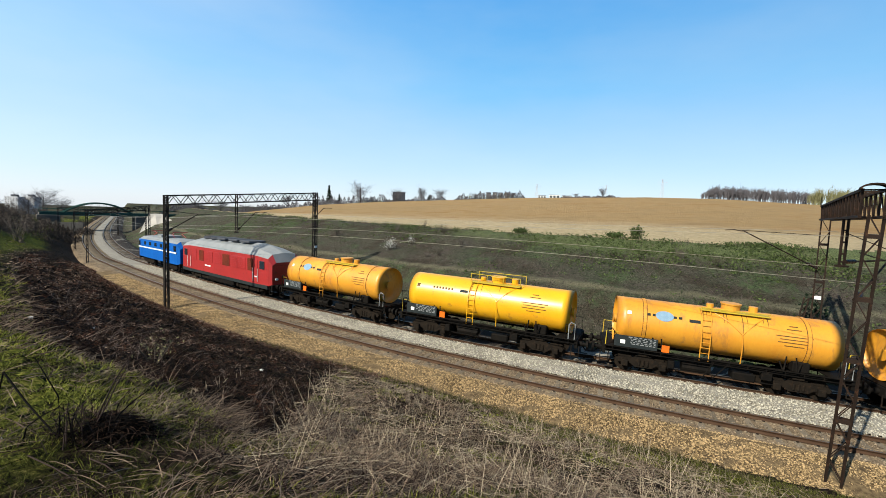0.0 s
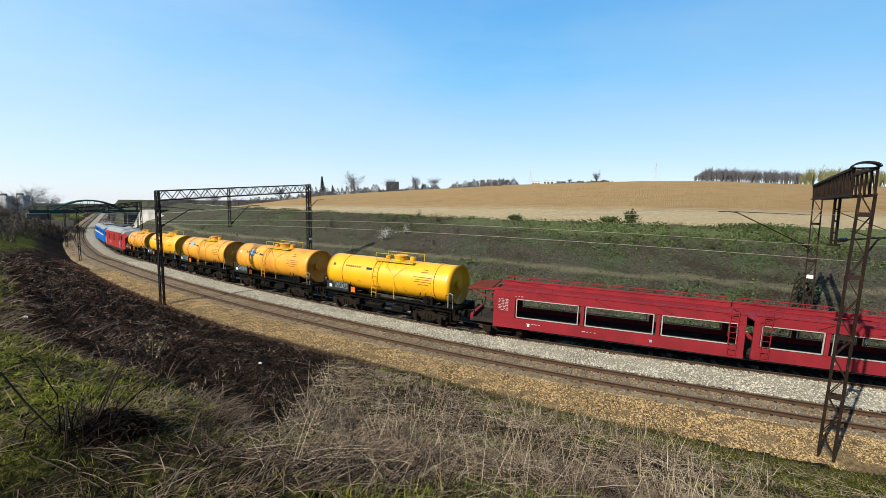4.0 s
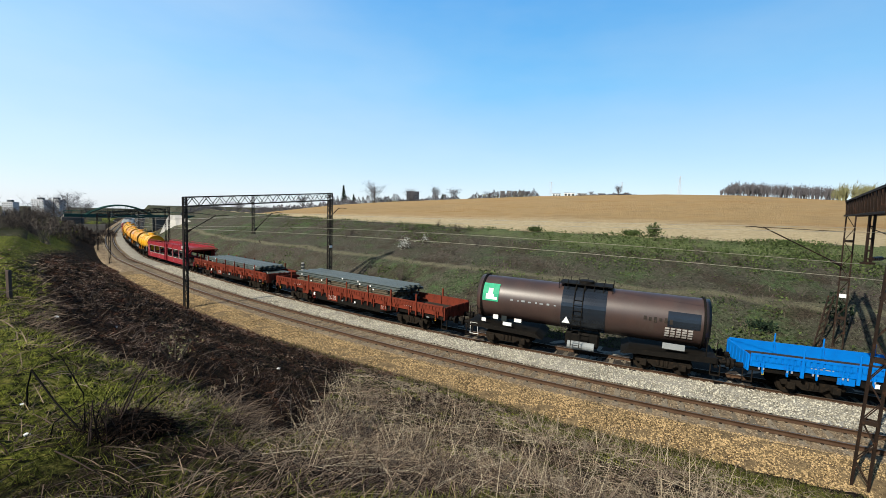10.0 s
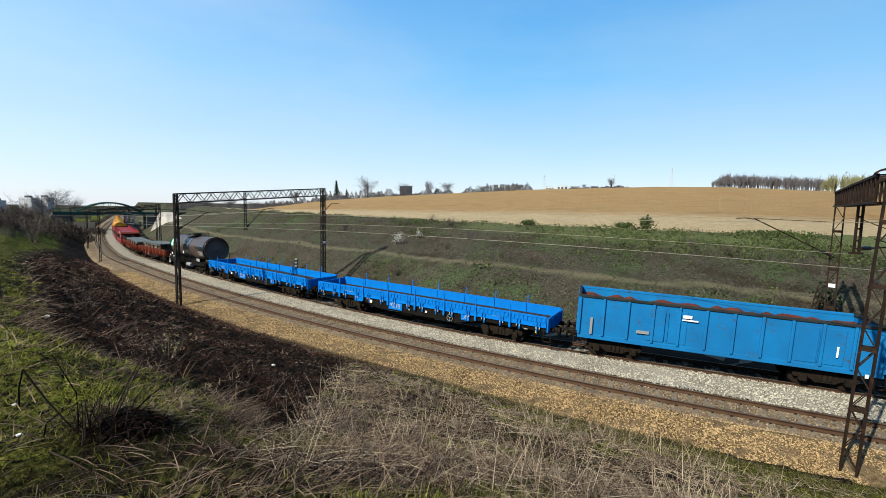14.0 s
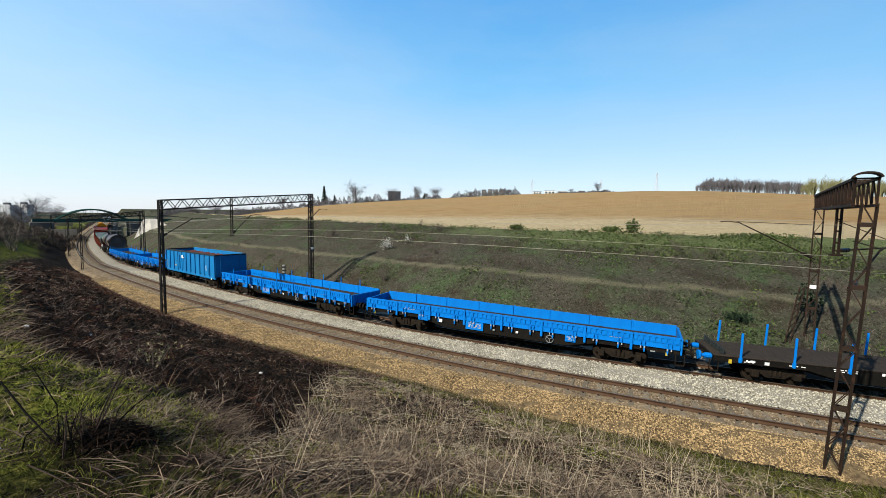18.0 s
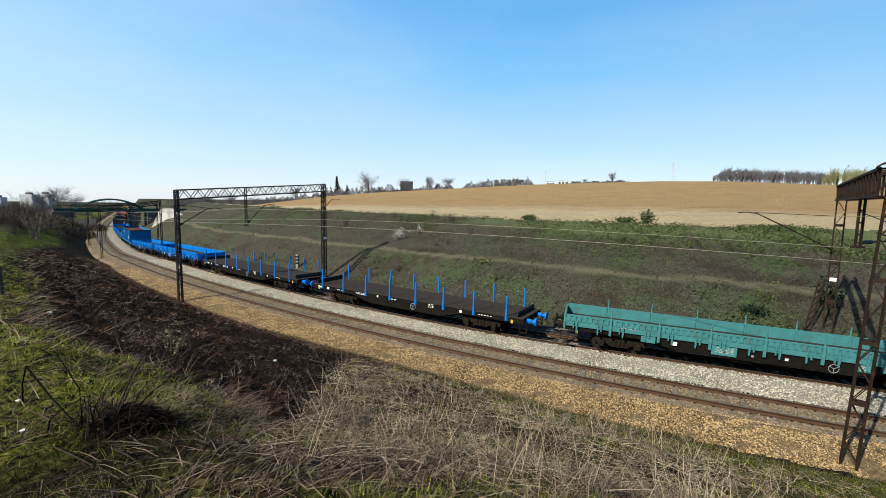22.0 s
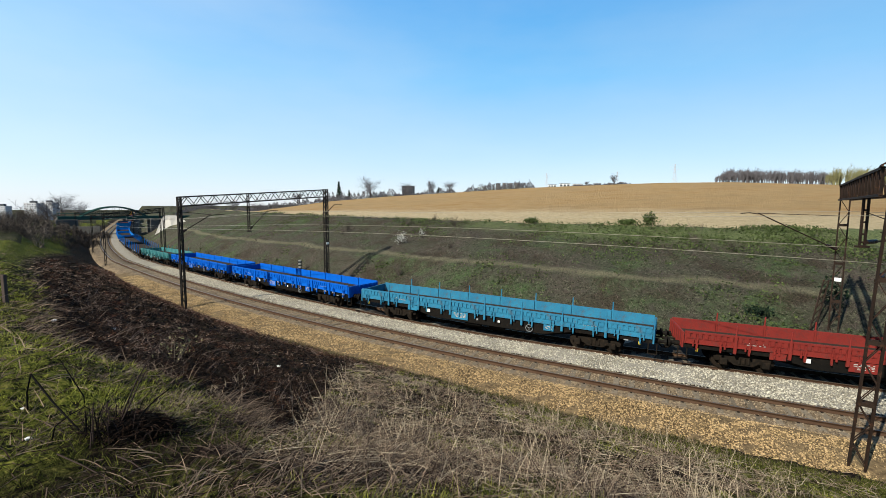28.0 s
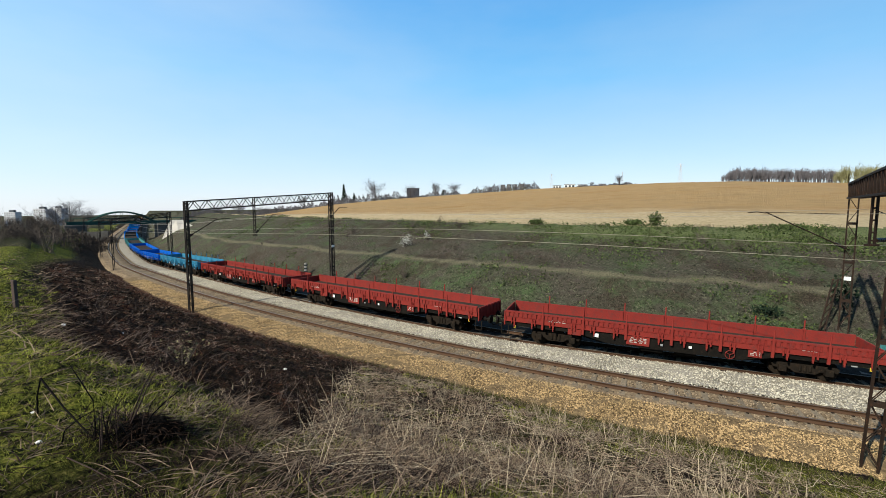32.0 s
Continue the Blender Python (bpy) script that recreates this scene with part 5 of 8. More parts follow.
    box(uf, -1.6, -0.6, 0.5, 1.2, 0.45, 0.85, 0.06), rod(uf, (0.3, 0.8, 0.65), (1.6, 0.8, 0.65), 0.24, 12), bar(uf, (-hl, 1.2, 1.22), (hl, 1.2, 1.22), 0.06), bar(uf, (-2.4, 1.1, 0.5), (2.4, 1.1, 0.5), 0.05), bar(uf, (-hl, 1.34, 1.30), (hl, 1.34, 1.30), 0.05), bar(uf, (-hl, 1.34, 1.12), (hl, 1.34, 1.12), 0.04), box(uf, -2.2, -1.75, 1.0, 1.35, 0.7, 1.1, 0.03), box(uf, 2.0, 2.3, 1.0, 1.3, 0.55, 0.95, 0.03)
    for q in range(14):
        bar(uf, (-hl + 0.4 + q * (2 * hl - 0.8) / 13, 1.34, 1.12), (-hl + 0.4 + q * (2 * hl - 0.8) / 13, 1.34, 1.30), 0.03)
    bar(uf, (0.3, 1.36, 1.2), (0.75, 1.36, 0.35), 0.04), bar(uf, (-0.3, 1.36, 1.2), (0.3, 1.36, 0.4), 0.04)
    part("brake_gear", uf, BLACK, root)
    for c in list(root.children):
        kind = c.name.split(".")[0]
        if kind in ("manhole", "valve_housing", "walkway", "handrail", "ladder", "drain_pipe", "spill_streaks"):
            c.location.x -= 0.5
    return root


def dark_tank_wagon(L, label):
    root = empty("dark_tank_wagon", label, "tank wagon")
    hl = L / 2 - 0.62
    R, zc, tl = 1.25, 2.66, 2 * hl - 0.7
    part("tank", barrel(B(), tank_barrel(tl, R, zc, 0.3), 40), TANK_DARK, root, "", True)
    bd = barrel(B(), [(-1.15, R + 0.02, zc), (1.15, R + 0.02, zc)], 40)
    part("middle_band", bd, TANK_BAND, root, "shiny dark blue band")
    for i in (-1, 1):
        part("bogie_platform", prism(B(), [(i * hl, 1.02), (i * hl, 1.3), (i * (hl - 3.9), 1.12), (i * (hl - 4.3), 0.82), (i * (hl - 3.5), 0.9)][::i], -1.38, 1.38), BLACK, root)
        part("headstock", box(B(), i * hl - 0.08, i * hl + 0.08, -1.3, 1.3, 0.8, 1.26, 0.02), BLACK, root)
        bogie(root, i * (L / 2 - 2.9))
        rl = B()
        for j in (-1, 1):
            tube(rl, [(i * (hl - 0.02), j * 1.28, 1.25), (i * (hl - 0.02), j * 1.28, 2.2), (i * (hl - 0.45), j * 1.28, 2.2), (i * (hl - 0.45), j * 1.28, 1.25)], 0.025, 6)
        part("end_railing", rl, BLACK, root)
    for i in (-1, 1):
        part("end_flange", rod(B(), (i * (tl / 2 - 0.32), 0, zc), (i * (tl / 2 - 0.22), 0, zc), R + 0.07, 40), BLACK, root)
    part("sump", box(B(), -0.9, 0.9, -0.5, 0.5, 0.5, 1.3, 0.1), BLACK, root)
    bm = rod(B(), (-0.7, 0.9, 0.7), (0.7, 0.9, 0.7), 0.22, 14)
    part("air_reservoir", bm, LIGHT_GREY, root)
    ld = B()
    for x in (0.05, 0.5):
        tube(ld, [(x, 1.33, 0.7), (x, 1.34, zc), (x, 1.12, zc + 0.75), (x, 0.55, zc + R + 0.05)], 0.025, 6)
    for k in range(10):
        z = 0.8 + 0.27 * k
        y = 1.335 if z < zc + 0.2 else 1.33 - (z - zc - 0.2) * 0.4
        rod(ld, (0.05, y, z), (0.5, y, z), 0.018, 5)
    part("ladder", ld, BLACK, root)
    wk = box(B(), -1.4, 1.4, -0.7, 0.7, zc + R + 0.1, zc + R + 0.14)
    rod(wk, (0, 0, zc + R - 0.05), (0, 0, zc + R + 0.3), 0.4, 16)
    for x in np.linspace(-1.4, 1.4, 7):
        rod(wk, (x, 0.7, zc + R - 0.2), (x, 0.7, zc + R + 0.36), 0.02, 6), rod(wk, (x, -0.7, zc + R - 0.2), (x, -0.7, zc + R + 0.36), 0.02, 6)
    part("walkway", wk, BLACK, root)
    def on_barrel(x0, x1, z0, z1, material, nm, lab=""):
        bm2 = B()
        a0, a1 = math.acos(min(1, (z1 - zc) / R)), math.acos((z0 - zc) / R)
        rr = R + 0.03
        pv = [[bm2.verts.new((x, rr * math.sin(a), zc + rr * math.cos(a))) for a in np.linspace(a0, a1, 6)] for x in np.linspace(x0, x1, 4)]
        for p_, q in zip(pv, pv[1:]):
            for k in range(5):
                bm2.faces.new((p_[k], p_[k + 1], q[k + 1], q[k]))
        part(nm, bm2, material, root, lab)
    on_barrel(tl / 2 - 1.3, tl / 2 - 0.35, 2.6, 3.55, SIGN_GREEN, "sign_plate", "green sign plate with a white shape")
    on_barrel(tl / 2 - 1.02, tl / 2 - 0.55, 2.70, 3.0, WHITE, "sign_shape"), on_barrel(tl / 2 - 0.95, tl / 2 - 0.68, 3.0, 3.3, WHITE, "sign_shape"), on_barrel(tl / 2 - 1.22, tl / 2 - 1.02, 2.7, 2.84, WHITE, "sign_shape")
    on_barrel(-tl / 2 + 0.45, -tl / 2 + 1.9, 2.5, 3.25, TANK_BAND, "patched_panel", "shiny repainted panel")
    for q in range(4):
        for k in range(5):
            on_barrel(-tl / 2 + 0.75 + k * 0.26, -tl / 2 + 0.95 + k * 0.26, 1.98 + q * 0.13, 2.07 + q * 0.13, FADED, "data_bar")
    for k in range(8):
        on_barrel(tl * 0.12 + k * 0.34, tl * 0.12 + k * 0.34 + 0.1 + 0.05 * (k % 3), 2.76, 2.83 + 0.03 * (k % 2), LIGHT_GREY, "lettering")
        if k < 6:
            on_barrel(-tl * 0.36 + k * 0.24, -tl * 0.36 + k * 0.24 + 0.13, 2.62 + 0.05 * (k % 3), 2.86 + 0.04 * (k % 2), DECK, "lettering")
    bmt = B()
    vs = [bmt.verts.new((x, 1.30 if z < 2 else 1.305, z)) for x, z in ((0.62, 1.95), (1.05, 1.95), (0.83, 2.3))]
    bmt.faces.new(vs)
    part("warning_triangle", bmt, WHITE, root)
    marks(root, [(hl - 1.6, 1.75, 0.3, 0.25, WHITE), (hl - 2.1, 1.72, 0.3, 0.3, BOARD), (hl - 2.3, 1.42, 0.5, 0.2, WHITE), (hl - 0.9, 1.5, 0.25, 0.2, WHITE), (hl - 2.9, 1.7, 0.4, 0.2, WHITE), (-hl + 1.9, 1.55, 1.0, 0.3, LIGHT_GREY)], 1.40)
    fr = tube(B(), [(hl - 0.1, 1.36, 1.2), (hl - 0.1, 1.36, 0.55), (hl - 0.6, 1.36, 0.55), (hl - 0.5, 1.36, 1.2), (hl - 0.1, 1.36, 1.2)], 0.03, 6)
    part("step_frame", fr, WHITE, root)
    ends(root, L, BLACK)
    return root


def car_carrier(L, label, face=1):
    """One half of the two-deck carrier; local +x is its outer end, face the side with the writing."""
    root = empty("car_carrier_wagon", label, "car carrier", "car carrier halves")
    hl = L / 2 - 0.15
    xo = hl - 1.3                       # outer end of the body
    zb, zw, zt, zr = 0.72, 1.30, 2.42, 2.90
    body = xo + hl
    n = 3
    for j in (-1, 1):
        y = j * 1.40
        part("side_sill", box(B(), -hl, xo, y - 0.05, y + 0.05, zb, zw, 0.015), CARMINE, root)
        part("upper_side", box(B(), -hl, xo, y - 0.04, y + 0.04, zt, zr, 0.015), CARMINE, root)
        part("upper_rib", box(box(B(), -hl, xo, y - 0.07, y + 0.07, zt - 0.04, zt + 0.06), -hl, xo, y - 0.07, y + 0.07, zr - 0.06, zr + 0.03), CARMINE, root)
        part("lower_rib", box(B(), -hl, xo, y - 0.075, y + 0.075, zb - 0.02, zb + 0.1), CARMINE, root)
        w0 = 0.55
        step = (body - 2 * w0) / n
        part("end_post", box(B(), xo - 2 * w0, xo, y - 0.055, y + 0.055, zw - 0.05, zt + 0.03, 0.015), CARMINE, root)
        part("end_post", box(B(), -hl, -hl + 0.3, y - 0.055, y + 0.055, zw - 0.05, zt + 0.03, 0.015), CARMINE, root)
        for k in range(n):
            x0, x1 = -hl + 0.15 + k * (body - 2 * w0 - 0.15) / n, -hl + 0.15 + (k + 1) * (body - 2 * w0 - 0.15) / n
            part("post", box(B(), x1 - 0.12, x1 + 0.06, y - 0.07, y + 0.07, zw - 0.02, zt + 0.02, 0.015), CARMINE, root)
            g = B()
            yy = y + j * 0.05
            for a_, b_ in (((x0 + 0.2, zw + 0.05), (x1 - 0.2, zw + 0.05)), ((x0 + 0.2, zt - 0.04), (x1 - 0.2, zt - 0.04)), ((x0 + 0.2, zw + 0.05), (x0 + 0.2, zt - 0.04)), ((x1 - 0.2, zw + 0.05), (x1 - 0.2, zt - 0.04))):
                bar(g, (a_[0], yy, a_[1]), (b_[0], yy, b_[1]), 0.045)
            part("window_frame", g, FADED, root, "pale frame round the side opening")
            # black panels added on the far side, for the shade inside the carrier
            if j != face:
                part("shade_panel", box(B(), x0 + 0.1, x1 - 0.1, y - 0.02, y + 0.02, zw + 0.4, zt, 0.005), INTERIOR_SHADE, root, "black panel standing in for the shade under the upper deck")
        rl = B()
        for k in range(13):
            x = -hl + 0.2 + k * (body - 0.4) / 12
            rod(rl, (x, y, zr), (x, y, zr + 0.24), 0.02, 6)
            if k % 3 == 0 and k < 12:
                bar(rl, (x, y + j * 0.06, zt + 0.1), (x + (body - 0.4) / 12 * 1.5, y + j * 0.06, zr + 0.2), 0.035)
        rod(rl, (-hl + 0.2, y, zr + 0.24), (xo - 0.2, y, zr + 0.24), 0.028, 6)
        part("deck_railing", rl, CARMINE, root)
        part("end_handrail", tube(B(), [(hl - 0.15, y * 0.95, 1.2), (hl - 0.15, y * 0.95, 2.1), (hl - 0.6, y * 0.95, 2.1), (hl - 0.6, y * 0.95, 1.2)], 0.03, 6), BLACK, root)
        part("bracket", bar(bar(B(), (xo, y * 0.97, zt - 0.25), (xo + 1.3, y * 0.97, zt + 0.26), 0.07), (xo, y * 0.97, zr - 0.05), (xo + 0.75, y * 0.97, zr - 0.2), 0.06), CARMINE, root)
    part("lower_deck", box(B(), -hl, hl, -1.33, 1.33, zb + 0.1, zb + 0.3), DECK, root)
    part("upper_deck", box(B(), -hl, xo + 0.2, -1.34, 1.34, zt + 0.12, zt + 0.2, 0.01), CARMINE, root)
    part("deck_flap", box(B(), 0, 1.5, -1.3, 1.3, 0, 0.07, 0.01), RUST, root).matrix_local = Matrix.Translation((xo + 0.15, 0, zr - 0.1)) @ Matrix.Rotation(math.radians(6), 4, "Y")
    for k in range(6):
        x = -hl + 0.6 + k * (body - 1.2) / 5
        part("cross_beam", box(B(), x - 0.07, x + 0.07, -1.34, 1.34, zt - 0.08, zt + 0.1), CARMINE, root)
    part("underframe", box(B(), -hl, hl, -1.0, 1.0, 0.62, zb + 0.12, 0.02), BLACK, root)
    bogie(root, hl - 1.9, 0.42, 1.8)
    part("headstock", box(B(), hl - 0.1, hl + 0.08, -1.3, 1.3, 0.8, 1.22, 0.02), CARMINE, root)
    ld = B()
    for x in (-hl + 0.35, -hl + 0.7):
        bar(ld, (x, face * 1.5, zb), (x, face * 1.5, zr + 0.3), 0.035)
    for k in range(8):
        bar(ld, (-hl + 0.35, face * 1.5, zb + 0.1 + 0.28 * k), (-hl + 0.7, face * 1.5, zb + 0.1 + 0.28 * k), 0.025)
    part("ladder", ld, CARMINE, root)
    yb = 1.475 if face > 0 else -1.485
    if face < 0:
        part("number_board_blank", box(B(), xo - 2.55, xo - 1.75, min(face * 1.455, yb), max(face * 1.455, yb), zr - 0.3, zr + 0.02), WHITE, root, "small white board with bars")
        marks(root, [(xo - 2.45 + 0.2 * k, zr - 0.14, 0.1, 0.13, YELLOW_RAIL) for k in range(4)], yb - 0.004 if face < 0 else yb)
    yl = 1.457 if face > 0 else -1.463
    writing(root, xo - 0.55, 2.0, 0.55, 0.7, yl, 5 + int(face)), writing(root, xo - 2.2, 1.05, 0.9, 0.09, yl, 7), writing(root, 0.3, 1.02, 0.7, 0.09, yl, 8), writing(root, xo - 1.4, zt + 0.12, 0.5, 0.09, yl, 9)
    marks(root, [(xo - 2.0, 0.98, 0.13, 0.16, WHITE), (-hl * 0.4, 0.98, 0.13, 0.13, EMBLEM)], yl)
    for j in (-1, 1):
        part("buffer", rod(rod(B(), (hl - 0.05, j * 0.875, 1.05), (hl + 0.05, j * 0.875, 1.05), 0.1, 12), (hl + 0.04, j * 0.875, 1.05), (hl + 0.12, j * 0.875, 1.05), 0.2, 14), BLACK, root)
    return root


def gondola(L, label):
    root = empty("gondola_wagon", label, "gondola wagon")
    hl = L / 2 - 0.62
    z0, z1 = 1.2, 3.22
    for j in (-1, 1):
        part("side_wall", box(B(), -hl, hl, j * 1.40 - 0.02, j * 1.40 + 0.02, z0, z1), AZURE, root)
        part("top_rail", box(B(), -hl - 0.03, hl + 0.03, j * 1.42 - 0.06, j * 1.42 + 0.06, z1 - 0.06, z1 + 0.08, 0.02), AZURE if j < 0 else BOARD, root)
        part("sole_bar", box(B(), -hl, hl, j * 1.38 - 0.06, j * 1.38 + 0.06, 0.98, z0 + 0.02, 0.015), AZURE, root)
        for k in range(12):
            x = -hl + 0.05 + k * (2 * hl - 0.1) / 11
            part("rib", box(B(), x - 0.06, x + 0.06, j * 1.42 if j > 0 else -1.52, 1.52 if j > 0 else -1.42, z0, z1 - 0.05, 0.02), AZURE, root)
        for c in (-hl * 0.62, hl * 0.36):
            for q in (-1, 1):
                bm = box(B(), c + q * 0.5 - 0.44, c + q * 0.5 + 0.44, j * 1.42 if j > 0 else -1.45, 1.45 if j > 0 else -1.42, z0 + 0.1, z1 - 0.25, 0.01)
                box(bm, c + q * 0.08 - 0.02, c + q * 0.08 + 0.02, 1.44 if j > 0 else -1.5, 1.5 if j > 0 else -1.44, z0 + 0.2, z1 - 0.4)
                part("door", bm, AZURE, root)
    for i in (-1, 1):
        bm = box(B(), i * hl - 0.03, i * hl + 0.03, -1.4, 1.4, z0, z1)
        for y in (-0.9, 0, 0.9):
            box(bm, i * hl + i * 0.05 - 0.04, i * hl + i * 0.05 + 0.04, y - 0.06, y + 0.06, z0, z1)
        part("end_wall", bm, AZURE, root)
        part("end_rail", box(B(), i * hl - 0.07, i * hl + 0.07, -1.45, 1.45, z1 - 0.05, z1 + 0.08, 0.02), BOARD, root)
        bogie(root, i * (L / 2 - 2.55))
    part("underframe", box(B(), -hl, hl, -0.6, 0.6, 0.75, z0, 0.03), BLACK, root)
    rng = random.Random(5)
    bm = B()
    g = [[bm.verts.new((x, y, 2.85 + rng.uniform(-0.08, 0.14))) for y in np.linspace(-1.37, 1.37, 7)] for x in np.linspace(-hl + 0.05, hl - 0.05, 40)]
    for p_, q in zip(g, g[1:]):
        for k in range(6):
            bm.faces.new((p_[k], q[k], q[k + 1], p_[k + 1]))
    part("scrap_load", bm, SCRAP, root, "rust-red load")
    ends(root, L, BLACK)
    marks(root, [(hl * 0.22, 2.75, 0.4, 0.16, WHITE), (hl * 0.2, 2.58, 0.7, 0.07, WHITE), (-hl * 0.72, 1.95, 0.08, 0.5, WHITE), (hl * 0.52, 1.7, 0.6, 0.16, LIGHT_GREY), (-hl * 0.9, 1.02, 0.14, 0.18, WHITE), (hl * 0.9, 1.7, 0.12, 0.9, LIGHT_GREY)], 1.525)
    return root


def loco_body(bm, hl, w, profile):
    """A loco body swept along x: profile rows of (x, floor, waist, roof edge, roof crown)."""
    rings = []
    for x, ww, zf, zr, zc in profile:
        rings.append([bm.verts.new(p_) for p_ in ((x, -ww, zf), (x, -ww, zr), (x, -ww * 0.72, (zr + zc) / 2 + 0.12), (x, 0, zc), (x, ww * 0.72, (zr + zc) / 2 + 0.12), (x, ww, zr), (x, ww, zf))])
    for a, b in zip(rings, rings[1:]):
        for k in range(6):
            bm.faces.new((a[k], a[k + 1], b[k + 1], b[k]))
        bm.faces.new((a[6], a[0], b[0], b[6]))
    bm.faces.new(rings[0][::-1]), bm.faces.new(rings[-1])
    bmesh.ops.recalc_face_normals(bm, faces=bm.faces[:])
    return bm


def split_roof(ob, z_from, material):
    ob.data.materials.append(material)
    for p_ in ob.data.polygons:
        if p_.center.z > z_from and p_.normal.z > 0.25:
            p_.material_index = 1


def red_loco(L, label):
    root = empty("diesel_locomotive", label, "locomotive")
    hl = L / 2 - 0.6
    prof = [(-hl, 1.22, 1.15, 2.75, 3.0), (-hl + 0.35, 1.4, 1.1, 3.3, 3.75), (-hl + 2.2, 1.45, 1.1, 3.45, 4.2), (-hl + 3.0, 1.45, 1.1, 3.45, 4.35), (hl - 3.0, 1.45, 1.1, 3.45, 4.35), (hl - 2.2, 1.45, 1.1, 3.45, 4.2), (hl - 0.35, 1.4, 1.1, 3.3, 3.75), (hl, 1.22, 1.15, 2.75, 3.0)]
    body = part("body", loco_body(B(), hl, 1.45, prof), LOCO_RED, root)
    split_roof(body, 3.2, LIGHT_GREY)
    part("skirt", box(B(), -hl + 0.4, hl - 0.4, -1.44, 1.44, 0.8, 1.12, 0.02), BOARD, root)
    part("fuel_tank", box(B(), -2.6, 2.6, -1.35, 1.35, 0.35, 0.95, 0.08), BLACK, root)
    for j in (-1, 1):
        for k, (x, w) in enumerate(((-6.0, 0.5), (-4.4, 0.7), (-2.9, 0.7), (-1.4, 0.7), (0.3, 0.7), (2.0, 0.6), (4.0, 0.5), (5.6, 0.5))):
            bm = box(B(), x - w, x + w, j * 1.455 - 0.02, j * 1.455 + 0.02, 2.1, 3.15, 0.01)
            for q in range(6):
                z = 2.2 + q * 0.16
                bar(bm, (x - w, j * 1.48, z), (x + w, j * 1.48, z), 0.03)
            part("louvre", bm, LOCO_RED if k % 3 else RUST, root)
        for i in (-1, 1):
            part("cab_window", box(B(), i * (hl - 1.25) - 0.38, i * (hl - 1.25) + 0.38, j * 1.445 - 0.02, j * 1.445 + 0.02, 2.4, 3.05, 0.01), GLASS, root)
            part("cab_door", box(B(), i * (hl - 2.25) - 0.32, i * (hl - 2.25) + 0.32, j * 1.46 - 0.015, j * 1.46 + 0.015, 1.3, 3.1, 0.01), LOCO_RED, root)
            part("handrail", rod(rod(B(), (i * (hl - 1.85), j * 1.52, 1.3), (i * (hl - 1.85), j * 1.52, 2.4), 0.02, 6), (i * (hl - 2.65), j * 1.52, 1.3), (i * (hl - 2.65), j * 1.52, 2.4), 0.02, 6), WHITE, root)
    for i in (-1, 1):
        m = Matrix.Translation((i * (hl - 0.14), 0, 2.98)) @ Matrix.Rotation(i * -0.46, 4, "Y")
        part("windscreen", box(box(B(), -0.03, 0.03, -1.05, -0.08, -0.28, 0.30, 0.02), -0.03, 0.03, 0.08, 1.05, -0.28, 0.30, 0.02, None), GLASS, root).matrix_local = m
        part("buffer_beam", box(B(), i * hl - 0.12, i * hl + 0.12, -1.3, 1.3, 0.7, 1.2, 0.03), BLACK, root)
        for j in (-1, 1):
            part("headlight", rod(B(), (i * (hl - 0.05), j * 0.85, 1.65), (i * (hl + 0.08), j * 0.85, 1.65), 0.12, 12), WHITE, root)
        bg = new("bogie")
        bg.parent = root
        bg.location = (i * (hl - 4.2), 0, 0)
        for j in (-1, 1):
            part("side_frame", prism(B(), [(-2.6, 0.55), (-2.5, 0.85), (2.5, 0.85), (2.6, 0.55), (1.9, 0.35), (-1.9, 0.35)], j * 1.05 - 0.07, j * 1.05 + 0.07), BOGIE, bg)
            for x in (-1.85, 0, 1.85):
                part("wheel", rod(B(), (x, j * 0.68, 0.525), (x, j * 0.82, 0.525), 0.525, 20), BOGIE, bg)
                part("axle_box", box(B(), x - 0.18, x + 0.18, j * 1.14 - 0.08, j * 1.14 + 0.08, 0.36, 0.72, 0.03), BOGIE, bg)
    rf = B()
    for x in (-3.5, -1.2, 1.2):
        box(rf, x - 0.9, x + 0.9, -0.8, 0.8, 4.3, 4.5, 0.05)
    for x in (3.4, 5.0):
        rod(rf, (x, 0, 4.25), (x, 0, 4.48), 0.75, 20)
    part("roof_gear", rf, PANEL_DARK, root)
    ends(root, L, BLACK)
    marks(root, [(2.5, 1.75, 1.3, 0.12, WHITE), (-7.0, 1.7, 0.5, 0.1, WHITE)], 1.47)
    return root


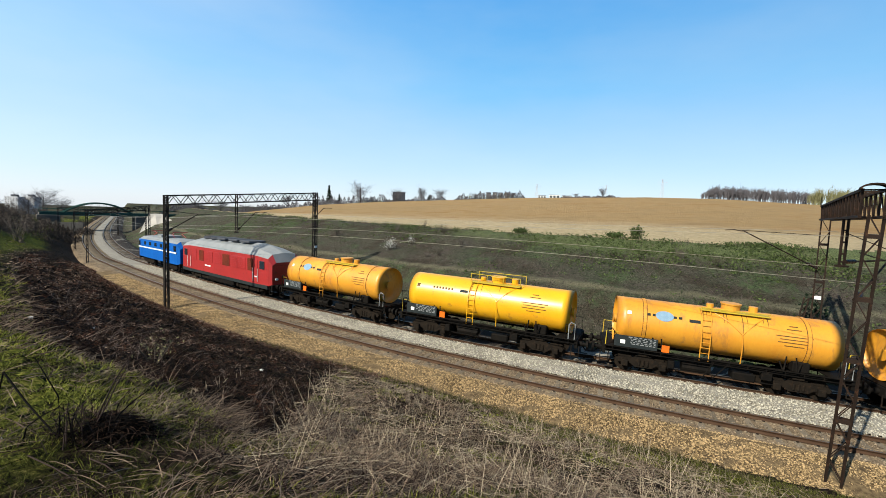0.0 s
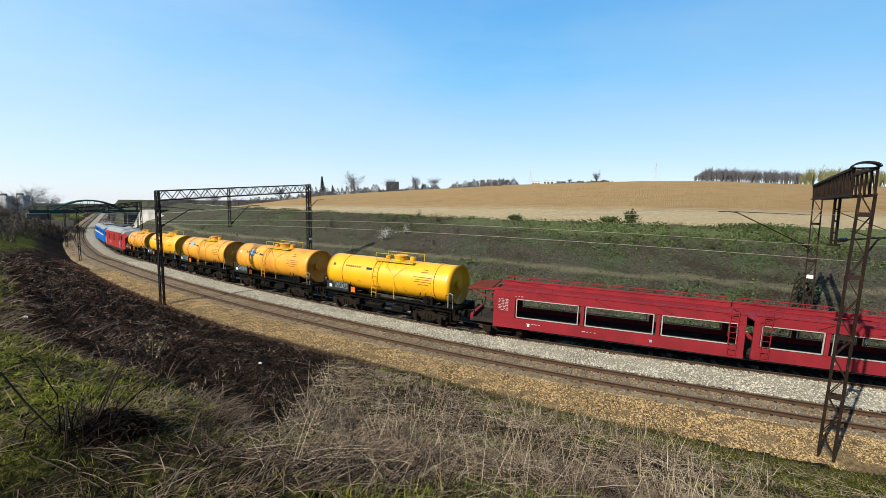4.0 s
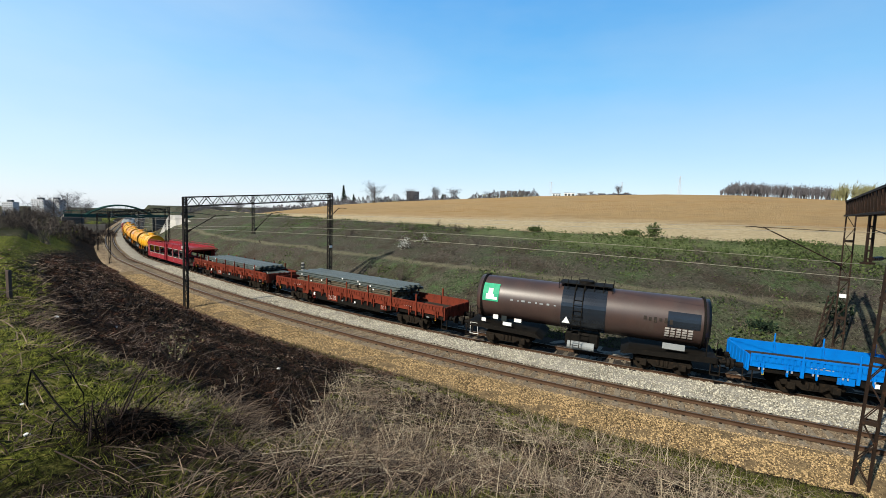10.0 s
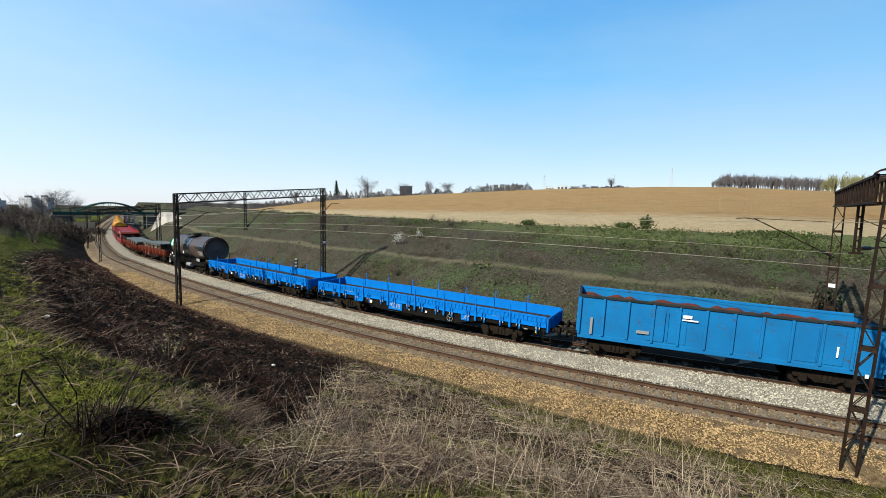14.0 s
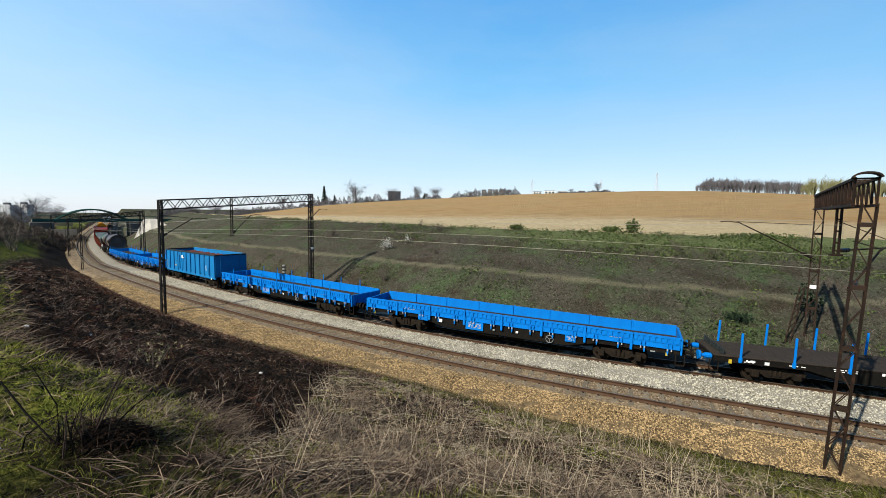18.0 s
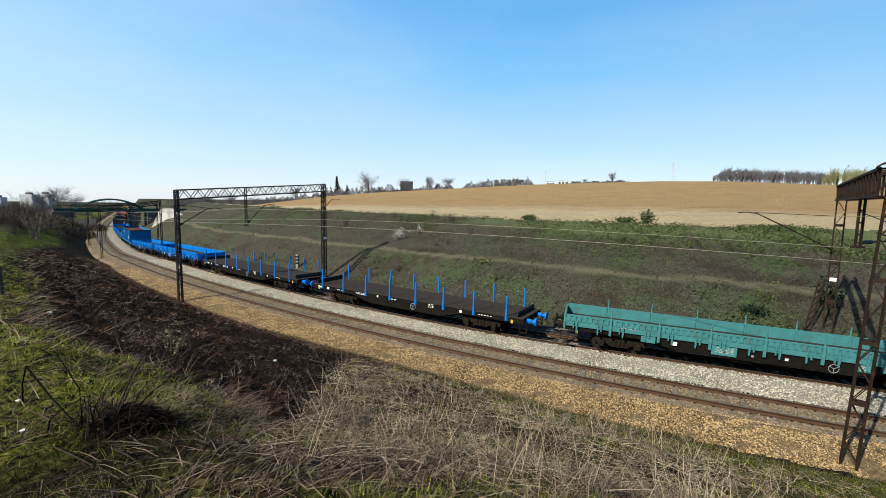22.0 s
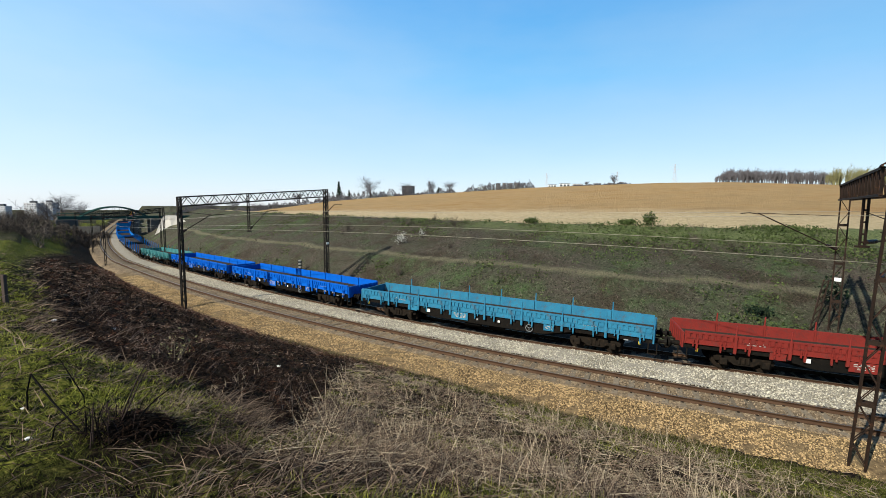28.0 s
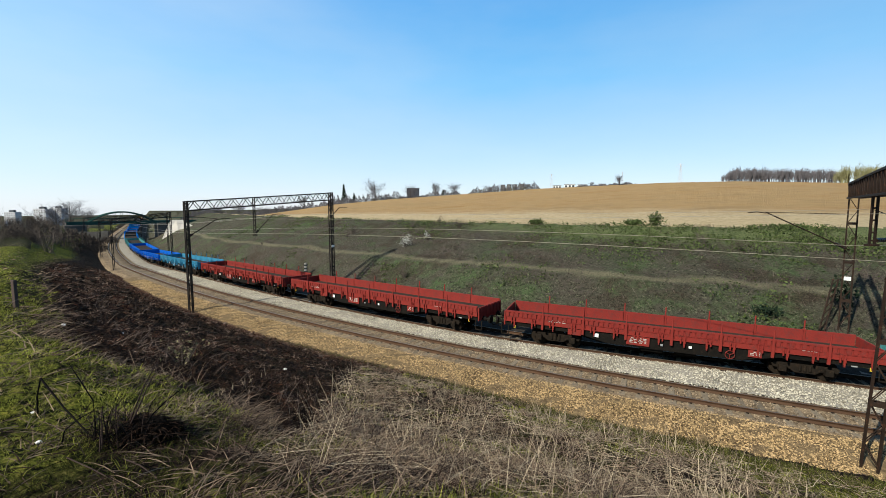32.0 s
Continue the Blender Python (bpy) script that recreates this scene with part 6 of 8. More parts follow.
def blue_loco(L, label):
    root = empty("electric_locomotive", label, "locomotive")
    hl = L / 2 - 0.6
    prof = [(-hl, 1.2, 1.1, 2.7, 2.9), (-hl + 0.4, 1.42, 1.05, 3.3, 3.6), (-hl + 1.2, 1.48, 1.05, 3.35, 3.8), (hl - 1.2, 1.48, 1.05, 3.35, 3.8), (hl - 0.4, 1.42, 1.05, 3.3, 3.6), (hl, 1.2, 1.1, 2.7, 2.9)]
    body = part("body", loco_body(B(), hl, 1.48, prof), LOCO_BLUE, root)
    split_roof(body, 3.2, LIGHT_GREY)
    for j in (-1, 1):
        part("stripe", box(B(), -hl + 0.4, hl - 0.4, j * 1.485 - 0.012, j * 1.485 + 0.012, 2.25, 2.4), WHITE, root, "pale stripe")
        for x in (-5, -2.5, 0, 2.5, 5):
            part("side_window", box(B(), x - 0.5, x + 0.5, j * 1.49 - 0.015, j * 1.49 + 0.015, 2.65, 3.1, 0.01), GLASS, root)
        for i in (-1, 1):
            part("cab_window", box(B(), i * (hl - 1.0) - 0.36, i * (hl - 1.0) + 0.36, j * 1.485 - 0.02, j * 1.485 + 0.02, 2.5, 3.1, 0.01), GLASS, root)
    for i in (-1, 1):
        m = Matrix.Translation((i * (hl - 0.17), 0, 2.98)) @ Matrix.Rotation(i * -0.56, 4, "Y")
        part("windscreen", box(box(B(), -0.03, 0.03, -1.05, -0.08, -0.28, 0.28, 0.02), -0.03, 0.03, 0.08, 1.05, -0.28, 0.28, 0.02), GLASS, root).matrix_local = m
        part("buffer_beam", box(B(), i * hl - 0.12, i * hl + 0.12, -1.3, 1.3, 0.7, 1.15, 0.03), BLACK, root)
        bg = new("bogie")
        bg.parent = root
        bg.location = (i * (hl - 4.0), 0, 0)
        for j in (-1, 1):
            part("side_frame", prism(B(), [(-2.6, 0.55), (-2.5, 0.9), (2.5, 0.9), (2.6, 0.55), (1.9, 0.35), (-1.9, 0.35)], j * 1.05 - 0.07, j * 1.05 + 0.07), BOGIE, bg)
            for x in (-1.75, 0, 1.75):
                part("wheel", rod(B(), (x, j * 0.68, 0.6), (x, j * 0.82, 0.6), 0.6, 20), BOGIE, bg)
        pg = B()
        for y in (-0.6, 0.6):
            bar(pg, (i * 4.6, y, 3.85), (i * 3.4, y * 0.8, 4.25), 0.05), bar(pg, (i * 3.4, y * 0.8, 4.25), (i * 4.6, y, 4.45), 0.04)
        bar(pg, (i * 4.6, -0.8, 4.47), (i * 4.6, 0.8, 4.47), 0.07)
        part("pantograph", pg, LOCO_RED, root, "folded red pantograph")
    part("roof_gear", box(box(B(), -2.6, -0.8, -0.7, 0.7, 3.7, 4.05, 0.05), 0.6, 2.4, -0.7, 0.7, 3.7, 4.05, 0.05), LIGHT_GREY, root)
    ends(root, L, BLACK)
    return root


def steel_load(L, layout, label, material):
    """Bundles of long rolled sections lying on a wagon's deck: a thing that rides along."""
    root = empty("steel_section_bundle", label, "steel load", "steel loads")
    tag_rng = random.Random(len(label))
    for x0, x1, y0, n, z, layers, *own in layout:
        bm0 = None
        for q in range(5):
            xt, zt_ = tag_rng.uniform(x0 + 0.4, x1 - 0.4), z + 0.05 + 0.17 * tag_rng.randrange(layers)
            part("tag", box(B(), xt - 0.06, xt + 0.06, y0 + (n - 1) * 0.29 + 0.135, y0 + (n - 1) * 0.29 + 0.145, zt_, zt_ + 0.1), WHITE, root, "small white tag")
        for q in range(layers):
            for k in range(n):
                y = y0 + k * 0.29
                m = Matrix.Translation(((x0 + x1) / 2 + 0.12 * ((k * 7 + q * 3) % 5 - 2), y, z + q * 0.17))
                if bm0 is None:
                    hx = (x1 - x0) / 2
                    b2 = box(B(), -hx, hx, -0.13, 0.13, 0.0, 0.03)
                    box(b2, -hx, hx, -0.03, 0.03, 0.03, 0.11), box(b2, -hx, hx, -0.12, 0.12, 0.11, 0.15)
                    bm0 = part("steel_section", b2, own[0] if own else material, root)
                    bm0.matrix_local = m
                else:
                    share("steel_section", bm0, m, root)
        for xx in np.linspace(x0 + 1.0, x1 - 1.0, 4):
            part("timber_bearer", box(B(), xx - 0.08, xx + 0.08, y0 - 0.2, y0 + n * 0.29, z - 0.13, z, 0.01), DECK, root)
    return root


def couple(thing, front, rear, rides=None):
    TRAIN.append((thing, front, rear))
    if rides:
        TRAIN.append((rides, front, rear))


couple(blue_loco(18.9, "blue electric locomotive with a pale stripe and grey roof"), 74.3, 55.4)
couple(red_loco(19.5, "red diesel locomotive with a light grey roof"), 55.4, 35.9)
for k, (a, b, colr, st, lab) in enumerate((
        (35.9, 23.9, OCHRE, True, "weathered ochre-yellow tank wagon with two straps"),
        (23.9, 11.9, YELLOW, False, "clean bright yellow tank wagon on a black frame"),
        (11.9, -0.1, OCHRE, True, "weathered ochre-yellow tank wagon with two straps and an emblem"),
        (-0.1, -12.2, OCHRE, False, "ochre-yellow tank wagon with a railed walkway and blue emblem"),
        (-12.2, -24.2, YELLOW, True, "bright yellow tank wagon with a dark data board"))):
    couple(tank_wagon(colr, a - b, lab, straps=st, platform=k in (1, 3, 4), tl=(9.7, 9.9, 9.8, 10.0, 10.2)[k], emblem=k in (0, 2, 3)), a, b)
c1 = car_carrier(13.9, "red two-deck car carrier half, empty")
couple(c1, -24.3, -38.2)
c2 = car_carrier(11.6, "red two-deck car carrier half, empty, with a white board", -1)
couple(c2, -38.2, -49.8)
w = low_side_wagon(RUST, RUST, 18.5, "rust-red low-sided wagon loaded with grey steel sections", group="rust-red loaded wagons", heavy=True)
couple(w, -49.9, -68.6, steel_load(20, [(-5.7, 5.8, -1.0, 8, 1.42, 3), (-6.9, 5.6, -1.0, 8, 1.93, 2), (-8.2, -5.9, -1.0, 6, 1.42, 2), (5.9, 7.9, -1.0, 6, 1.42, 3)], "grey-blue rolled steel sections stacked on the wagon", SLATE))
w = low_side_wagon(RUST, RUST, 18.5, "rust-red low-sided wagon with two stacks of steel sections", group="rust-red loaded wagons", heavy=True)
couple(w, -68.6, -87.3, steel_load(20, [(-4.5, 6.0, -1.0, 8, 1.42, 2, SLATE), (-4.4, 5.9, -1.0, 8, 1.80, 2), (-4.8, 6.1, -1.0, 8, 2.18, 2, SLATE)], "grey-brown rolled steel sections stacked on the wagon", SLATE_BROWN))
couple(dark_tank_wagon(13.9, "dark brown frameless tank wagon with a shiny middle band"), -87.3, -101.2)
for a, b, colr, lab in ((-101.2, -119.7, BLUE, "bright blue low-sided wagon, empty, with thin stanchions"), (-119.7, -138.3, BLUE, "bright blue low-sided wagon, empty, with a white emblem bar")):
    couple(low_side_wagon(colr, colr, a - b, lab, group="blue low-sided wagons"), a, b)
couple(gondola(14.3, "azure blue high-sided gondola with a rust-red load"), -138.3, -152.6)
for a, b, colr, lab, su in ((-152.6, -170.9, BLUE, "bright blue low-sided wagon, empty, next to the gondola", True), (-170.9, -190.5, BLUE, "bright blue low-sided wagon, empty, next to the stake wagons", False)):
    couple(low_side_wagon(colr, colr, a - b, lab, group="blue low-sided wagons", stakes_up=su), a, b)
couple(flat_stake_wagon(19.4, "black flat wagon with bright blue stakes, empty"), -190.5, -210.1)
couple(flat_stake_wagon(18.1, "black flat wagon with bright blue stakes and a blue end flap"), -210.1, -229.0)
couple(low_side_wagon(TEAL, TEAL, 19.7, "faded teal-green low-sided wagon, empty and worn", group="teal low-sided wagons"), -229.0, -249.2)
for a, b, lab in ((-249.2, -268.3, "deep blue low-sided wagon, empty, with a white emblem"), (-268.3, -286.4, "deep blue low-sided wagon, empty")):
    couple(low_side_wagon(DEEP_BLUE, DEEP_BLUE, a - b, lab, group="deep blue low-sided wagons", stakes_up=False), a, b)
couple(low_side_wagon(TEAL_BLUE, TEAL_BLUE, 19.4, "faded teal-blue low-sided wagon, empty and worn", group="teal low-sided wagons"), -286.4, -305.6)
for a, b, lab in ((-305.6, -324.9, "brick-red low-sided wagon, empty, with thin stanchions"), (-324.9, -343.7, "brick-red low-sided wagon, empty, with white markings"), (-343.7, -362.0, "brick-red low-sided wagon, empty")):
    couple(low_side_wagon(RED, RED, a - b, lab, group="brick-red low-sided wagons"), a, b)
couple(low_side_wagon(TEAL, TEAL, 19.2, "faded teal-green low-sided wagon at the end of the train", group="teal low-sided wagons"), -362.0, -381.4)

# ---- scattered small stuff on the ground ----
def strips(name, base, direction, length, width, droop, material, label, category, seg=3, kind="stuff"):
    """Many blades: each a strip of seg quads that bends down along its way."""
    n = len(base)
    direction = direction / np.linalg.norm(direction, axis=1)[:, None]
    flat = np.cross(direction, np.random.RandomState(9).normal(size=(n, 3)))
    flat /= np.linalg.norm(flat, axis=1)[:, None] + 1e-9
    vs = []
    for k in range(seg + 1):
        t = k / seg
        c = base + direction * (length * t)[:, None] - np.array((0, 0, 1)) * (droop * length * t * t)[:, None]
        w = (width * (1 - 0.85 * t) / 2)[:, None]
        vs += [c - flat * w, c + flat * w]
    v = np.stack(vs, 1).reshape(-1, 3)
    o = np.arange(n)[:, None] * (2 * seg + 2)
    q = np.stack([np.concatenate([o + 2 * k, o + 2 * k + 1, o + 2 * k + 3, o + 2 * k + 2], 1) for k in range(seg)], 1).reshape(-1, 4)
    ob = quick_mesh(name, v, q, material)
    return tagged(ob, label, category, kind=kind)


def scatter(n, r0, r1, az0, az1, seed, power=1.0):
    """Plan points in a fan before the camera."""
    rng = np.random.RandomState(seed)
    r = r0 + (r1 - r0) * rng.rand(n) ** power
    a = np.radians(rng.uniform(az0, az1, n))
    x, y = np.sin(a) * r, np.cos(a) * r
    z, s, d = land(x, y)
    return np.stack([x, y, z], 1), s, d, r, rng


def burnt_amount(s, d):
    hi = np.interp(s, RIM_S, RIM_D)
    return (s + (d - 8) * 0.65 > 21.6) & (d > 7.6) & (d < hi)


def green_amount(s, d):
    return (d > np.interp(s, RIM_S, RIM_D) + 0.6) & (s > 12.5)


def meadow():
    for tag, n, r0, r1, w0, l0, pw in (("close", 52000, 2.2, 7.5, 0.0065, 0.34, 0.8), ("middle", 52000, 7.0, 15.0, 0.012, 0.42, 0.9), ("farther", 30000, 14.0, 27.0, 0.022, 0.42, 0.9), ("left", 22000, 26.0, 80.0, 0.045, 0.42, 1.1)):
        p_, s, d, r, rng = scatter(n, r0, r1, -54, 54 if r1 < 50 else -18, 11 + n % 97, pw)
        burnt, green = burnt_amount(s, d), green_amount(s, d)
        patch = wave(p_[:, 0], p_[:, 1], 2.4, 21) + 0.6 * wave(p_[:, 0], p_[:, 1], 0.8, 22)
        ok = d > np.interp(s, [0, 12, 18, 28, 75], [7.8, 7.3, 6.9, 7.2, 7.3])
        lush = ok & (~burnt) & (green | (patch > 0.30) | ((d < 12.5) & (s < 14) & (patch > -0.3)))
        thin = wave(p_[:, 0], p_[:, 1], 1.1, 25) + 0.6 * wave(p_[:, 0], p_[:, 1], 0.45, 26)
        corner = np.clip((s - 2) / 9, 0.06, 1)
        dry = ok & (~burnt) & (~lush) & (rng.rand(n) < (0.33 + 0.55 * thin) * corner)
        m = len(p_)
        a = rng.uniform(0, 2 * np.pi, m)
        matted = 0.9 * wave(p_[:, 0], p_[:, 1], 1.6, 31)
        lie = np.stack([np.cos(a * 0.5 + matted * 3), np.sin(a * 0.5 + matted * 3), rng.uniform(0.05, 1.0, m) ** 1.3], 1)
        L_ = l0 * rng.uniform(0.5, 1.5, m)
        W_ = w0 * rng.uniform(0.6, 1.4, m)
        strips("dry_grass", p_[dry] - (0, 0, 0.01), lie[dry], L_[dry], W_[dry], rng.uniform(0.05, 0.45, m)[dry], STRAW, "matted straw-coloured dry grass on the slope", "dry grass")
        up = np.stack([np.cos(a) * 0.5, np.sin(a) * 0.5, rng.uniform(0.6, 1.2, m)], 1)
        olive = lush & (s < 13)
        low_green = ok & (~burnt) & (s < 6.5) & (rng.rand(n) < np.clip((9.5 - s) / 4, 0, 0.95))
        olive, lush = olive | low_green, lush & ~olive
        strips("olive_grass", p_[olive] - (0, 0, 0.01), up[olive], L_[olive] * 0.28, W_[olive] * 0.9, rng.uniform(0.1, 0.5, m)[olive], OLIVE_GRASS, "short dark olive grass low on the slope", "grass")
        strips("green_grass", p_[lush] - (0, 0, 0.01), up[lush], L_[lush] * 0.20, W_[lush] * 0.9, rng.uniform(0.1, 0.5, m)[lush], GRASS, "short fresh green grass in tufts", "grass")
        old = ok & (~burnt) & (rng.rand(n) < 0.40 * corner * np.where(green, 0.65, 1)) & (wave(p_[:, 0], p_[:, 1], 0.7, 35) > -0.25)
        strips("old_brown_grass", p_[old], lie[old] * (1, 1, 0.7), L_[old] * 0.8, W_[old] * 1.2, rng.uniform(0.1, 0.5, m)[old], STRAW, "old brown flattened grass", "dry grass")
        ch = ok & burnt & (rng.rand(n) < 0.45)
        strips("charred_stems", p_[ch], up[ch] * (1, 1, 0.6), L_[ch] * 0.6, W_[ch] * 1.1, rng.uniform(0.1, 0.5, m)[ch], CHAR, "charred stems on the burnt slope", "burnt stems")
    # tall dry stalks
    p_, s, d, r, rng = scatter(1300, 3.6, 16, -20, 40, 71, 0.8)
    ok = (d > 9.0) & (~burnt_amount(s, d)) & (s < 22) & (wave(p_[:, 0], p_[:, 1], 2.0, 41) > -0.15) & (s > 2) & (~(green_amount(s, d) & (rng.rand(len(s)) < 0.7)))
    m = int(ok.sum())
    a = rng.uniform(0, 6.28, m)
    strips("tall_dry_stalks", p_[ok], np.stack([np.cos(a) * 0.35, np.sin(a) * 0.35, np.full(m, 1.0)], 1), rng.uniform(0.45, 1.05, m), rng.uniform(0.006, 0.010, m) * (0.5 + r[ok] / 11), rng.uniform(0.05, 0.3, m), PALE_STALK, "tall pale dry stalks standing in the grass", "dry stalks")
    # grey stems among the burnt ground and its rim
    p_, s, d, r, rng = scatter(5200, 4.0, 34, -54, 8, 77)
    hi = np.interp(s, RIM_S, RIM_D)
    ok = burnt_amount(s, d + 0.8) & ((abs(d - hi) < 2.2) | (rng.rand(len(s)) < 0.22))
    m = int(ok.sum())
    a = rng.uniform(0, 6.28, m)
    strips("grey_stems", p_[ok], np.stack([np.cos(a), np.sin(a), rng.uniform(0.3, 1.2, m)], 1), rng.uniform(0.3, 0.9, m), rng.uniform(0.006, 0.011, m) * (0.7 + r[ok] / 14), rng.uniform(0, 0.4, m), DRYSTEM, "grey dry stems at the rim of the burnt patch", "dry stems")


PALE_STALK = leafy("pale_stalk", (0.11, 0.085, 0.062), (0.52, 0.44, 0.32))
meadow()


def lying_stalks():
    """Long pale stems lying about on the matted grass, and upright tufts of fresh grass."""
    p_, s, d, r, rng = scatter(9000, 3.0, 22, -26, 54, 171, 0.75)
    ok = (d > 8.6) & (~burnt_amount(s, d - 0.4)) & (wave(p_[:, 0], p_[:, 1], 2.6, 45) > -0.35) & (rng.rand(len(s)) < np.clip((d - 8.6) / 4, 0.1, 1) * np.clip((s - 1) / 9, 0.08, 1))
    m = int(ok.sum())
    a = rng.normal(0.1, 0.95, m) + np.pi * rng.randint(0, 2, m)
    strips("lying_stalks", p_[ok] + (0, 0, 0.06), np.stack([np.cos(a), np.sin(a), rng.uniform(-0.04, 0.16, m)], 1), rng.uniform(0.35, 0.9, m), rng.uniform(0.004, 0.008, m) * (0.45 + r[ok] / 9), rng.uniform(0.05, 0.2, m), PALE_STALK, "long pale stems lying on the matted grass", "dry stalks")
    p_, s, d, r, rng = scatter(8000, 2.4, 26, -54, 54, 173, 0.9)
    near_rim = d > np.interp(s, RIM_S, RIM_D) + 0.3
    ok = (d > 8.0) & (~burnt_amount(s, d)) & ((near_rim & (s > 11)) | (wave(p_[:, 0], p_[:, 1], 2.4, 21) > 0.25) | ((d < 10.5) & (s < 14))) & (wave(p_[:, 0], p_[:, 1], 0.9, 47) + 0.7 * wave(p_[:, 0], p_[:, 1], 0.4, 48) > -0.1)
    c, rr = p_[ok], r[ok]
    per = 30
    m = len(c) * per
    g = rng.normal(size=(m, 2)) * 0.07
    base = np.repeat(c, per, 0) + np.concatenate([g, np.full((m, 1), -0.02)], 1)
    out = np.concatenate([g * 6 + rng.normal(size=(m, 2)) * 0.2, np.ones((m, 1))], 1)
    strips("grass_tufts", base, out, rng.uniform(0.04, 0.15, m), rng.uniform(0.004, 0.008, m) * (0.6 + np.repeat(rr, per) / 9), rng.uniform(0.1, 0.5, m), GRASS, "tufts of fresh green grass standing up", "grass", seg=2)
    # clods and charred bits
    p_, s, d, r, rng = scatter(16000, 4.0, 60, -54, 10, 175, 0.9)
    ok = burnt_amount(s, d)
    c, rr = p_[ok], r[ok]
    n = len(c)
    o = np.array([[1, 0, 0], [-1, 0, 0], [0, 1, 0], [0, -1, 0], [0, 0, 1], [0, 0, -1]], float)
    f = np.array([[0, 2, 4], [2, 1, 4], [1, 3, 4], [3, 0, 4], [2, 0, 5], [1, 2, 5], [3, 1, 5], [0, 3, 5]])
    v = o[None] * rng.uniform(0.4, 1.5, (n, 6, 3)) * (rng.uniform(0.02, 0.06, n) * (0.6 + rr / 18))[:, None, None] * (1, 1, 0.7)
    ff = (f[None] + 6 * np.arange(n)[:, None, None]).reshape(-1, 3)
    tagged(quick_mesh("burnt_clods", (v + c[:, None]).reshape(-1, 3), ff, leafy("clod", (0.004, 0.0035, 0.003), (0.075, 0.05, 0.036), 0.95, 0.35, 1.0)), "clods of scorched earth on the burnt slope", "clods", kind="stuff")
    # black strips heaped up as the shade in the hollow under the bramble
    rng = np.random.RandomState(177)
    m = 2600
    q = rng.normal(size=(m, 2)) * (0.13, 0.10)
    base = np.concatenate([q + (-2.60, 3.62), np.zeros((m, 1))], 1)
    base[:, 2] = land(base[:, 0], base[:, 1])[0] + rng.uniform(0, 0.16, m) * np.exp(-(q ** 2).sum(1) * 6)
    a = rng.uniform(0, 6.28, m)
    strips("bramble_shade", base, np.stack([np.cos(a), np.sin(a), rng.uniform(-0.1, 0.25, m)], 1), rng.uniform(0.05, 0.18, m), rng.uniform(0.006, 0.014, m), rng.uniform(0.1, 0.5, m), CHAR, "black strips standing in for the shaded hollow under the bramble", "leaf litter", seg=2)


lying_stalks()


def burnt_tufts():
    """Half-burnt matted tufts on the scorched slope: pale brown, reddish and black, thicker towards its upper rim."""
    p_, s, d, r, rng = scatter(15000, 4.5, 70, -54, 8, 211, 0.85)
    hi = np.interp(s, RIM_S, RIM_D)
    t = np.clip((d - 7.6) / (hi - 7.6), 0, 1)
    blot = wave(p_[:, 0], p_[:, 1], 2.2, 213) + 0.8 * wave(p_[:, 0], p_[:, 1], 0.9, 214)
    ok = burnt_amount(s, d) & (1.5 * blot + 0.9 * t - 0.6 + 0.15 * rng.normal(size=len(s)) > 0.0)
    kind = rng.rand(len(s))
    for nm, pick, material, label in (
            ("singed_tufts", ok & (kind < 0.34), SINGED, "half-burnt pale brown tufts on the scorched slope"),
            ("scorched_tufts", ok & (kind >= 0.34) & (kind < 0.56), SCORCHED, "reddish-brown scorched tufts on the slope"),
            ("burnt_tufts", ok & (kind >= 0.56), CHAR, "black burnt tufts on the scorched slope")):
        c, rr = p_[pick], r[pick]
        per = 16
        m = len(c) * per
        wide = np.repeat(0.75 + rr / 45, per)
        g = rng.normal(size=(m, 2)) * (0.11 * wide)[:, None]
        base = np.repeat(c, per, 0) + np.concatenate([g, np.full((m, 1), 0.0)], 1)
        out = np.concatenate([rng.normal(size=(m, 2)), rng.uniform(0.1, 0.8, (m, 1))], 1)
        strips(nm, base, out, rng.uniform(0.08, 0.24, m) * wide, rng.uniform(0.006, 0.012, m) * (0.6 + np.repeat(rr, per) / 13), rng.uniform(0.1, 0.6, m), material, label, "burnt grass", seg=2)


SINGED = leafy("singed_grass", (0.030, 0.021, 0.017), (0.40, 0.30, 0.24), 0.8, 0.3, 0.95, thin=0.2)
SCORCHED = leafy("scorched_grass", (0.020, 0.010, 0.008), (0.20, 0.095, 0.06), 0.8, 0.35, 1.0, thin=0.2)
burnt_tufts()


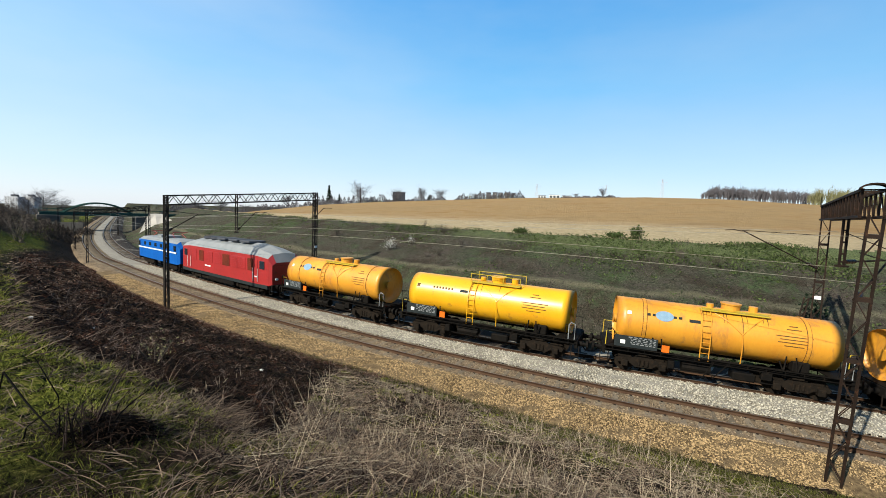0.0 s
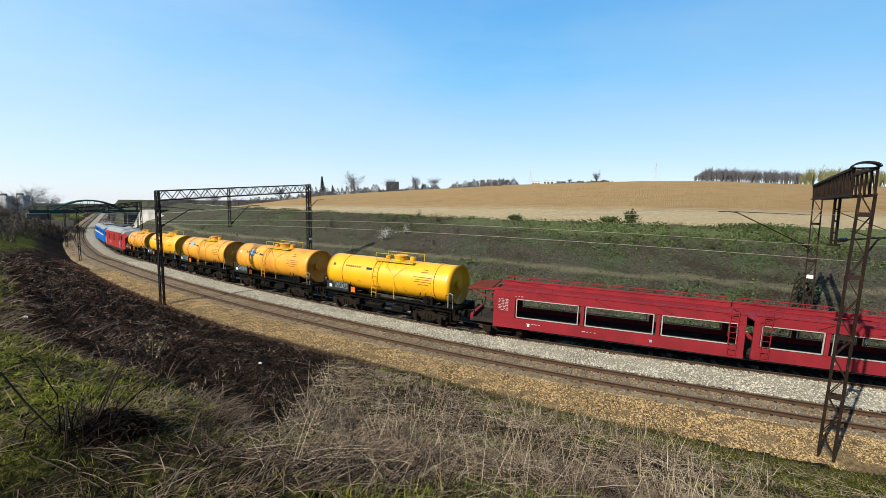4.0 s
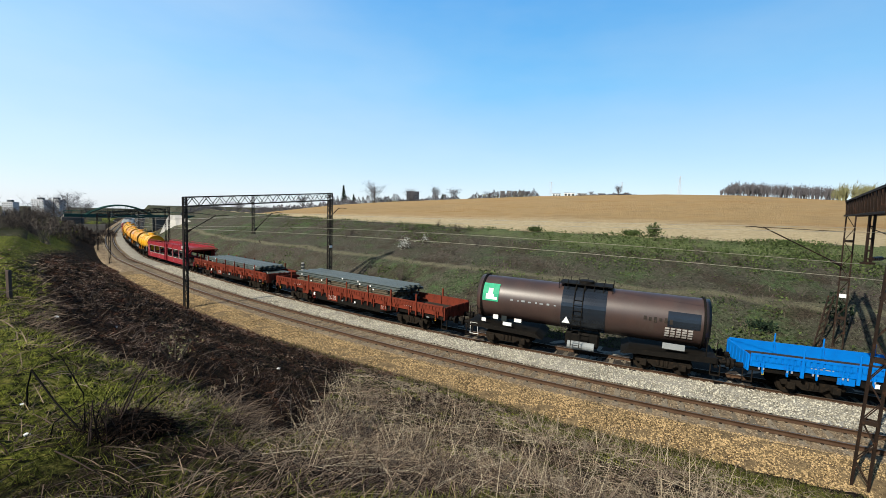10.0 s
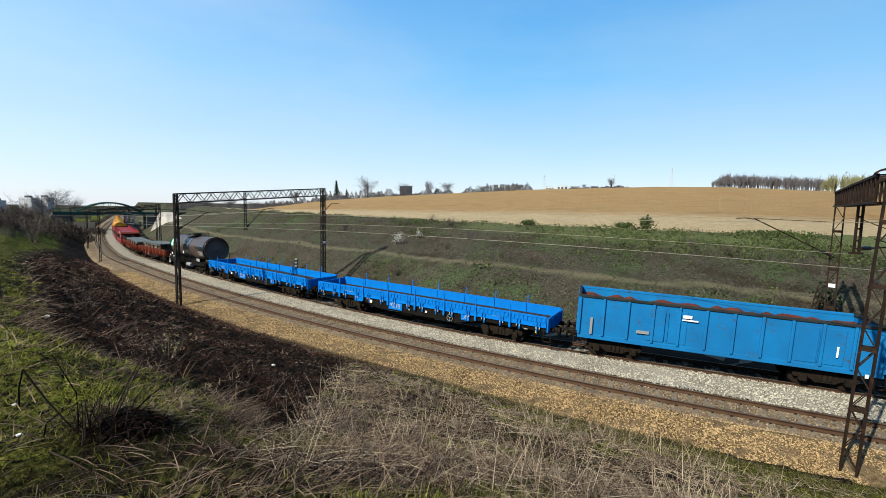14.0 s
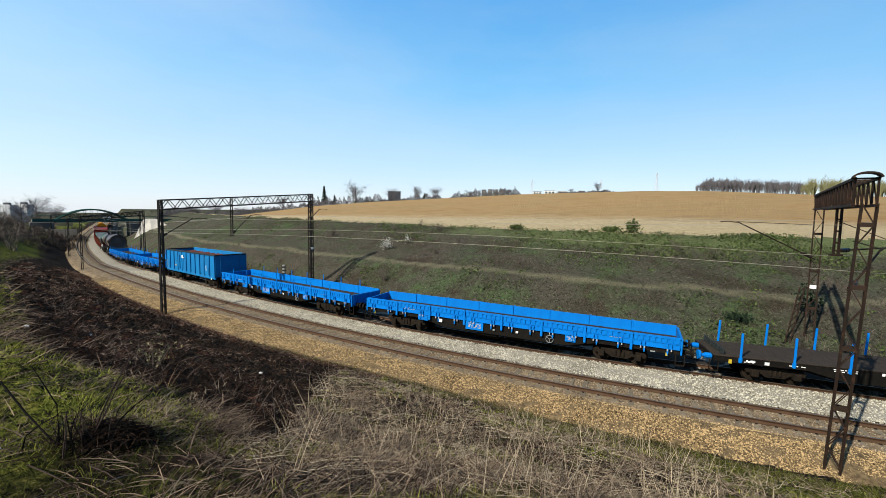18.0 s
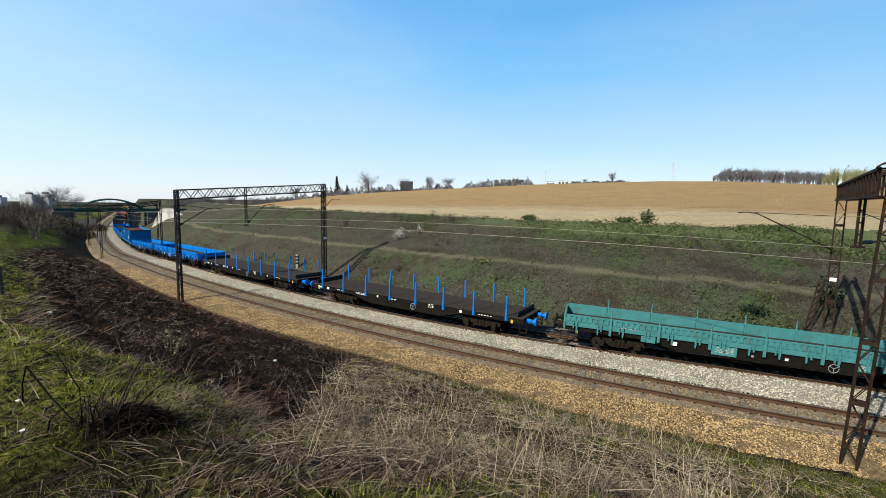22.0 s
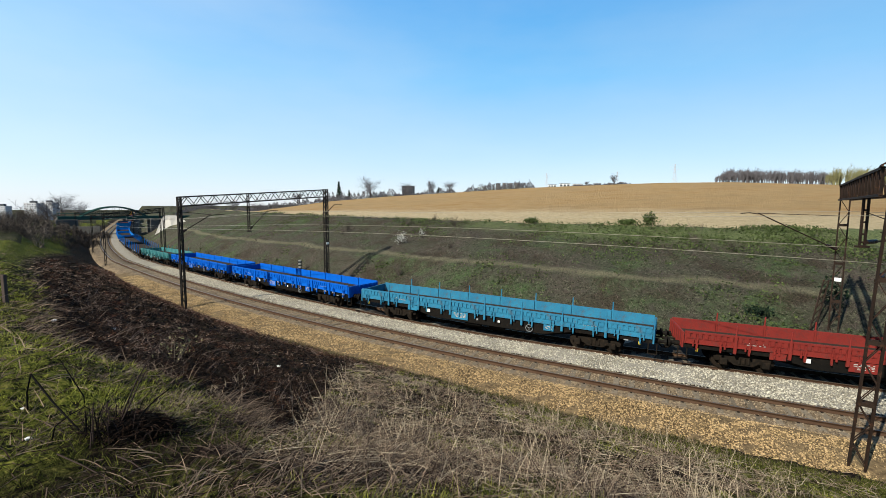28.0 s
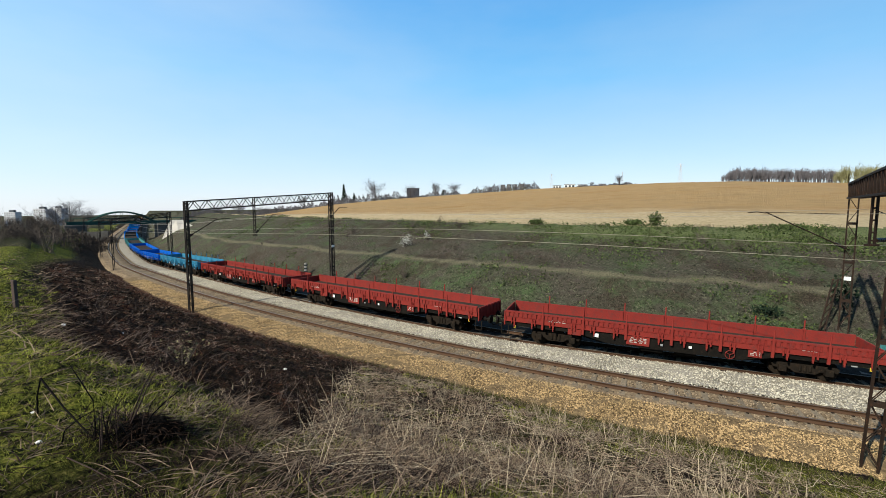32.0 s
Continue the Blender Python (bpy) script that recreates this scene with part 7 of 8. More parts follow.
def straw_clumps():
    """Arching clumps of bleached dry grass, thick in some places and missing in others."""
    p_, s, d, r, rng = scatter(5200, 3.2, 21, -40, 52, 231, 0.85)
    blot = wave(p_[:, 0], p_[:, 1], 1.5, 233) + 0.8 * wave(p_[:, 0], p_[:, 1], 0.6, 234)
    green = green_amount(s, d)
    ok = (d > 8.7) & (~burnt_amount(s, d)) & (blot > np.where(green, 0.45, 0.2)) & (rng.rand(len(s)) < np.clip((s - 2) / 9, 0.05, 1))
    kind = rng.rand(len(s))
    for nm, pick, material, label in (
            ("straw_clumps", ok & (kind < 0.6), BLEACHED, "arching clumps of bleached dry grass"),
            ("brown_clumps", ok & (kind >= 0.6), STRAW, "brown clumps of last year's grass")):
        c, rr = p_[pick], r[pick]
        per = 34
        m = len(c) * per
        g = rng.normal(size=(m, 2)) * 0.08
        base = np.repeat(c, per, 0) + np.concatenate([g, np.full((m, 1), -0.01)], 1)
        lean = np.repeat(rng.normal(size=(len(c), 2)) * 0.8, per, 0)
        out = np.concatenate([lean + rng.normal(size=(m, 2)) * 0.55, rng.uniform(0.5, 1.1, (m, 1))], 1)
        strips(nm, base, out, rng.uniform(0.14, 0.36, m), rng.uniform(0.004, 0.008, m) * (0.5 + np.repeat(rr, per) / 9), rng.uniform(0.4, 0.95, m), material, label, "dry grass", seg=3)


BLEACHED = leafy("bleached_grass", (0.060, 0.045, 0.034), (0.50, 0.41, 0.295), 0.8, 0.25, 0.98, thin=0.3)
straw_clumps()


def toe_fringe():
    """Short grass that grows into the edge of the gravel."""
    rng = np.random.RandomState(191)
    n = 26000
    s = -6 + 34 * rng.rand(n)
    edge = np.interp(s, [0, 12, 18, 28], [8.4, 7.9, 7.3, 7.7])
    d = edge + np.abs(rng.normal(size=n)) * np.interp(s, [0, 6, 12, 20], [1.5, 1.3, 0.8, 0.5]) - 0.15 + 0.35 * np.sin(s * 1.7) * np.sin(s * 0.6)
    p_ = on_track(s, d, 0).T
    p_[:, 2] = land(p_[:, 0], p_[:, 1])[0]
    r = np.hypot(p_[:, 0], p_[:, 1])
    a = rng.uniform(0, 6.28, n)
    up = np.stack([np.cos(a) * 0.6, np.sin(a) * 0.6, rng.uniform(0.4, 1.1, n)], 1)
    for pick, material, label, nm in ((rng.rand(n) < 0.75, OLIVE_GRASS, "olive-green grass growing into the gravel's edge", "edge_grass"), (rng.rand(n) < np.interp(s, [2, 12], [0.08, 0.5]), STRAW, "dry grass at the gravel's edge", "edge_dry_grass")):
        strips(nm, p_[pick], up[pick], rng.uniform(0.12, 0.34, n)[pick], (rng.uniform(0.008, 0.014, n) * (0.5 + r / 14))[pick], rng.uniform(0.1, 0.5, n)[pick], material, label, "grass", seg=2)


    # scorched edge of the burnt patch
    n = 22000
    s = 19 + 55 * rng.rand(n) ** 1.3
    d = np.interp(s, [18, 28, 75], [7.5, 7.8, 7.2]) + rng.normal(size=n) * 0.75 + 0.10 + 0.45 * np.sin(s * 1.3) * np.sin(s * 0.47)
    p_ = on_track(s, d, 0).T
    p_[:, 2] = land(p_[:, 0], p_[:, 1])[0]
    a = rng.uniform(0, 6.28, n)
    up = np.stack([np.cos(a), np.sin(a), rng.uniform(0.3, 1.0, n)], 1)
    r = np.hypot(p_[:, 0], p_[:, 1])
    for pick, material, label, nm in ((rng.rand(n) < 0.6, SCORCHED, "reddish scorched grass at the gravel's edge", "edge_scorched_grass"), (rng.rand(n) < 0.3, SINGED, "singed pale grass at the gravel's edge", "edge_singed_grass")):
        strips(nm, p_[pick] + (0, 0, 0.02), up[pick], rng.uniform(0.12, 0.36, n)[pick], (rng.uniform(0.007, 0.013, n) * (0.5 + r / 14))[pick], rng.uniform(0.1, 0.5, n)[pick], material, label, "burnt grass", seg=2)


toe_fringe()


def stones(name, n, s0, s1, sides, up_of, size, material, label, seed):
    """Loose stones: small squashed, turned octahedra."""
    rng = np.random.RandomState(seed)
    s = s0 + (s1 - s0) * rng.rand(n) ** 1.25
    sd_ = rng.uniform(*sides, n)
    c = on_track(s, sd_ - (drift(s) * np.clip((2.75 - sd_) / 1.9, 0, 1) if sides[0] < 2 else 0), 0).T
    c[:, 2] += np.interp(sd_, *up_of)
    o = np.array([[1, 0, 0], [-1, 0, 0], [0, 1, 0], [0, -1, 0], [0, 0, 1], [0, 0, -1]], float)
    f = np.array([[0, 2, 4], [2, 1, 4], [1, 3, 4], [3, 0, 4], [2, 0, 5], [1, 2, 5], [3, 1, 5], [0, 3, 5]])
    a, b = rng.uniform(0, 6.28, n), rng.uniform(-0.6, 0.6, n)
    sc = rng.uniform(0.5, 1.3, (n, 1, 3)) * (size * rng.uniform(0.6, 1.4, n))[:, None, None]
    v = o[None] * sc + rng.uniform(-0.25, 0.25, (n, 6, 3)) * size
    v[..., 2] *= 0.75
    ca, sa = np.cos(a)[:, None], np.sin(a)[:, None]
    x, y = v[..., 0] * ca - v[..., 1] * sa, v[..., 0] * sa + v[..., 1] * ca
    z = v[..., 2] + x * np.tan(b)[:, None] * 0.4
    v = np.stack([x, y, z], -1) + c[:, None]
    ff = (f[None] + 6 * np.arange(n)[:, None, None]).reshape(-1, 3)
    ob = quick_mesh(name, v.reshape(-1, 3), ff, material)
    tagged(ob, label, "stones", kind="stuff")


BED = ([-2.7, -0.86, -0.5, 0.5, 0.86, 1.3, 2.0, 2.65, 2.75, 3.3, 4.7, 5.4, 5.65, 6.1, 6.4, 6.9, 7.4, 8.0, 8.8], [-0.16, -0.12, -0.2, -0.2, -0.12, -0.11, -0.10, -0.14, -0.16, -0.19, -0.19, -0.2, -0.185, -0.205, -0.24, -0.29, -0.38, -0.5, -0.62])
stones("ballast_stones_pale", 26000, -8, 70, (0.85, 2.75), BED, 0.05, STONE_PALE, "loose pale crushed stones beside the busy track", 1)
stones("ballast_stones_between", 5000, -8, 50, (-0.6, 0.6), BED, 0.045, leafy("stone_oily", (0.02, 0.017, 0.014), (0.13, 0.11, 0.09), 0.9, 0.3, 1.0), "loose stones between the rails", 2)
stones("ballast_stones_brown", 13000, -6, 60, (2.75, 5.6), BED, 0.045, leafy("stone_brown", (0.055, 0.042, 0.030), (0.37, 0.29, 0.20), 0.9, 0.2, 0.9), "loose brown stones of the empty track", 3)
stones("gravel_stones", 95000, -6, 62, (5.45, 8.9), BED, 0.036, STONE_OCHRE, "loose ochre gravel on the shoulder", 4)


def bank_growth():
    """Leafy clumps, dry weeds and small shrubs on the cutting's far bank."""
    rng = np.random.RandomState(31)
    n = 30000
    s = -14 + 120 * rng.rand(n) ** 1.2
    d = -rng.uniform(4.6, 25.6, n)
    p_ = on_track(s, d, 0).T
    z, ss, dd = land(p_[:, 0], p_[:, 1])
    p_[:, 2] = z
    den = wave(p_[:, 0], p_[:, 1], 7.0, 51) + 0.7 * wave(p_[:, 0], p_[:, 1], 2.2, 52) + 0.5 * (np.interp(-d, [4, 11, 13, 20, 25], [0.8, -0.6, -0.9, 0.5, 1.1]))
    keep = (den + rng.normal(size=n) * 0.35 - 0.4 * np.clip((s - 18) / 12, 0, 1) > 0.32) & (dd < -4.2) & (dd > -25.6)
    p_, den = p_[keep], den[keep]
    per = 4
    m = len(p_) * per
    c = np.repeat(p_, per, 0) + rng.normal(size=(m, 3)) * (0.22, 0.22, 0.09) + (0, 0, 0.10)
    size = rng.uniform(0.04, 0.13, m)
    e1 = rng.normal(size=(m, 3))
    e1 /= np.linalg.norm(e1, axis=1)[:, None]
    e2 = np.cross(e1, rng.normal(size=(m, 3)))
    e2 /= np.linalg.norm(e2, axis=1)[:, None]
    e1, e2 = e1 * size[:, None], e2 * size[:, None] * 0.6
    v = np.stack([c - e1, c + e2, c + e1, c - e2], 1).reshape(-1, 3)
    q = np.arange(m * 4).reshape(-1, 4)
    tagged(quick_mesh("bank_foliage", v, q, LEAF), "low green foliage on the cutting's bank", "foliage", kind="stuff")
    n = 16000
    s, d = -14 + 110 * rng.rand(n) ** 1.2, -rng.uniform(4.4, 25, n)
    p_ = on_track(s, d, 0).T
    z, ss, dd = land(p_[:, 0], p_[:, 1])
    p_[:, 2] = z
    keep = (dd < -4.2) & (wave(p_[:, 0], p_[:, 1], 5.0, 61) + 0.4 * np.interp(-d, [4, 9, 11, 13, 25], [1.0, 0.6, 0.4, 0.0, -0.4]) > -0.1)
    p_ = p_[keep]
    m = len(p_)
    a = rng.uniform(0, 6.28, m)
    strips("bank_dry_weeds", p_, np.stack([np.cos(a) * 0.5, np.sin(a) * 0.5, rng.uniform(0.5, 1.2, m)], 1), rng.uniform(0.25, 0.75, m), rng.uniform(0.015, 0.035, m), rng.uniform(0, 0.4, m), DRYSTEM, "grey-brown dry weeds on the cutting's bank", "dry weeds", seg=2)


bank_growth()


# ---- trees and shrubs ----
def branch_segments(rng, height, spread, limbs, twigs, lift=0.5):
    """Segments (a, b, r0, r1) of a bare crown over a trunk of that height."""
    segs = []
    for k in range(limbs):
        z0 = height * rng.uniform(0.12, 0.55)
        a = rng.uniform(0, 6.28)
        L_ = height * rng.uniform(0.3, 0.55)
        p_ = np.array((0, 0, z0))
        tip = p_ + np.array((np.cos(a) * spread * rng.uniform(0.6, 1.15), np.sin(a) * spread * rng.uniform(0.6, 1.15), L_ * lift * rng.uniform(0.2, 1.0) + (height - z0) * rng.uniform(0.1, 0.5)))
        segs.append((p_, tip, height * 0.008, height * 0.003))
        for q in range(twigs):
            t = rng.uniform(0.25, 1.0)
            b = p_ + (tip - p_) * t
            e = b + rng.normal(size=3) * (spread * 0.32, spread * 0.32, height * 0.07) + (0, 0, height * 0.09)
            segs.append((b, e, height * 0.003, height * 0.001))
            for w in range(2):
                f = b + (e - b) * rng.uniform(0.4, 1)
                segs.append((f, f + rng.normal(size=3) * (spread * 0.2, spread * 0.2, height * 0.05) + (0, 0, height * 0.04), height * 0.0016, height * 0.0008))
    return segs


def seg_mesh(bm, segs, thick=1.0):
    for a, b, r0, r1 in segs:
        a, b = Vector(a), Vector(b)
        d = (b - a).normalized()
        u = d.cross(Vector((0.3, 0.5, 0.8))).normalized()
        w = d.cross(u)
        tri = [u, -0.5 * u + 0.87 * w, -0.5 * u - 0.87 * w]
        lo = [bm.verts.new(a + t * r0 * thick) for t in tri]
        hi = [bm.verts.new(b + t * r1 * thick) for t in tri]
        for k in range(3):
            bm.faces.new((lo[k], lo[(k + 1) % 3], hi[(k + 1) % 3], hi[k]))
    return bm


def bare_tree(place, height, spread, seed, label, twig=HAZE_TWIG, limbs=20, twigs=12, thick=1.6, name="bare_tree"):
    rng = np.random.RandomState(seed)
    root = empty(name, label, "tree", "bare trees")
    root.location = place
    part("trunk", tube(B(), [(0, 0, -0.5), (0.02 * height, 0, height * 0.3), (0, 0.02 * height, height * 0.62), (0.01 * height, 0, height * 0.9)], height * 0.028, 7, height * 0.006), BARK, root)
    part("crown", seg_mesh(B(), branch_segments(rng, height, spread, limbs, twigs), thick), twig, root)
    return root


def conifer(place, height, spread, seed, label):
    rng = np.random.RandomState(seed)
    root = empty("conifer_tree", label, "tree", "conifers")
    root.location = place
    part("trunk", tube(B(), [(0, 0, -0.5), (0, 0, height * 0.95)], height * 0.02, 6, height * 0.005), BARK, root)
    n = 420
    t = rng.rand(n) ** 0.8
    rad = spread * (1 - t) * rng.uniform(0.35, 1.05, n) * (0.8 + 0.35 * np.sin(t * 40))
    a = rng.uniform(0, 6.28, n)
    c = np.stack([np.cos(a) * rad, np.sin(a) * rad, height * (0.12 + 0.88 * t)], 1)
    e1 = np.stack([np.cos(a), np.sin(a), np.full(n, -0.35)], 1) * (height * 0.06)
    e2 = np.stack([-np.sin(a), np.cos(a), rng.uniform(-0.4, 0.4, n)], 1) * (height * 0.035)
    v = np.stack([c - e1, c + e2, c + e1, c - e2], 1).reshape(-1, 3)
    ob = quick_mesh("crown", v, np.arange(n * 4).reshape(-1, 4), CONIFER)
    ob.parent = root


def far(xc, r):
    """A plan point at distance r on the bearing of xc, counted across the view at rest."""
    a = math.atan((xc - 785.7) / 787.5)
    x, y = math.sin(a) * r, math.cos(a) * r
    return (x, y, land_z(x, y))


def px(r, xc):
    """Metres that one step of xc spans at that distance."""
    return r * math.cos(math.atan((xc - 785.7) / 787.5)) / 787.5


for k, (xc, hp, sp, r) in enumerate(((649, 40, 17, 300), (757, 26, 8, 280), (789, 22, 12, 290), (712, 24, 12, 300), (852, 14, 10, 320), (880, 12, 10, 320), (915, 13, 12, 330), (1030, 9, 5, 420), (1078, 20, 7, 420), (520, 26, 9, 230), (404, 24, 12, 210), (365, 18, 12, 200), (448, 16, 12, 215), (96, 50, 22, 260), (70, 42, 16, 265), (128, 34, 14, 270))):
    u = px(r, xc)
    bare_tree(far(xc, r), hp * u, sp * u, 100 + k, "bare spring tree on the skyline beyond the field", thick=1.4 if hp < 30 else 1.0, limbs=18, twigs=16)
for k, (xc, hp, sp, r) in enumerate(((594, 34, 7, 260), (612, 18, 5, 270), (770, 12, 4, 300))):
    u = px(r, xc)
    conifer(far(xc, r), hp * u, sp * u, 200 + k, "dark slender conifer on the skyline")


def hedge(name, spans, material, label, seed, dense=8.0):
    """Far bushes and woods, too many to count: twigs and small leaf quads over a stretch of skyline."""
    rng = np.random.RandomState(seed)
    vs, n = [], 0
    for x0, x1, hp, r in spans:
        cnt = int(abs(x1 - x0) * dense)
        xs = rng.uniform(x0, x1, cnt)
        a = np.arctan((xs - 785.7) / 787.5)
        rr = r + rng.uniform(-6, 6, cnt)
        x, y = np.sin(a) * rr, np.cos(a) * rr
        z = land(x, y)[0]
        u = rr * np.cos(a) / 787.5
        prof = 0.25 + 0.75 * np.clip(0.6 * wave(xs, xs * 0.3, 22, seed) + 0.5 * wave(xs, xs * 0.2, 6, seed + 1) + 0.5, 0, 1)
        prof = prof * np.clip(np.minimum(xs - x0, x1 - xs) / 12 + 0.15, 0, 1)
        for q in range(4):
            hh = hp * u * prof * rng.uniform(0.02, 1.0, cnt)
            c = np.stack([x, y, z + hh - 0.5 * u], 1)
            e1 = rng.normal(size=(cnt, 3)) * (u * 0.9)[:, None] * (0.6, 0.6, 1.3)
            e2 = rng.normal(size=(cnt, 3)) * (u * 0.3)[:, None]
            vs.append(np.stack([c - e1, c + e2, c + e1, c - e2], 1).reshape(-1, 3))
    v = np.concatenate(vs)
    tagged(quick_mesh(name, v, np.arange(len(v)).reshape(-1, 4), material), label, "bushes", kind="stuff")


hedge("skyline_bushes", [(560, 705, 18, 310), (690, 800, 13, 310), (815, 940, 16, 330), (1000, 1110, 5, 430), (430, 620, 12, 230), (300, 450, 12, 205)], HAZE_TWIG, "dark bare bushes along the field's far edge", 5)
hedge("skyline_green_bushes", [(820, 935, 9, 335), (640, 690, 9, 312)], TWIG_GREEN, "budding bushes along the field's far edge", 6, 2.5)


hedge("left_scrub", [(-90, 40, 34, 96), (-20, 110, 32, 108), (60, 165, 24, 125), (95, 190, 18, 150)], SCRUB, "dark brown leafless scrub on the bank top", 9, 14.0)


def far_wood(name, x0, x1, hp, r, n, material, label, seed, trunk):
    """A far wood: trunks with bare crowns, one object."""
    rng = np.random.RandomState(seed)
    bm = B()
    for k in range(n):
        xc = rng.uniform(x0, x1)
        rr = r + rng.uniform(0, 26)
        x, y, z = far(xc, rr)
        u = px(rr, xc)
        edge = min(1, (xc - x0) / 40 + 0.45, (x1 - xc) / 30 + 0.5)
        h = hp * u * rng.uniform(0.8, 1.08) * edge
        o = np.array((x, y, z))
        segs = [(o, o + (0, 0, h * 0.8), h * 0.018, h * 0.007)]
        for a, b, r0, r1 in branch_segments(rng, h, h * 0.16, 9, 4, 0.8):
            segs.append((o + a * (1, 1, 0.9), o + b * (1, 1, 0.9), r0 * 1.3, r1 * 1.6))
        seg_mesh(bm, segs, 1.15)
    me = bpy.data.meshes.new(name)
    bm.to_mesh(me)
    bm.free()
    me.materials.append(material)
    tagged(new(name, me), label, "wood", kind="stuff")


far_wood("far_wood", 1254, 1462, 26, 420, 320, HAZE_TWIG, "grey-brown bare wood standing on the field's skyline", 7, True)
far_wood("far_wood_budding", 1440, 1640, 34, 400, 150, TWIG_GREEN, "yellow-green budding trees beside the bare wood", 8, True)


def shrub_mesh(seed, h, spread, material, limbs=14):
    rng = np.random.RandomState(seed)
    bm = B()
    segs = []
    for k in range(limbs):
        a = rng.uniform(0, 6.28)
        tip = np.array((np.cos(a) * spread * rng.uniform(0.2, 1), np.sin(a) * spread * rng.uniform(0.2, 1), h * rng.uniform(0.6, 1)))
        root_ = np.array((rng.normal() * 0.15, rng.normal() * 0.15, -0.1))
        segs.append((root_, tip, 0.035, 0.012))
        for q in range(9):
            b = root_ + (tip - root_) * rng.uniform(0.2, 1)
            e = b + rng.normal(size=3) * (spread * 0.3, spread * 0.3, h * 0.14) + (0, 0, h * 0.12)
            segs.append((b, e, 0.016, 0.007))
            f = b + (e - b) * rng.uniform(0.3, 1)
            segs.append((f, f + rng.normal(size=3) * (spread * 0.2, spread * 0.2, h * 0.1) + (0, 0, h * 0.06), 0.010, 0.005))
    seg_mesh(bm, segs, 0.8)
    me = bpy.data.meshes.new("bare_shrub")
    bm.to_mesh(me)
    bm.free()
    me.materials.append(material)
    return me


SHRUBS = [shrub_mesh(300 + k, 2.6, 1.7, SCRUB if k % 2 else TWIG) for k in range(4)]


def shrubs():
    rng = np.random.RandomState(88)
    for k in range(64):
        s = rng.uniform(72, 190)
        d = rng.uniform(11.5, 34)
        x, y, _ = on_track(s, d, 0)
        if math.degrees(math.atan2(x, y)) > -36 or math.hypot(x, y) < 70:
            continue
        o = new("bare_shrub", SHRUBS[k % 4])
        sc = rng.uniform(0.8, 1.5)
        o.location = (x, y, land_z(x, y))
        o.rotation_euler = (0, 0, rng.uniform(0, 6.28))
        o.scale = (sc, sc, sc * rng.uniform(0.8, 1.1))
        tagged(o, "dark leafless shrub on the bank top", "shrub", "bare shrubs")
    for k in range(16):
        s, d = rng.uniform(-6, 55), -rng.uniform(5.5, 24.5)
        x, y, _ = on_track(s, d, 0)
        o = new("bank_shrub", SHRUBS[k % 4])
        sc = rng.uniform(0.25, 0.5)
        o.location = (x, y, land_z(x, y))
        o.rotation_euler = (0, 0, rng.uniform(0, 6.28))
        o.scale = (sc, sc, sc)
        tagged(o, "small bare shrub on the cutting's bank", "shrub", "bank shrubs")


shrubs()


def leafy_bush(place, h, spread, n, material, label, name="leafy_bush", seed=1, leaf=0.06):
    rng = np.random.RandomState(seed)
    root = empty(name, label, "bush")
    root.location = place
    segs = []
    for k in range(12):
        a = rng.uniform(0, 6.28)
        segs.append((np.array((0, 0, -0.1)), np.array((np.cos(a) * spread * 0.8, np.sin(a) * spread * 0.8, h * rng.uniform(0.5, 0.95))), 0.02, 0.006))
    part("stem", seg_mesh(B(), segs), BARK, root)
    c = rng.normal(size=(n, 3)) * (spread * 0.45, spread * 0.45, h * 0.24) + (0, 0, h * 0.55)
    e1 = rng.normal(size=(n, 3)) * leaf
    e2 = rng.normal(size=(n, 3)) * leaf * 0.6
    v = np.stack([c - e1, c + e2, c + e1, c - e2], 1).reshape(-1, 3)
    ob = quick_mesh("crown", v, np.arange(n * 4).reshape(-1, 4), material)
    ob.parent = root


leafy_bush((-5.2, 49.6, land_z(-5.2, 49.6)), 1.3, 0.75, 240, BLOSSOM, "small shrub in pale blossom on the bank", "blossom_bush", 3, 0.05)
leafy_bush((-2.9, 51.5, land_z(-2.9, 51.5)), 0.9, 0.5, 100, BLOSSOM, "small shrub in pale blossom on the bank", "blossom_bush", 4, 0.05)
for k, (s_, d_, h, w_) in enumerate(((9, -25.2, 1.2, 0.7), (12, -25.4, 0.5, 1.0), (26, -25.0, 0.5, 0.8), (-3, -9.6, 2.2, 0.8), (2, -8.6, 0.6, 0.8))):
    x, y, _ = on_track(s_, d_, 0)
    leafy_bush((x, y, land_z(x, y)), h, w_, 700 if d_ < -20 else 300, LEAF if d_ < -20 else CONIFER, "green bush at the top of the bank" if d_ < -20 else "dark green bush at the bank's foot", "leafy_bush", 20 + k, 0.07)


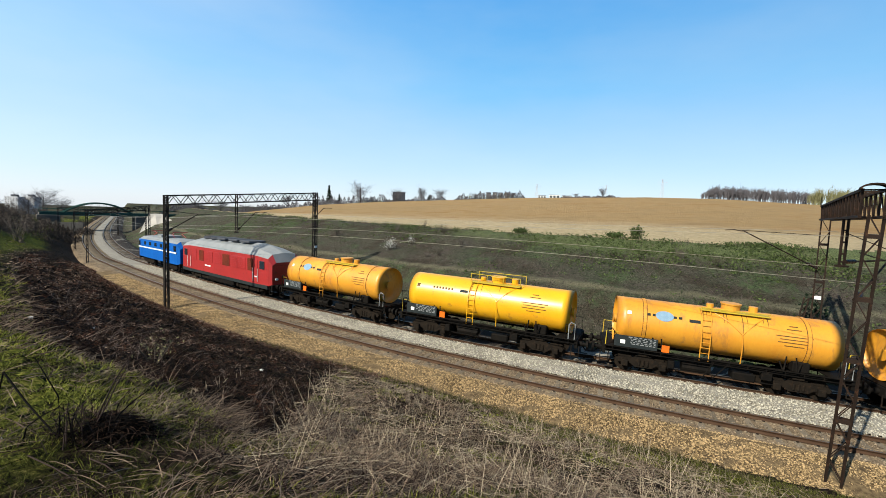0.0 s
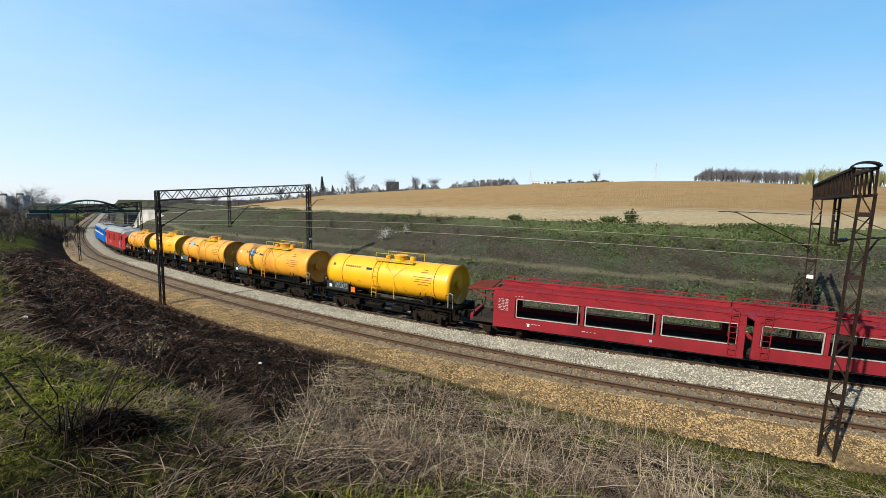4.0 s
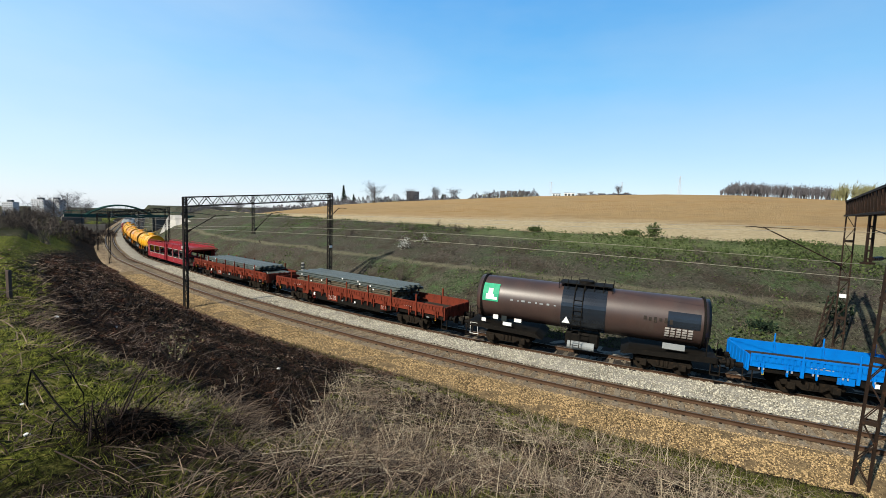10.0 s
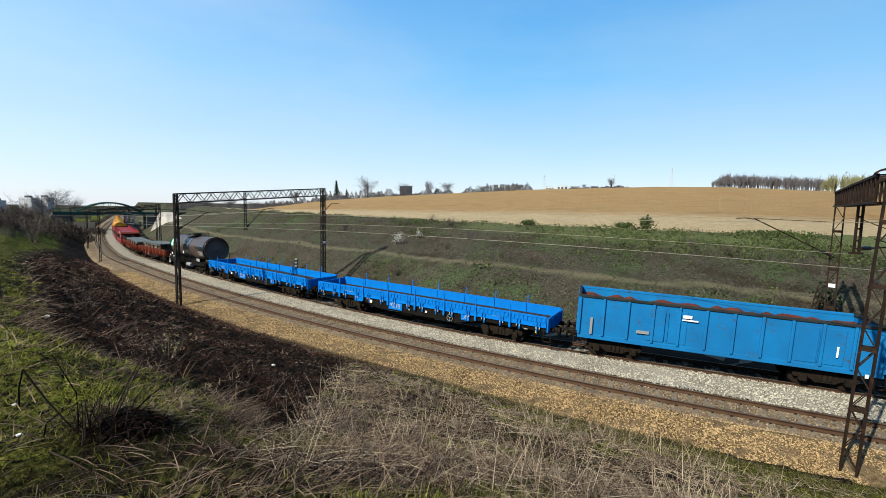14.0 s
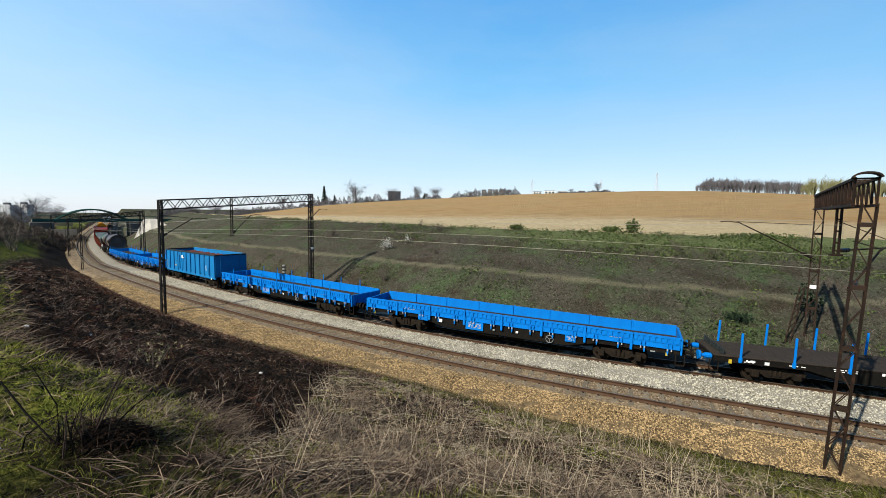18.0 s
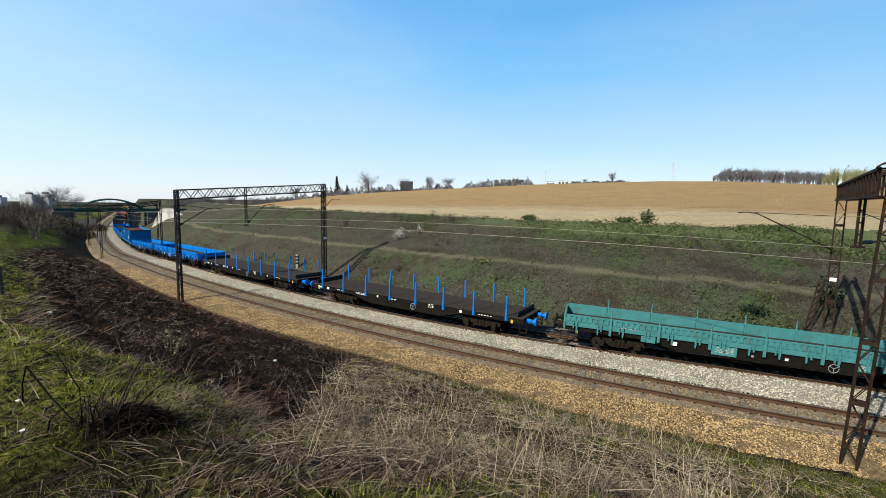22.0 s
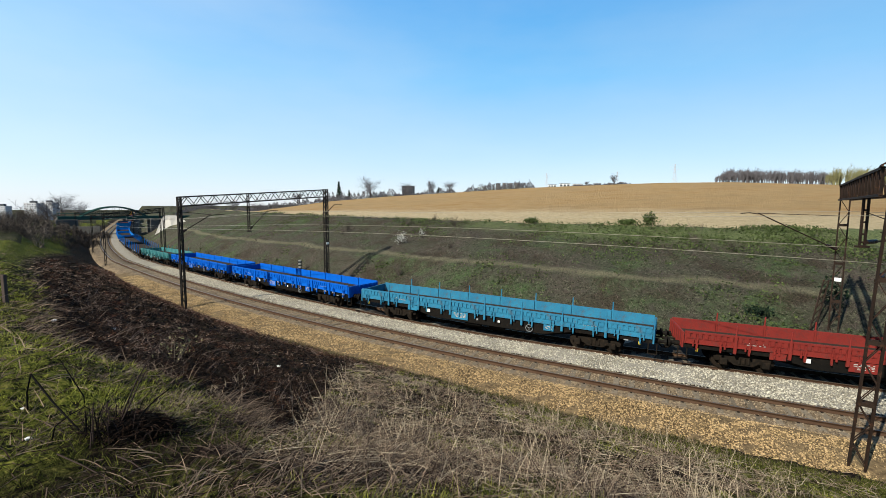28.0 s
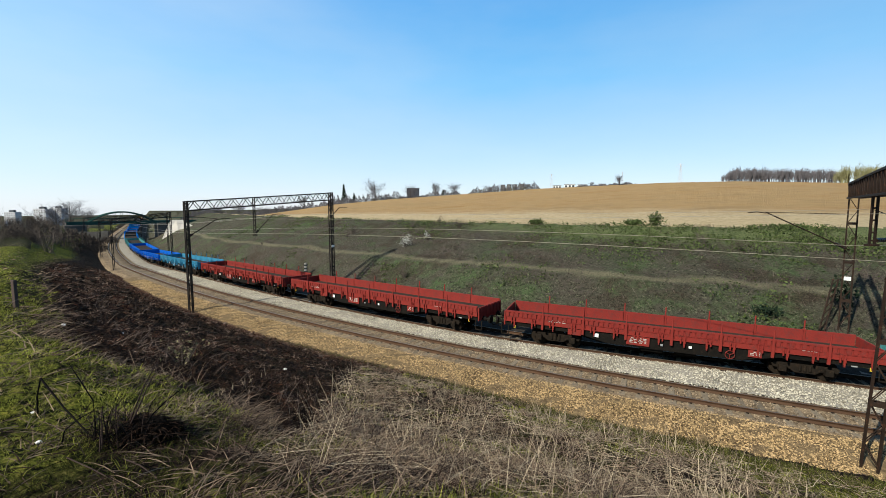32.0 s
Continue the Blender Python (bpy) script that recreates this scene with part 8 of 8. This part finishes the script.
def bramble():
    """The dead bramble on the slope, with long bent canes."""
    rng = np.random.RandomState(12)
    x0, y0 = -2.76, 3.5
    z0 = land_z(x0, y0)
    root = empty("bramble_bush", "leafless brown bramble with long bent canes", "bush")
    root.location = (x0, y0, z0)
    # long canes: foot, middle, tip
    canes = [((-0.05, 0, -0.05), (0, 0.3, 0.38), (0.05, 0.7, 0.72), 1), ((-0.05, 0, -0.05), (0.06, 0.1, 0.22), (0.06, 0.4, 0.5), 1), ((0.1, -0.05, -0.05), (0.18, 0.1, 0.18), (0.25, 0.4, 0.28), 0),
             ((0.02, -0.1, -0.1), (0.03, -0.1, 0.16), (0.04, -0.1, 0.36), 1), ((-0.12, -0.1, -0.1), (-0.09, -0.1, 0.12), (-0.07, -0.1, 0.36), 1), ((-0.11, -0.2, -0.15), (-0.08, -0.15, 0.0), (-0.08, -0.1, 0.2), 1),
             ((-0.05, -0.1, -0.1), (-0.05, -0.1, 0.16), (-0.04, -0.05, 0.3), 0), ((0, -0.1, -0.1), (-0.05, -0.1, 0.12), (-0.07, -0.1, 0.28), 0), ((-0.24, 0, -0.05), (-0.23, 0, 0.36), (-0.5, 0.1, 0.64), 0),
             ((-0.48, -0.1, -0.1), (-0.4, -0.1, 0.15), (-0.22, 0, 0.28), 0)]
    for f, m_, t_, pale in canes:
        f, m_, t_ = Vector(f), Vector(m_), Vector(t_)
        part("cane", tube(B(), [f - Vector((0, 0, 0.08)), f.lerp(m_, 0.5) + Vector((0.008, 0, 0.01)), m_, m_.lerp(t_, 0.5) + Vector((-0.006, 0, 0.012)), t_], 0.0075, 6, 0.004), DRYSTEM if pale else CHAR, root)
        for q in range(3):
            o_ = m_.lerp(t_, rng.uniform(0.1, 0.9))
            part("side_twig", tube(B(), [o_, o_ + Vector((rng.uniform(-0.1, 0.1), rng.uniform(-0.1, 0.1), rng.uniform(0.03, 0.12)))], 0.003, 4, 0.0015), DRYSTEM, root)
    for k in range(45):
        a = rng.uniform(0, 6.28)
        bx, by = rng.normal() * 0.12, rng.normal() * 0.10
        ex, ey, ez = bx + math.cos(a) * rng.uniform(0.05, 0.35), by + math.sin(a) * rng.uniform(0.05, 0.3), rng.uniform(0.08, 0.34)
        part("thin_cane", tube(B(), [(bx, by, -0.08), ((bx + ex) / 2 + rng.normal() * 0.02, (by + ey) / 2, ez * 0.65), (ex, ey, ez)], 0.0035, 4, 0.002), DRYSTEM if k % 3 == 0 else CHAR, root)
    st = empty("broken_cane", "dark broken cane leaning in the grass", "stick")
    xs, ys = -3.84, 3.9
    st.location = (xs, ys, land_z(xs, ys))
    h_ = 0.36
    part("upright", tube(B(), [(-0.03, 0, -0.08), (-0.02, 0.0, h_ * 0.5), (0.03, 0.0, h_)], 0.0075, 6, 0.006), CHAR, st)
    part("leaning_cane", tube(B(), [(0.03, 0, h_), (0.36, -0.15, h_ - 0.2), (0.8, -0.38, 0.0)], 0.0095, 6, 0.008), CHAR, st)
    tw = empty("fallen_twig", "pale budding twig lying across the dead grass", "twig")
    tx, ty = -3.54, 5.9
    tw.location = (tx, ty, land_z(tx, ty))
    part("stem", tube(B(), [(0, 0, 0.0), (0.42, 0.2, 0.16), (0.9, 0.4, 0.3)], 0.010, 6, 0.006), DRYSTEM, tw)
    for q in range(12):
        t_ = rng.uniform(0.15, 1.0)
        o_ = Vector((0.9 * t_, 0.4 * t_, 0.32 * t_))
        part("side_twig", tube(B(), [o_, o_ + Vector((rng.uniform(-0.03, 0.08), 0, rng.uniform(0.05, 0.14)))], 0.005, 4, 0.003), PALE_STALK, tw)
    for lab, dx, dy, tip in (("thin pale cane lying flat in the grass", -0.17, -0.35, (0.55, -0.2)), ("thin pale cane lying flat in the grass", 0.24, -0.3, (0.38, -0.2))):
        gx, gy = x0 + dx, y0 + dy
        cane = new("lying_cane", B_mesh(tube(B(), [(0, 0, 0.05), (tip[0] / 2, tip[1] / 2, land_z(gx + tip[0] / 2, gy + tip[1] / 2) - land_z(gx, gy) + 0.06), (tip[0], tip[1], land_z(gx + tip[0], gy + tip[1]) - land_z(gx, gy) + 0.02)], 0.0055, 6, 0.0035), DRYSTEM))
        cane.location = (gx, gy, land_z(gx, gy))
        tagged(cane, lab, "stick", "lying canes")

bramble()
leafy_bush((-5.9, 9.3, land_z(-5.9, 9.3)), 0.6, 0.45, 130, TWIG_GREEN, "small shrub with first leaves at the burnt patch", "budding_shrub", 41, 0.016)

for k, (x, y, sz) in enumerate(((-9.27, 10.15, 0.13), (-5.75, 14.74, 0.12), (-9.31, 12.05, 0.09), (-3.95, 3.94, 0.035), (-3.4, 3.42, 0.05), (-3.75, 3.2, 0.03), (-12.5, 14.0, 0.10), (-2.9, 10.6, 0.05), (-3.3, 2.85, 0.05))):
    sz *= 0.6
    bm = bmesh.new()
    bmesh.ops.create_icosphere(bm, subdivisions=1, radius=sz)
    rng_ = random.Random(k)
    for v in bm.verts:
        v.co *= rng_.uniform(0.6, 1.2)
        v.co.z *= 0.6
    me = bpy.data.meshes.new("litter")
    bm.to_mesh(me)
    bm.free()
    me.materials.append(WHITE)
    o = new("white_litter", me)
    o.location = (x, y, land_z(x, y) + sz * 0.3)
    tagged(o, "crumpled white litter lying on the slope", "litter", "litter")


# ---- distance ----
def tower_block(xc, r, wp, hp, label, storeys=11, cols=5):
    x, y, _ = far(xc, r)
    u = px(r, xc)
    root = empty("tower_block", label, "apartment block", "tower blocks")
    a = math.atan2(x, y)
    z0 = -26.0
    root.matrix_world = Matrix.Translation((x, y, z0)) @ Matrix.Rotation(-a - 0.7, 4, "Z")
    w, h = wp * u * 0.8, hp * u + (7.5 - z0)
    part("wall", box(B(), -w / 2, w / 2, -w * 0.35, w * 0.35, 0, h, 0.2), PANEL, root)
    part("roof_house", box(B(), -w * 0.2, w * 0.2, -w * 0.15, w * 0.15, h, h + 3.0, 0.1), PANEL_DARK, root)
    first = None
    sh = 2.9
    for q in range(storeys):
        for c in range(cols):
            z = h - 2.6 - q * sh
            m = Matrix.Translation((-w / 2 + (c + 0.5) * w / cols, -w * 0.35 - 0.05, z))
            if first is None:
                first = part("window", box(B(), -w / cols * 0.2, w / cols * 0.2, 0, 0.12, -0.55, 0.55), PANEL_DARK, root)
                first.matrix_local = m
            else:
                share("window", first, m, root)


for xc, wp, hp in ((-8, 24, -7), (48, 27, -1), (77, 26, 0), (-70, 26, -5)):
    tower_block(xc, 950, wp, hp, "grey concrete tower block beyond the bank")


def simple_house(name, xc, r, wp, hp, material, label, category="building", sink=6.0, rows=4, cols=6):
    x, y, z = far(xc, r)
    u = px(r, xc)
    root = empty(name, label, category)
    root.matrix_world = Matrix.Translation((x, y, z)) @ Matrix.Rotation(-math.atan2(x, y), 4, "Z")
    w, h = wp * u, hp * u
    part("wall", box(B(), -w / 2, w / 2, 0, w * 0.6, -sink, h, 0.1), material, root)
    part("roof", box(B(), -w / 2 - 0.2, w / 2 + 0.2, -0.2, w * 0.6 + 0.2, h, h + 0.3, 0.05), PANEL_DARK, root)
    first = None
    for q in range(rows):
        for c in range(cols):
            m = Matrix.Translation((-w / 2 + (c + 0.5) * w / cols, -0.06, h * (q + 0.5) / rows))
            if first is None:
                first = part("window", box(B(), -w / cols * 0.32, w / cols * 0.32, 0, 0.1, -h / rows * 0.28, h / rows * 0.28), GLASS, root)
                first.matrix_local = m
            else:
                share("window", first, m, root)


simple_house("office_block", 717, 330, 22, 17, PANEL_DARK, "dark flat-roofed block behind the field", rows=4, cols=6)
for k, (xc, wp, hp) in enumerate(((970, 14, 5), (992, 18, 6), (1014, 16, 4.5), (1048, 12, 4), (875, 8, 12), (886, 7, 12), (897, 7, 11), (908, 8, 11))):
    simple_house("white_house", xc, 440 if xc > 950 else 360, wp, hp, WHITE if xc > 950 else CONCRETE, "small pale building on the skyline", "house", rows=1 if xc > 950 else 4, cols=3)


def pylon(xc, r, hp, label):
    x, y, z = far(xc, r)
    u = px(r, xc)
    h = hp * u
    root = empty("power_pylon", label, "pylon", "power pylons")
    root.matrix_world = Matrix.Translation((x, y, z)) @ Matrix.Rotation(-math.atan2(x, y) + 0.3, 4, "Z")
    w = h * 0.09
    t = h * 0.006
    for i in (-1, 1):
        for j in (-1, 1):
            part("leg", bar(B(), (i * w, j * w, -1), (i * w * 0.12, j * w * 0.12, h), t), PANEL, root)
    lac = B()
    for k in range(8):
        f = lambda q: w * (1 - 0.88 * q)
        a, b = k / 8, (k + 1) / 8
        for j in (-1, 1):
            bar(lac, (-f(a), j * f(a), a * h), (f(b), j * f(b), b * h), t * 0.7), bar(lac, (f(a), j * f(a), a * h), (-f(b), j * f(b), b * h), t * 0.7)
    part("lacing", lac, PANEL, root)
    for z_, l_ in ((0.72, 0.2), (0.84, 0.26), (0.95, 0.16)):
        part("crossarm", bar(bar(B(), (-l_ * h, 0, z_ * h), (l_ * h, 0, z_ * h), t), (-l_ * h, 0, z_ * h), (0, 0, (z_ + 0.05) * h), t * 0.7), PANEL, root)


pylon(1183, 600, 34, "slender grey power pylon beyond the field")
pylon(1083, 640, 24, "slender grey power pylon beyond the field")
pylon(960, 700, 26, "slender grey power pylon beyond the field")


DARK_CONCRETE = mat("stained_concrete", (0.13, 0.125, 0.115), (0.075, 0.07, 0.065), 0.9, 0, 0.4, 8, 0.1)


def arch_bridge():
    root = empty("arch_bridge", "green steel arch bridge over the railway", "bridge")
    c = on_track(166, 2.0, 0)
    h = float(np.interp(166, ARC, HEAD))
    across = h - math.pi / 2 + 0.12
    root.matrix_world = Matrix.Translation((c[0], c[1], 0)) @ Matrix.Rotation(across, 4, "Z")
    zd = 3.35
    part("deck", box(B(), -13, 22, -2.6, 2.6, zd - 0.55, zd, 0.05), CONCRETE, root)
    for j in (-1, 1):
        y = j * 2.5
        part("arch", tube(B(), [(-8.2 + 16.4 * t, y, zd + 3.0 * (1 - (2 * t - 1) ** 2)) for t in np.linspace(0, 1, 17)], 0.22, 8), GREENSTEEL, root)
        part("edge_girder", box(B(), -13, 22, y - 0.15, y + 0.15, zd - 0.7, zd + 0.25, 0.02), GREENSTEEL, root)
        hg = B()
        for t in np.linspace(0.1, 0.9, 9):
            rod(hg, (-8.2 + 16.4 * t, y, zd), (-8.2 + 16.4 * t, y, zd + 3.0 * (1 - (2 * t - 1) ** 2)), 0.05, 6)
        part("hangers", hg, GREENSTEEL, root)
        rl = B()
        rod(rl, (-13, y, zd + 1.1), (22, y, zd + 1.1), 0.05, 6)
        for x in np.arange(-13, 22.1, 1.75):
            rod(rl, (x, y, zd), (x, y, zd + 1.1), 0.035, 6)
        part("railing", rl, GREENSTEEL, root)
    for x0, x1 in ((-13.5, -8.6), (8.6, 11.5)):
        part("abutment", box(B(), x0, x1, -3.0, 3.0, -3.0, zd - 0.6, 0.1), DARK_CONCRETE, root)


arch_bridge()


def concrete_wedge():
    """Pale sloping concrete apron at the cutting's end."""
    bm = B()
    fore, back = Vector((2.6, -4.0, 0)), Vector((-3.6, 5.6, 0))
    foot = [Vector((-83.2, 124.8, -1.8)), Vector((-79.6, 127.2, 0.9)), Vector((-75.8, 129.4, 1.9))]
    crest = [Vector((-81.2, 126.2, 3.8)), Vector((-79.9, 127.0, 3.95)), Vector((-78.4, 128.0, 3.9))]
    lo = [bm.verts.new(p_ + fore) for p_ in foot]
    hi = [bm.verts.new(p_) for p_ in crest]
    hb = [bm.verts.new(p_ + back) for p_ in crest]
    lb = [bm.verts.new(p_ + back * 1.4 - Vector((0, 0, 1))) for p_ in foot]
    for p_, q in ((lo, hi), (hi, hb), (hb, lb)):
        for k in (0, 1):
            bm.faces.new((p_[k], p_[k + 1], q[k + 1], q[k]))
    for k in (0, 2):
        bm.faces.new((lo[k], hi[k], hb[k], lb[k]))
    bmesh.ops.recalc_face_normals(bm, faces=bm.faces[:])
    me = bpy.data.meshes.new("concrete_apron")
    bm.to_mesh(me)
    bm.free()
    me.materials.append(mat("pale_concrete", (0.44, 0.42, 0.38), (0.36, 0.34, 0.31), 0.9, 0, 0.3, 6, 0.05))
    tagged(new("concrete_apron", me), "pale concrete apron beside the bridge", "embankment wall")
    x, y, z = -101.0, 120.5, 0
    root = empty("retaining_wall", "grey concrete retaining wall on the bank", "wall")
    root.matrix_world = Matrix.Translation((x, y, -1.6)) @ Matrix.Rotation(math.radians(20), 4, "Z")
    for k in range(4):
        part("wall_panel", box(B(), -5 + k * 2.5, -2.56 + k * 2.5, -0.2, 0.2, -1, 2.6, 0.03), DARK_CONCRETE, root)


concrete_wedge()


def parked_car():
    root = empty("parked_car", "silver-blue parked hatchback on the grass", "car")
    x, y = -30.4, 25.4
    root.matrix_world = Matrix.Translation((x, y, land_z(x, y) + 0.02)) @ Matrix.Rotation(math.radians(65), 4, "Z")
    prof = [(-2.05, 0.35), (-2.1, 0.75), (-1.95, 1.0), (-1.6, 1.38), (-0.9, 1.5), (0.1, 1.48), (0.95, 1.02), (1.8, 0.88), (2.08, 0.65), (2.05, 0.32)]
    bm = prism(B(), prof, -0.84, 0.84)
    bmesh.ops.bevel(bm, geom=bm.edges[:], offset=0.05, segments=2, affect="EDGES")
    part("body", bm, CAR_WHITE, root, "", True)
    for j in (-1, 1):
        part("side_window", prism(B(), [(-1.55, 1.0), (-1.4, 1.32), (-0.3, 1.40), (-0.3, 1.0)], j * 0.845 - 0.01, j * 0.845 + 0.01), GLASS, root)
        part("side_window", prism(B(), [(-0.2, 1.0), (-0.2, 1.40), (0.1, 1.38), (0.75, 1.0)], j * 0.845 - 0.01, j * 0.845 + 0.01), GLASS, root)
        for i in (-1, 1):
            wh = part("wheel", rod(B(), (i * 1.28, j * 0.70, 0.3), (i * 1.28, j * 0.88, 0.3), 0.3, 20), RUBBER, root)
            part("rim", rod(B(), (i * 1.28, j * 0.86, 0.3), (i * 1.28, j * 0.892, 0.3), 0.19, 14), LIGHT_GREY, wh)
        part("headlight", box(B(), 1.9, 2.08, j * 0.6 - 0.16, j * 0.6 + 0.16, 0.62, 0.78, 0.03), WHITE, root)
        part("tail_light", box(B(), -2.1, -1.98, j * 0.68 - 0.1, j * 0.68 + 0.1, 0.75, 1.05, 0.02), LOCO_RED, root)
    wsm = prism(B(), [(0.12, 1.46), (0.16, 1.475), (0.97, 1.03), (0.93, 1.01)], -0.7, 0.7)
    part("windscreen", wsm, GLASS, root)
    part("bumper", box(B(), 1.98, 2.13, -0.75, 0.75, 0.3, 0.52, 0.04), CAR_WHITE, root)


parked_car()


def post(name, place, h, w, label, stripes=False, material=CONCRETE):
    root = empty(name, label, "post")
    root.location = place
    part("shaft", box(B(), -w / 2, w / 2, -w / 2, w / 2, -0.3, h, 0.01), material, root)
    if stripes:
        for k in range(3):
            part("stripe", box(B(), -w * 0.62, w * 0.62, -w * 0.62, w * 0.62, h * (0.3 + 0.24 * k), h * (0.3 + 0.24 * k) + h * 0.11), BOARD, root)
    return root


post("boundary_post", (-10.85, 10.63, land_z(-10.85, 10.63)), 0.7, 0.09, "short grey wooden post in the grass", material=DRYSTEM)
post("track_marker_post", (-16.4, 48.95, land_z(-16.4, 48.95)), 1.5, 0.26, "white track marker post with black stripes", True, CONCRETE)


def anchor_strut():
    root = empty("anchor_strut", "slanting rusty lattice strut behind the far mast", "strut")
    root.location = (22.0, 26.4, land_z(22.0, 26.4))
    top = Vector((1.5, 0.9, 3.4))
    for o in (-0.16, 0.16):
        part("strut_angle", bar(B(), (o, 0, -0.3), top + Vector((o, 0, 0)), 0.07), MAST, root)
    lac = B()
    for k in range(8):
        bar(lac, top * (k / 8) + Vector((-0.16, 0, 0)), top * ((k + 1) / 8) + Vector((0.16, 0, 0)), 0.04)
    part("lacing", lac, MAST, root)


anchor_strut()


# ---- what moves ----
def motions():
    times = np.arange(0, 32.01, 0.5)
    pace = np.interp(times, PACE_T, PACE_V)
    run = np.concatenate([[0], np.cumsum((pace[1:] + pace[:-1]) * 0.25)]) - 0.35
    for thing, front, rear in TRAIN:
        rows_ = []
        mid, piv = (front + rear) / 2, max(2.0, (front - rear) / 2 - 3.0)
        for t, gone in zip(times, run):
            p_, q = (on_busy(mid + gone + o) for o in (piv, -piv))
            d = Vector(p_ - q)
            c = Vector((p_ + q) / 2)
            yaw = math.atan2(d.y, d.x)
            pitch = math.atan2(d.z, math.hypot(d.x, d.y))
            m = Matrix.Translation(c) @ Matrix.Rotation(yaw, 4, "Z") @ Matrix.Rotation(-pitch, 4, "Y")
            if thing is c2:
                m = m @ Matrix.Rotation(math.pi, 4, "Z")
            rows_.append((float(t), m))
        walk(thing, rows_)


motions()
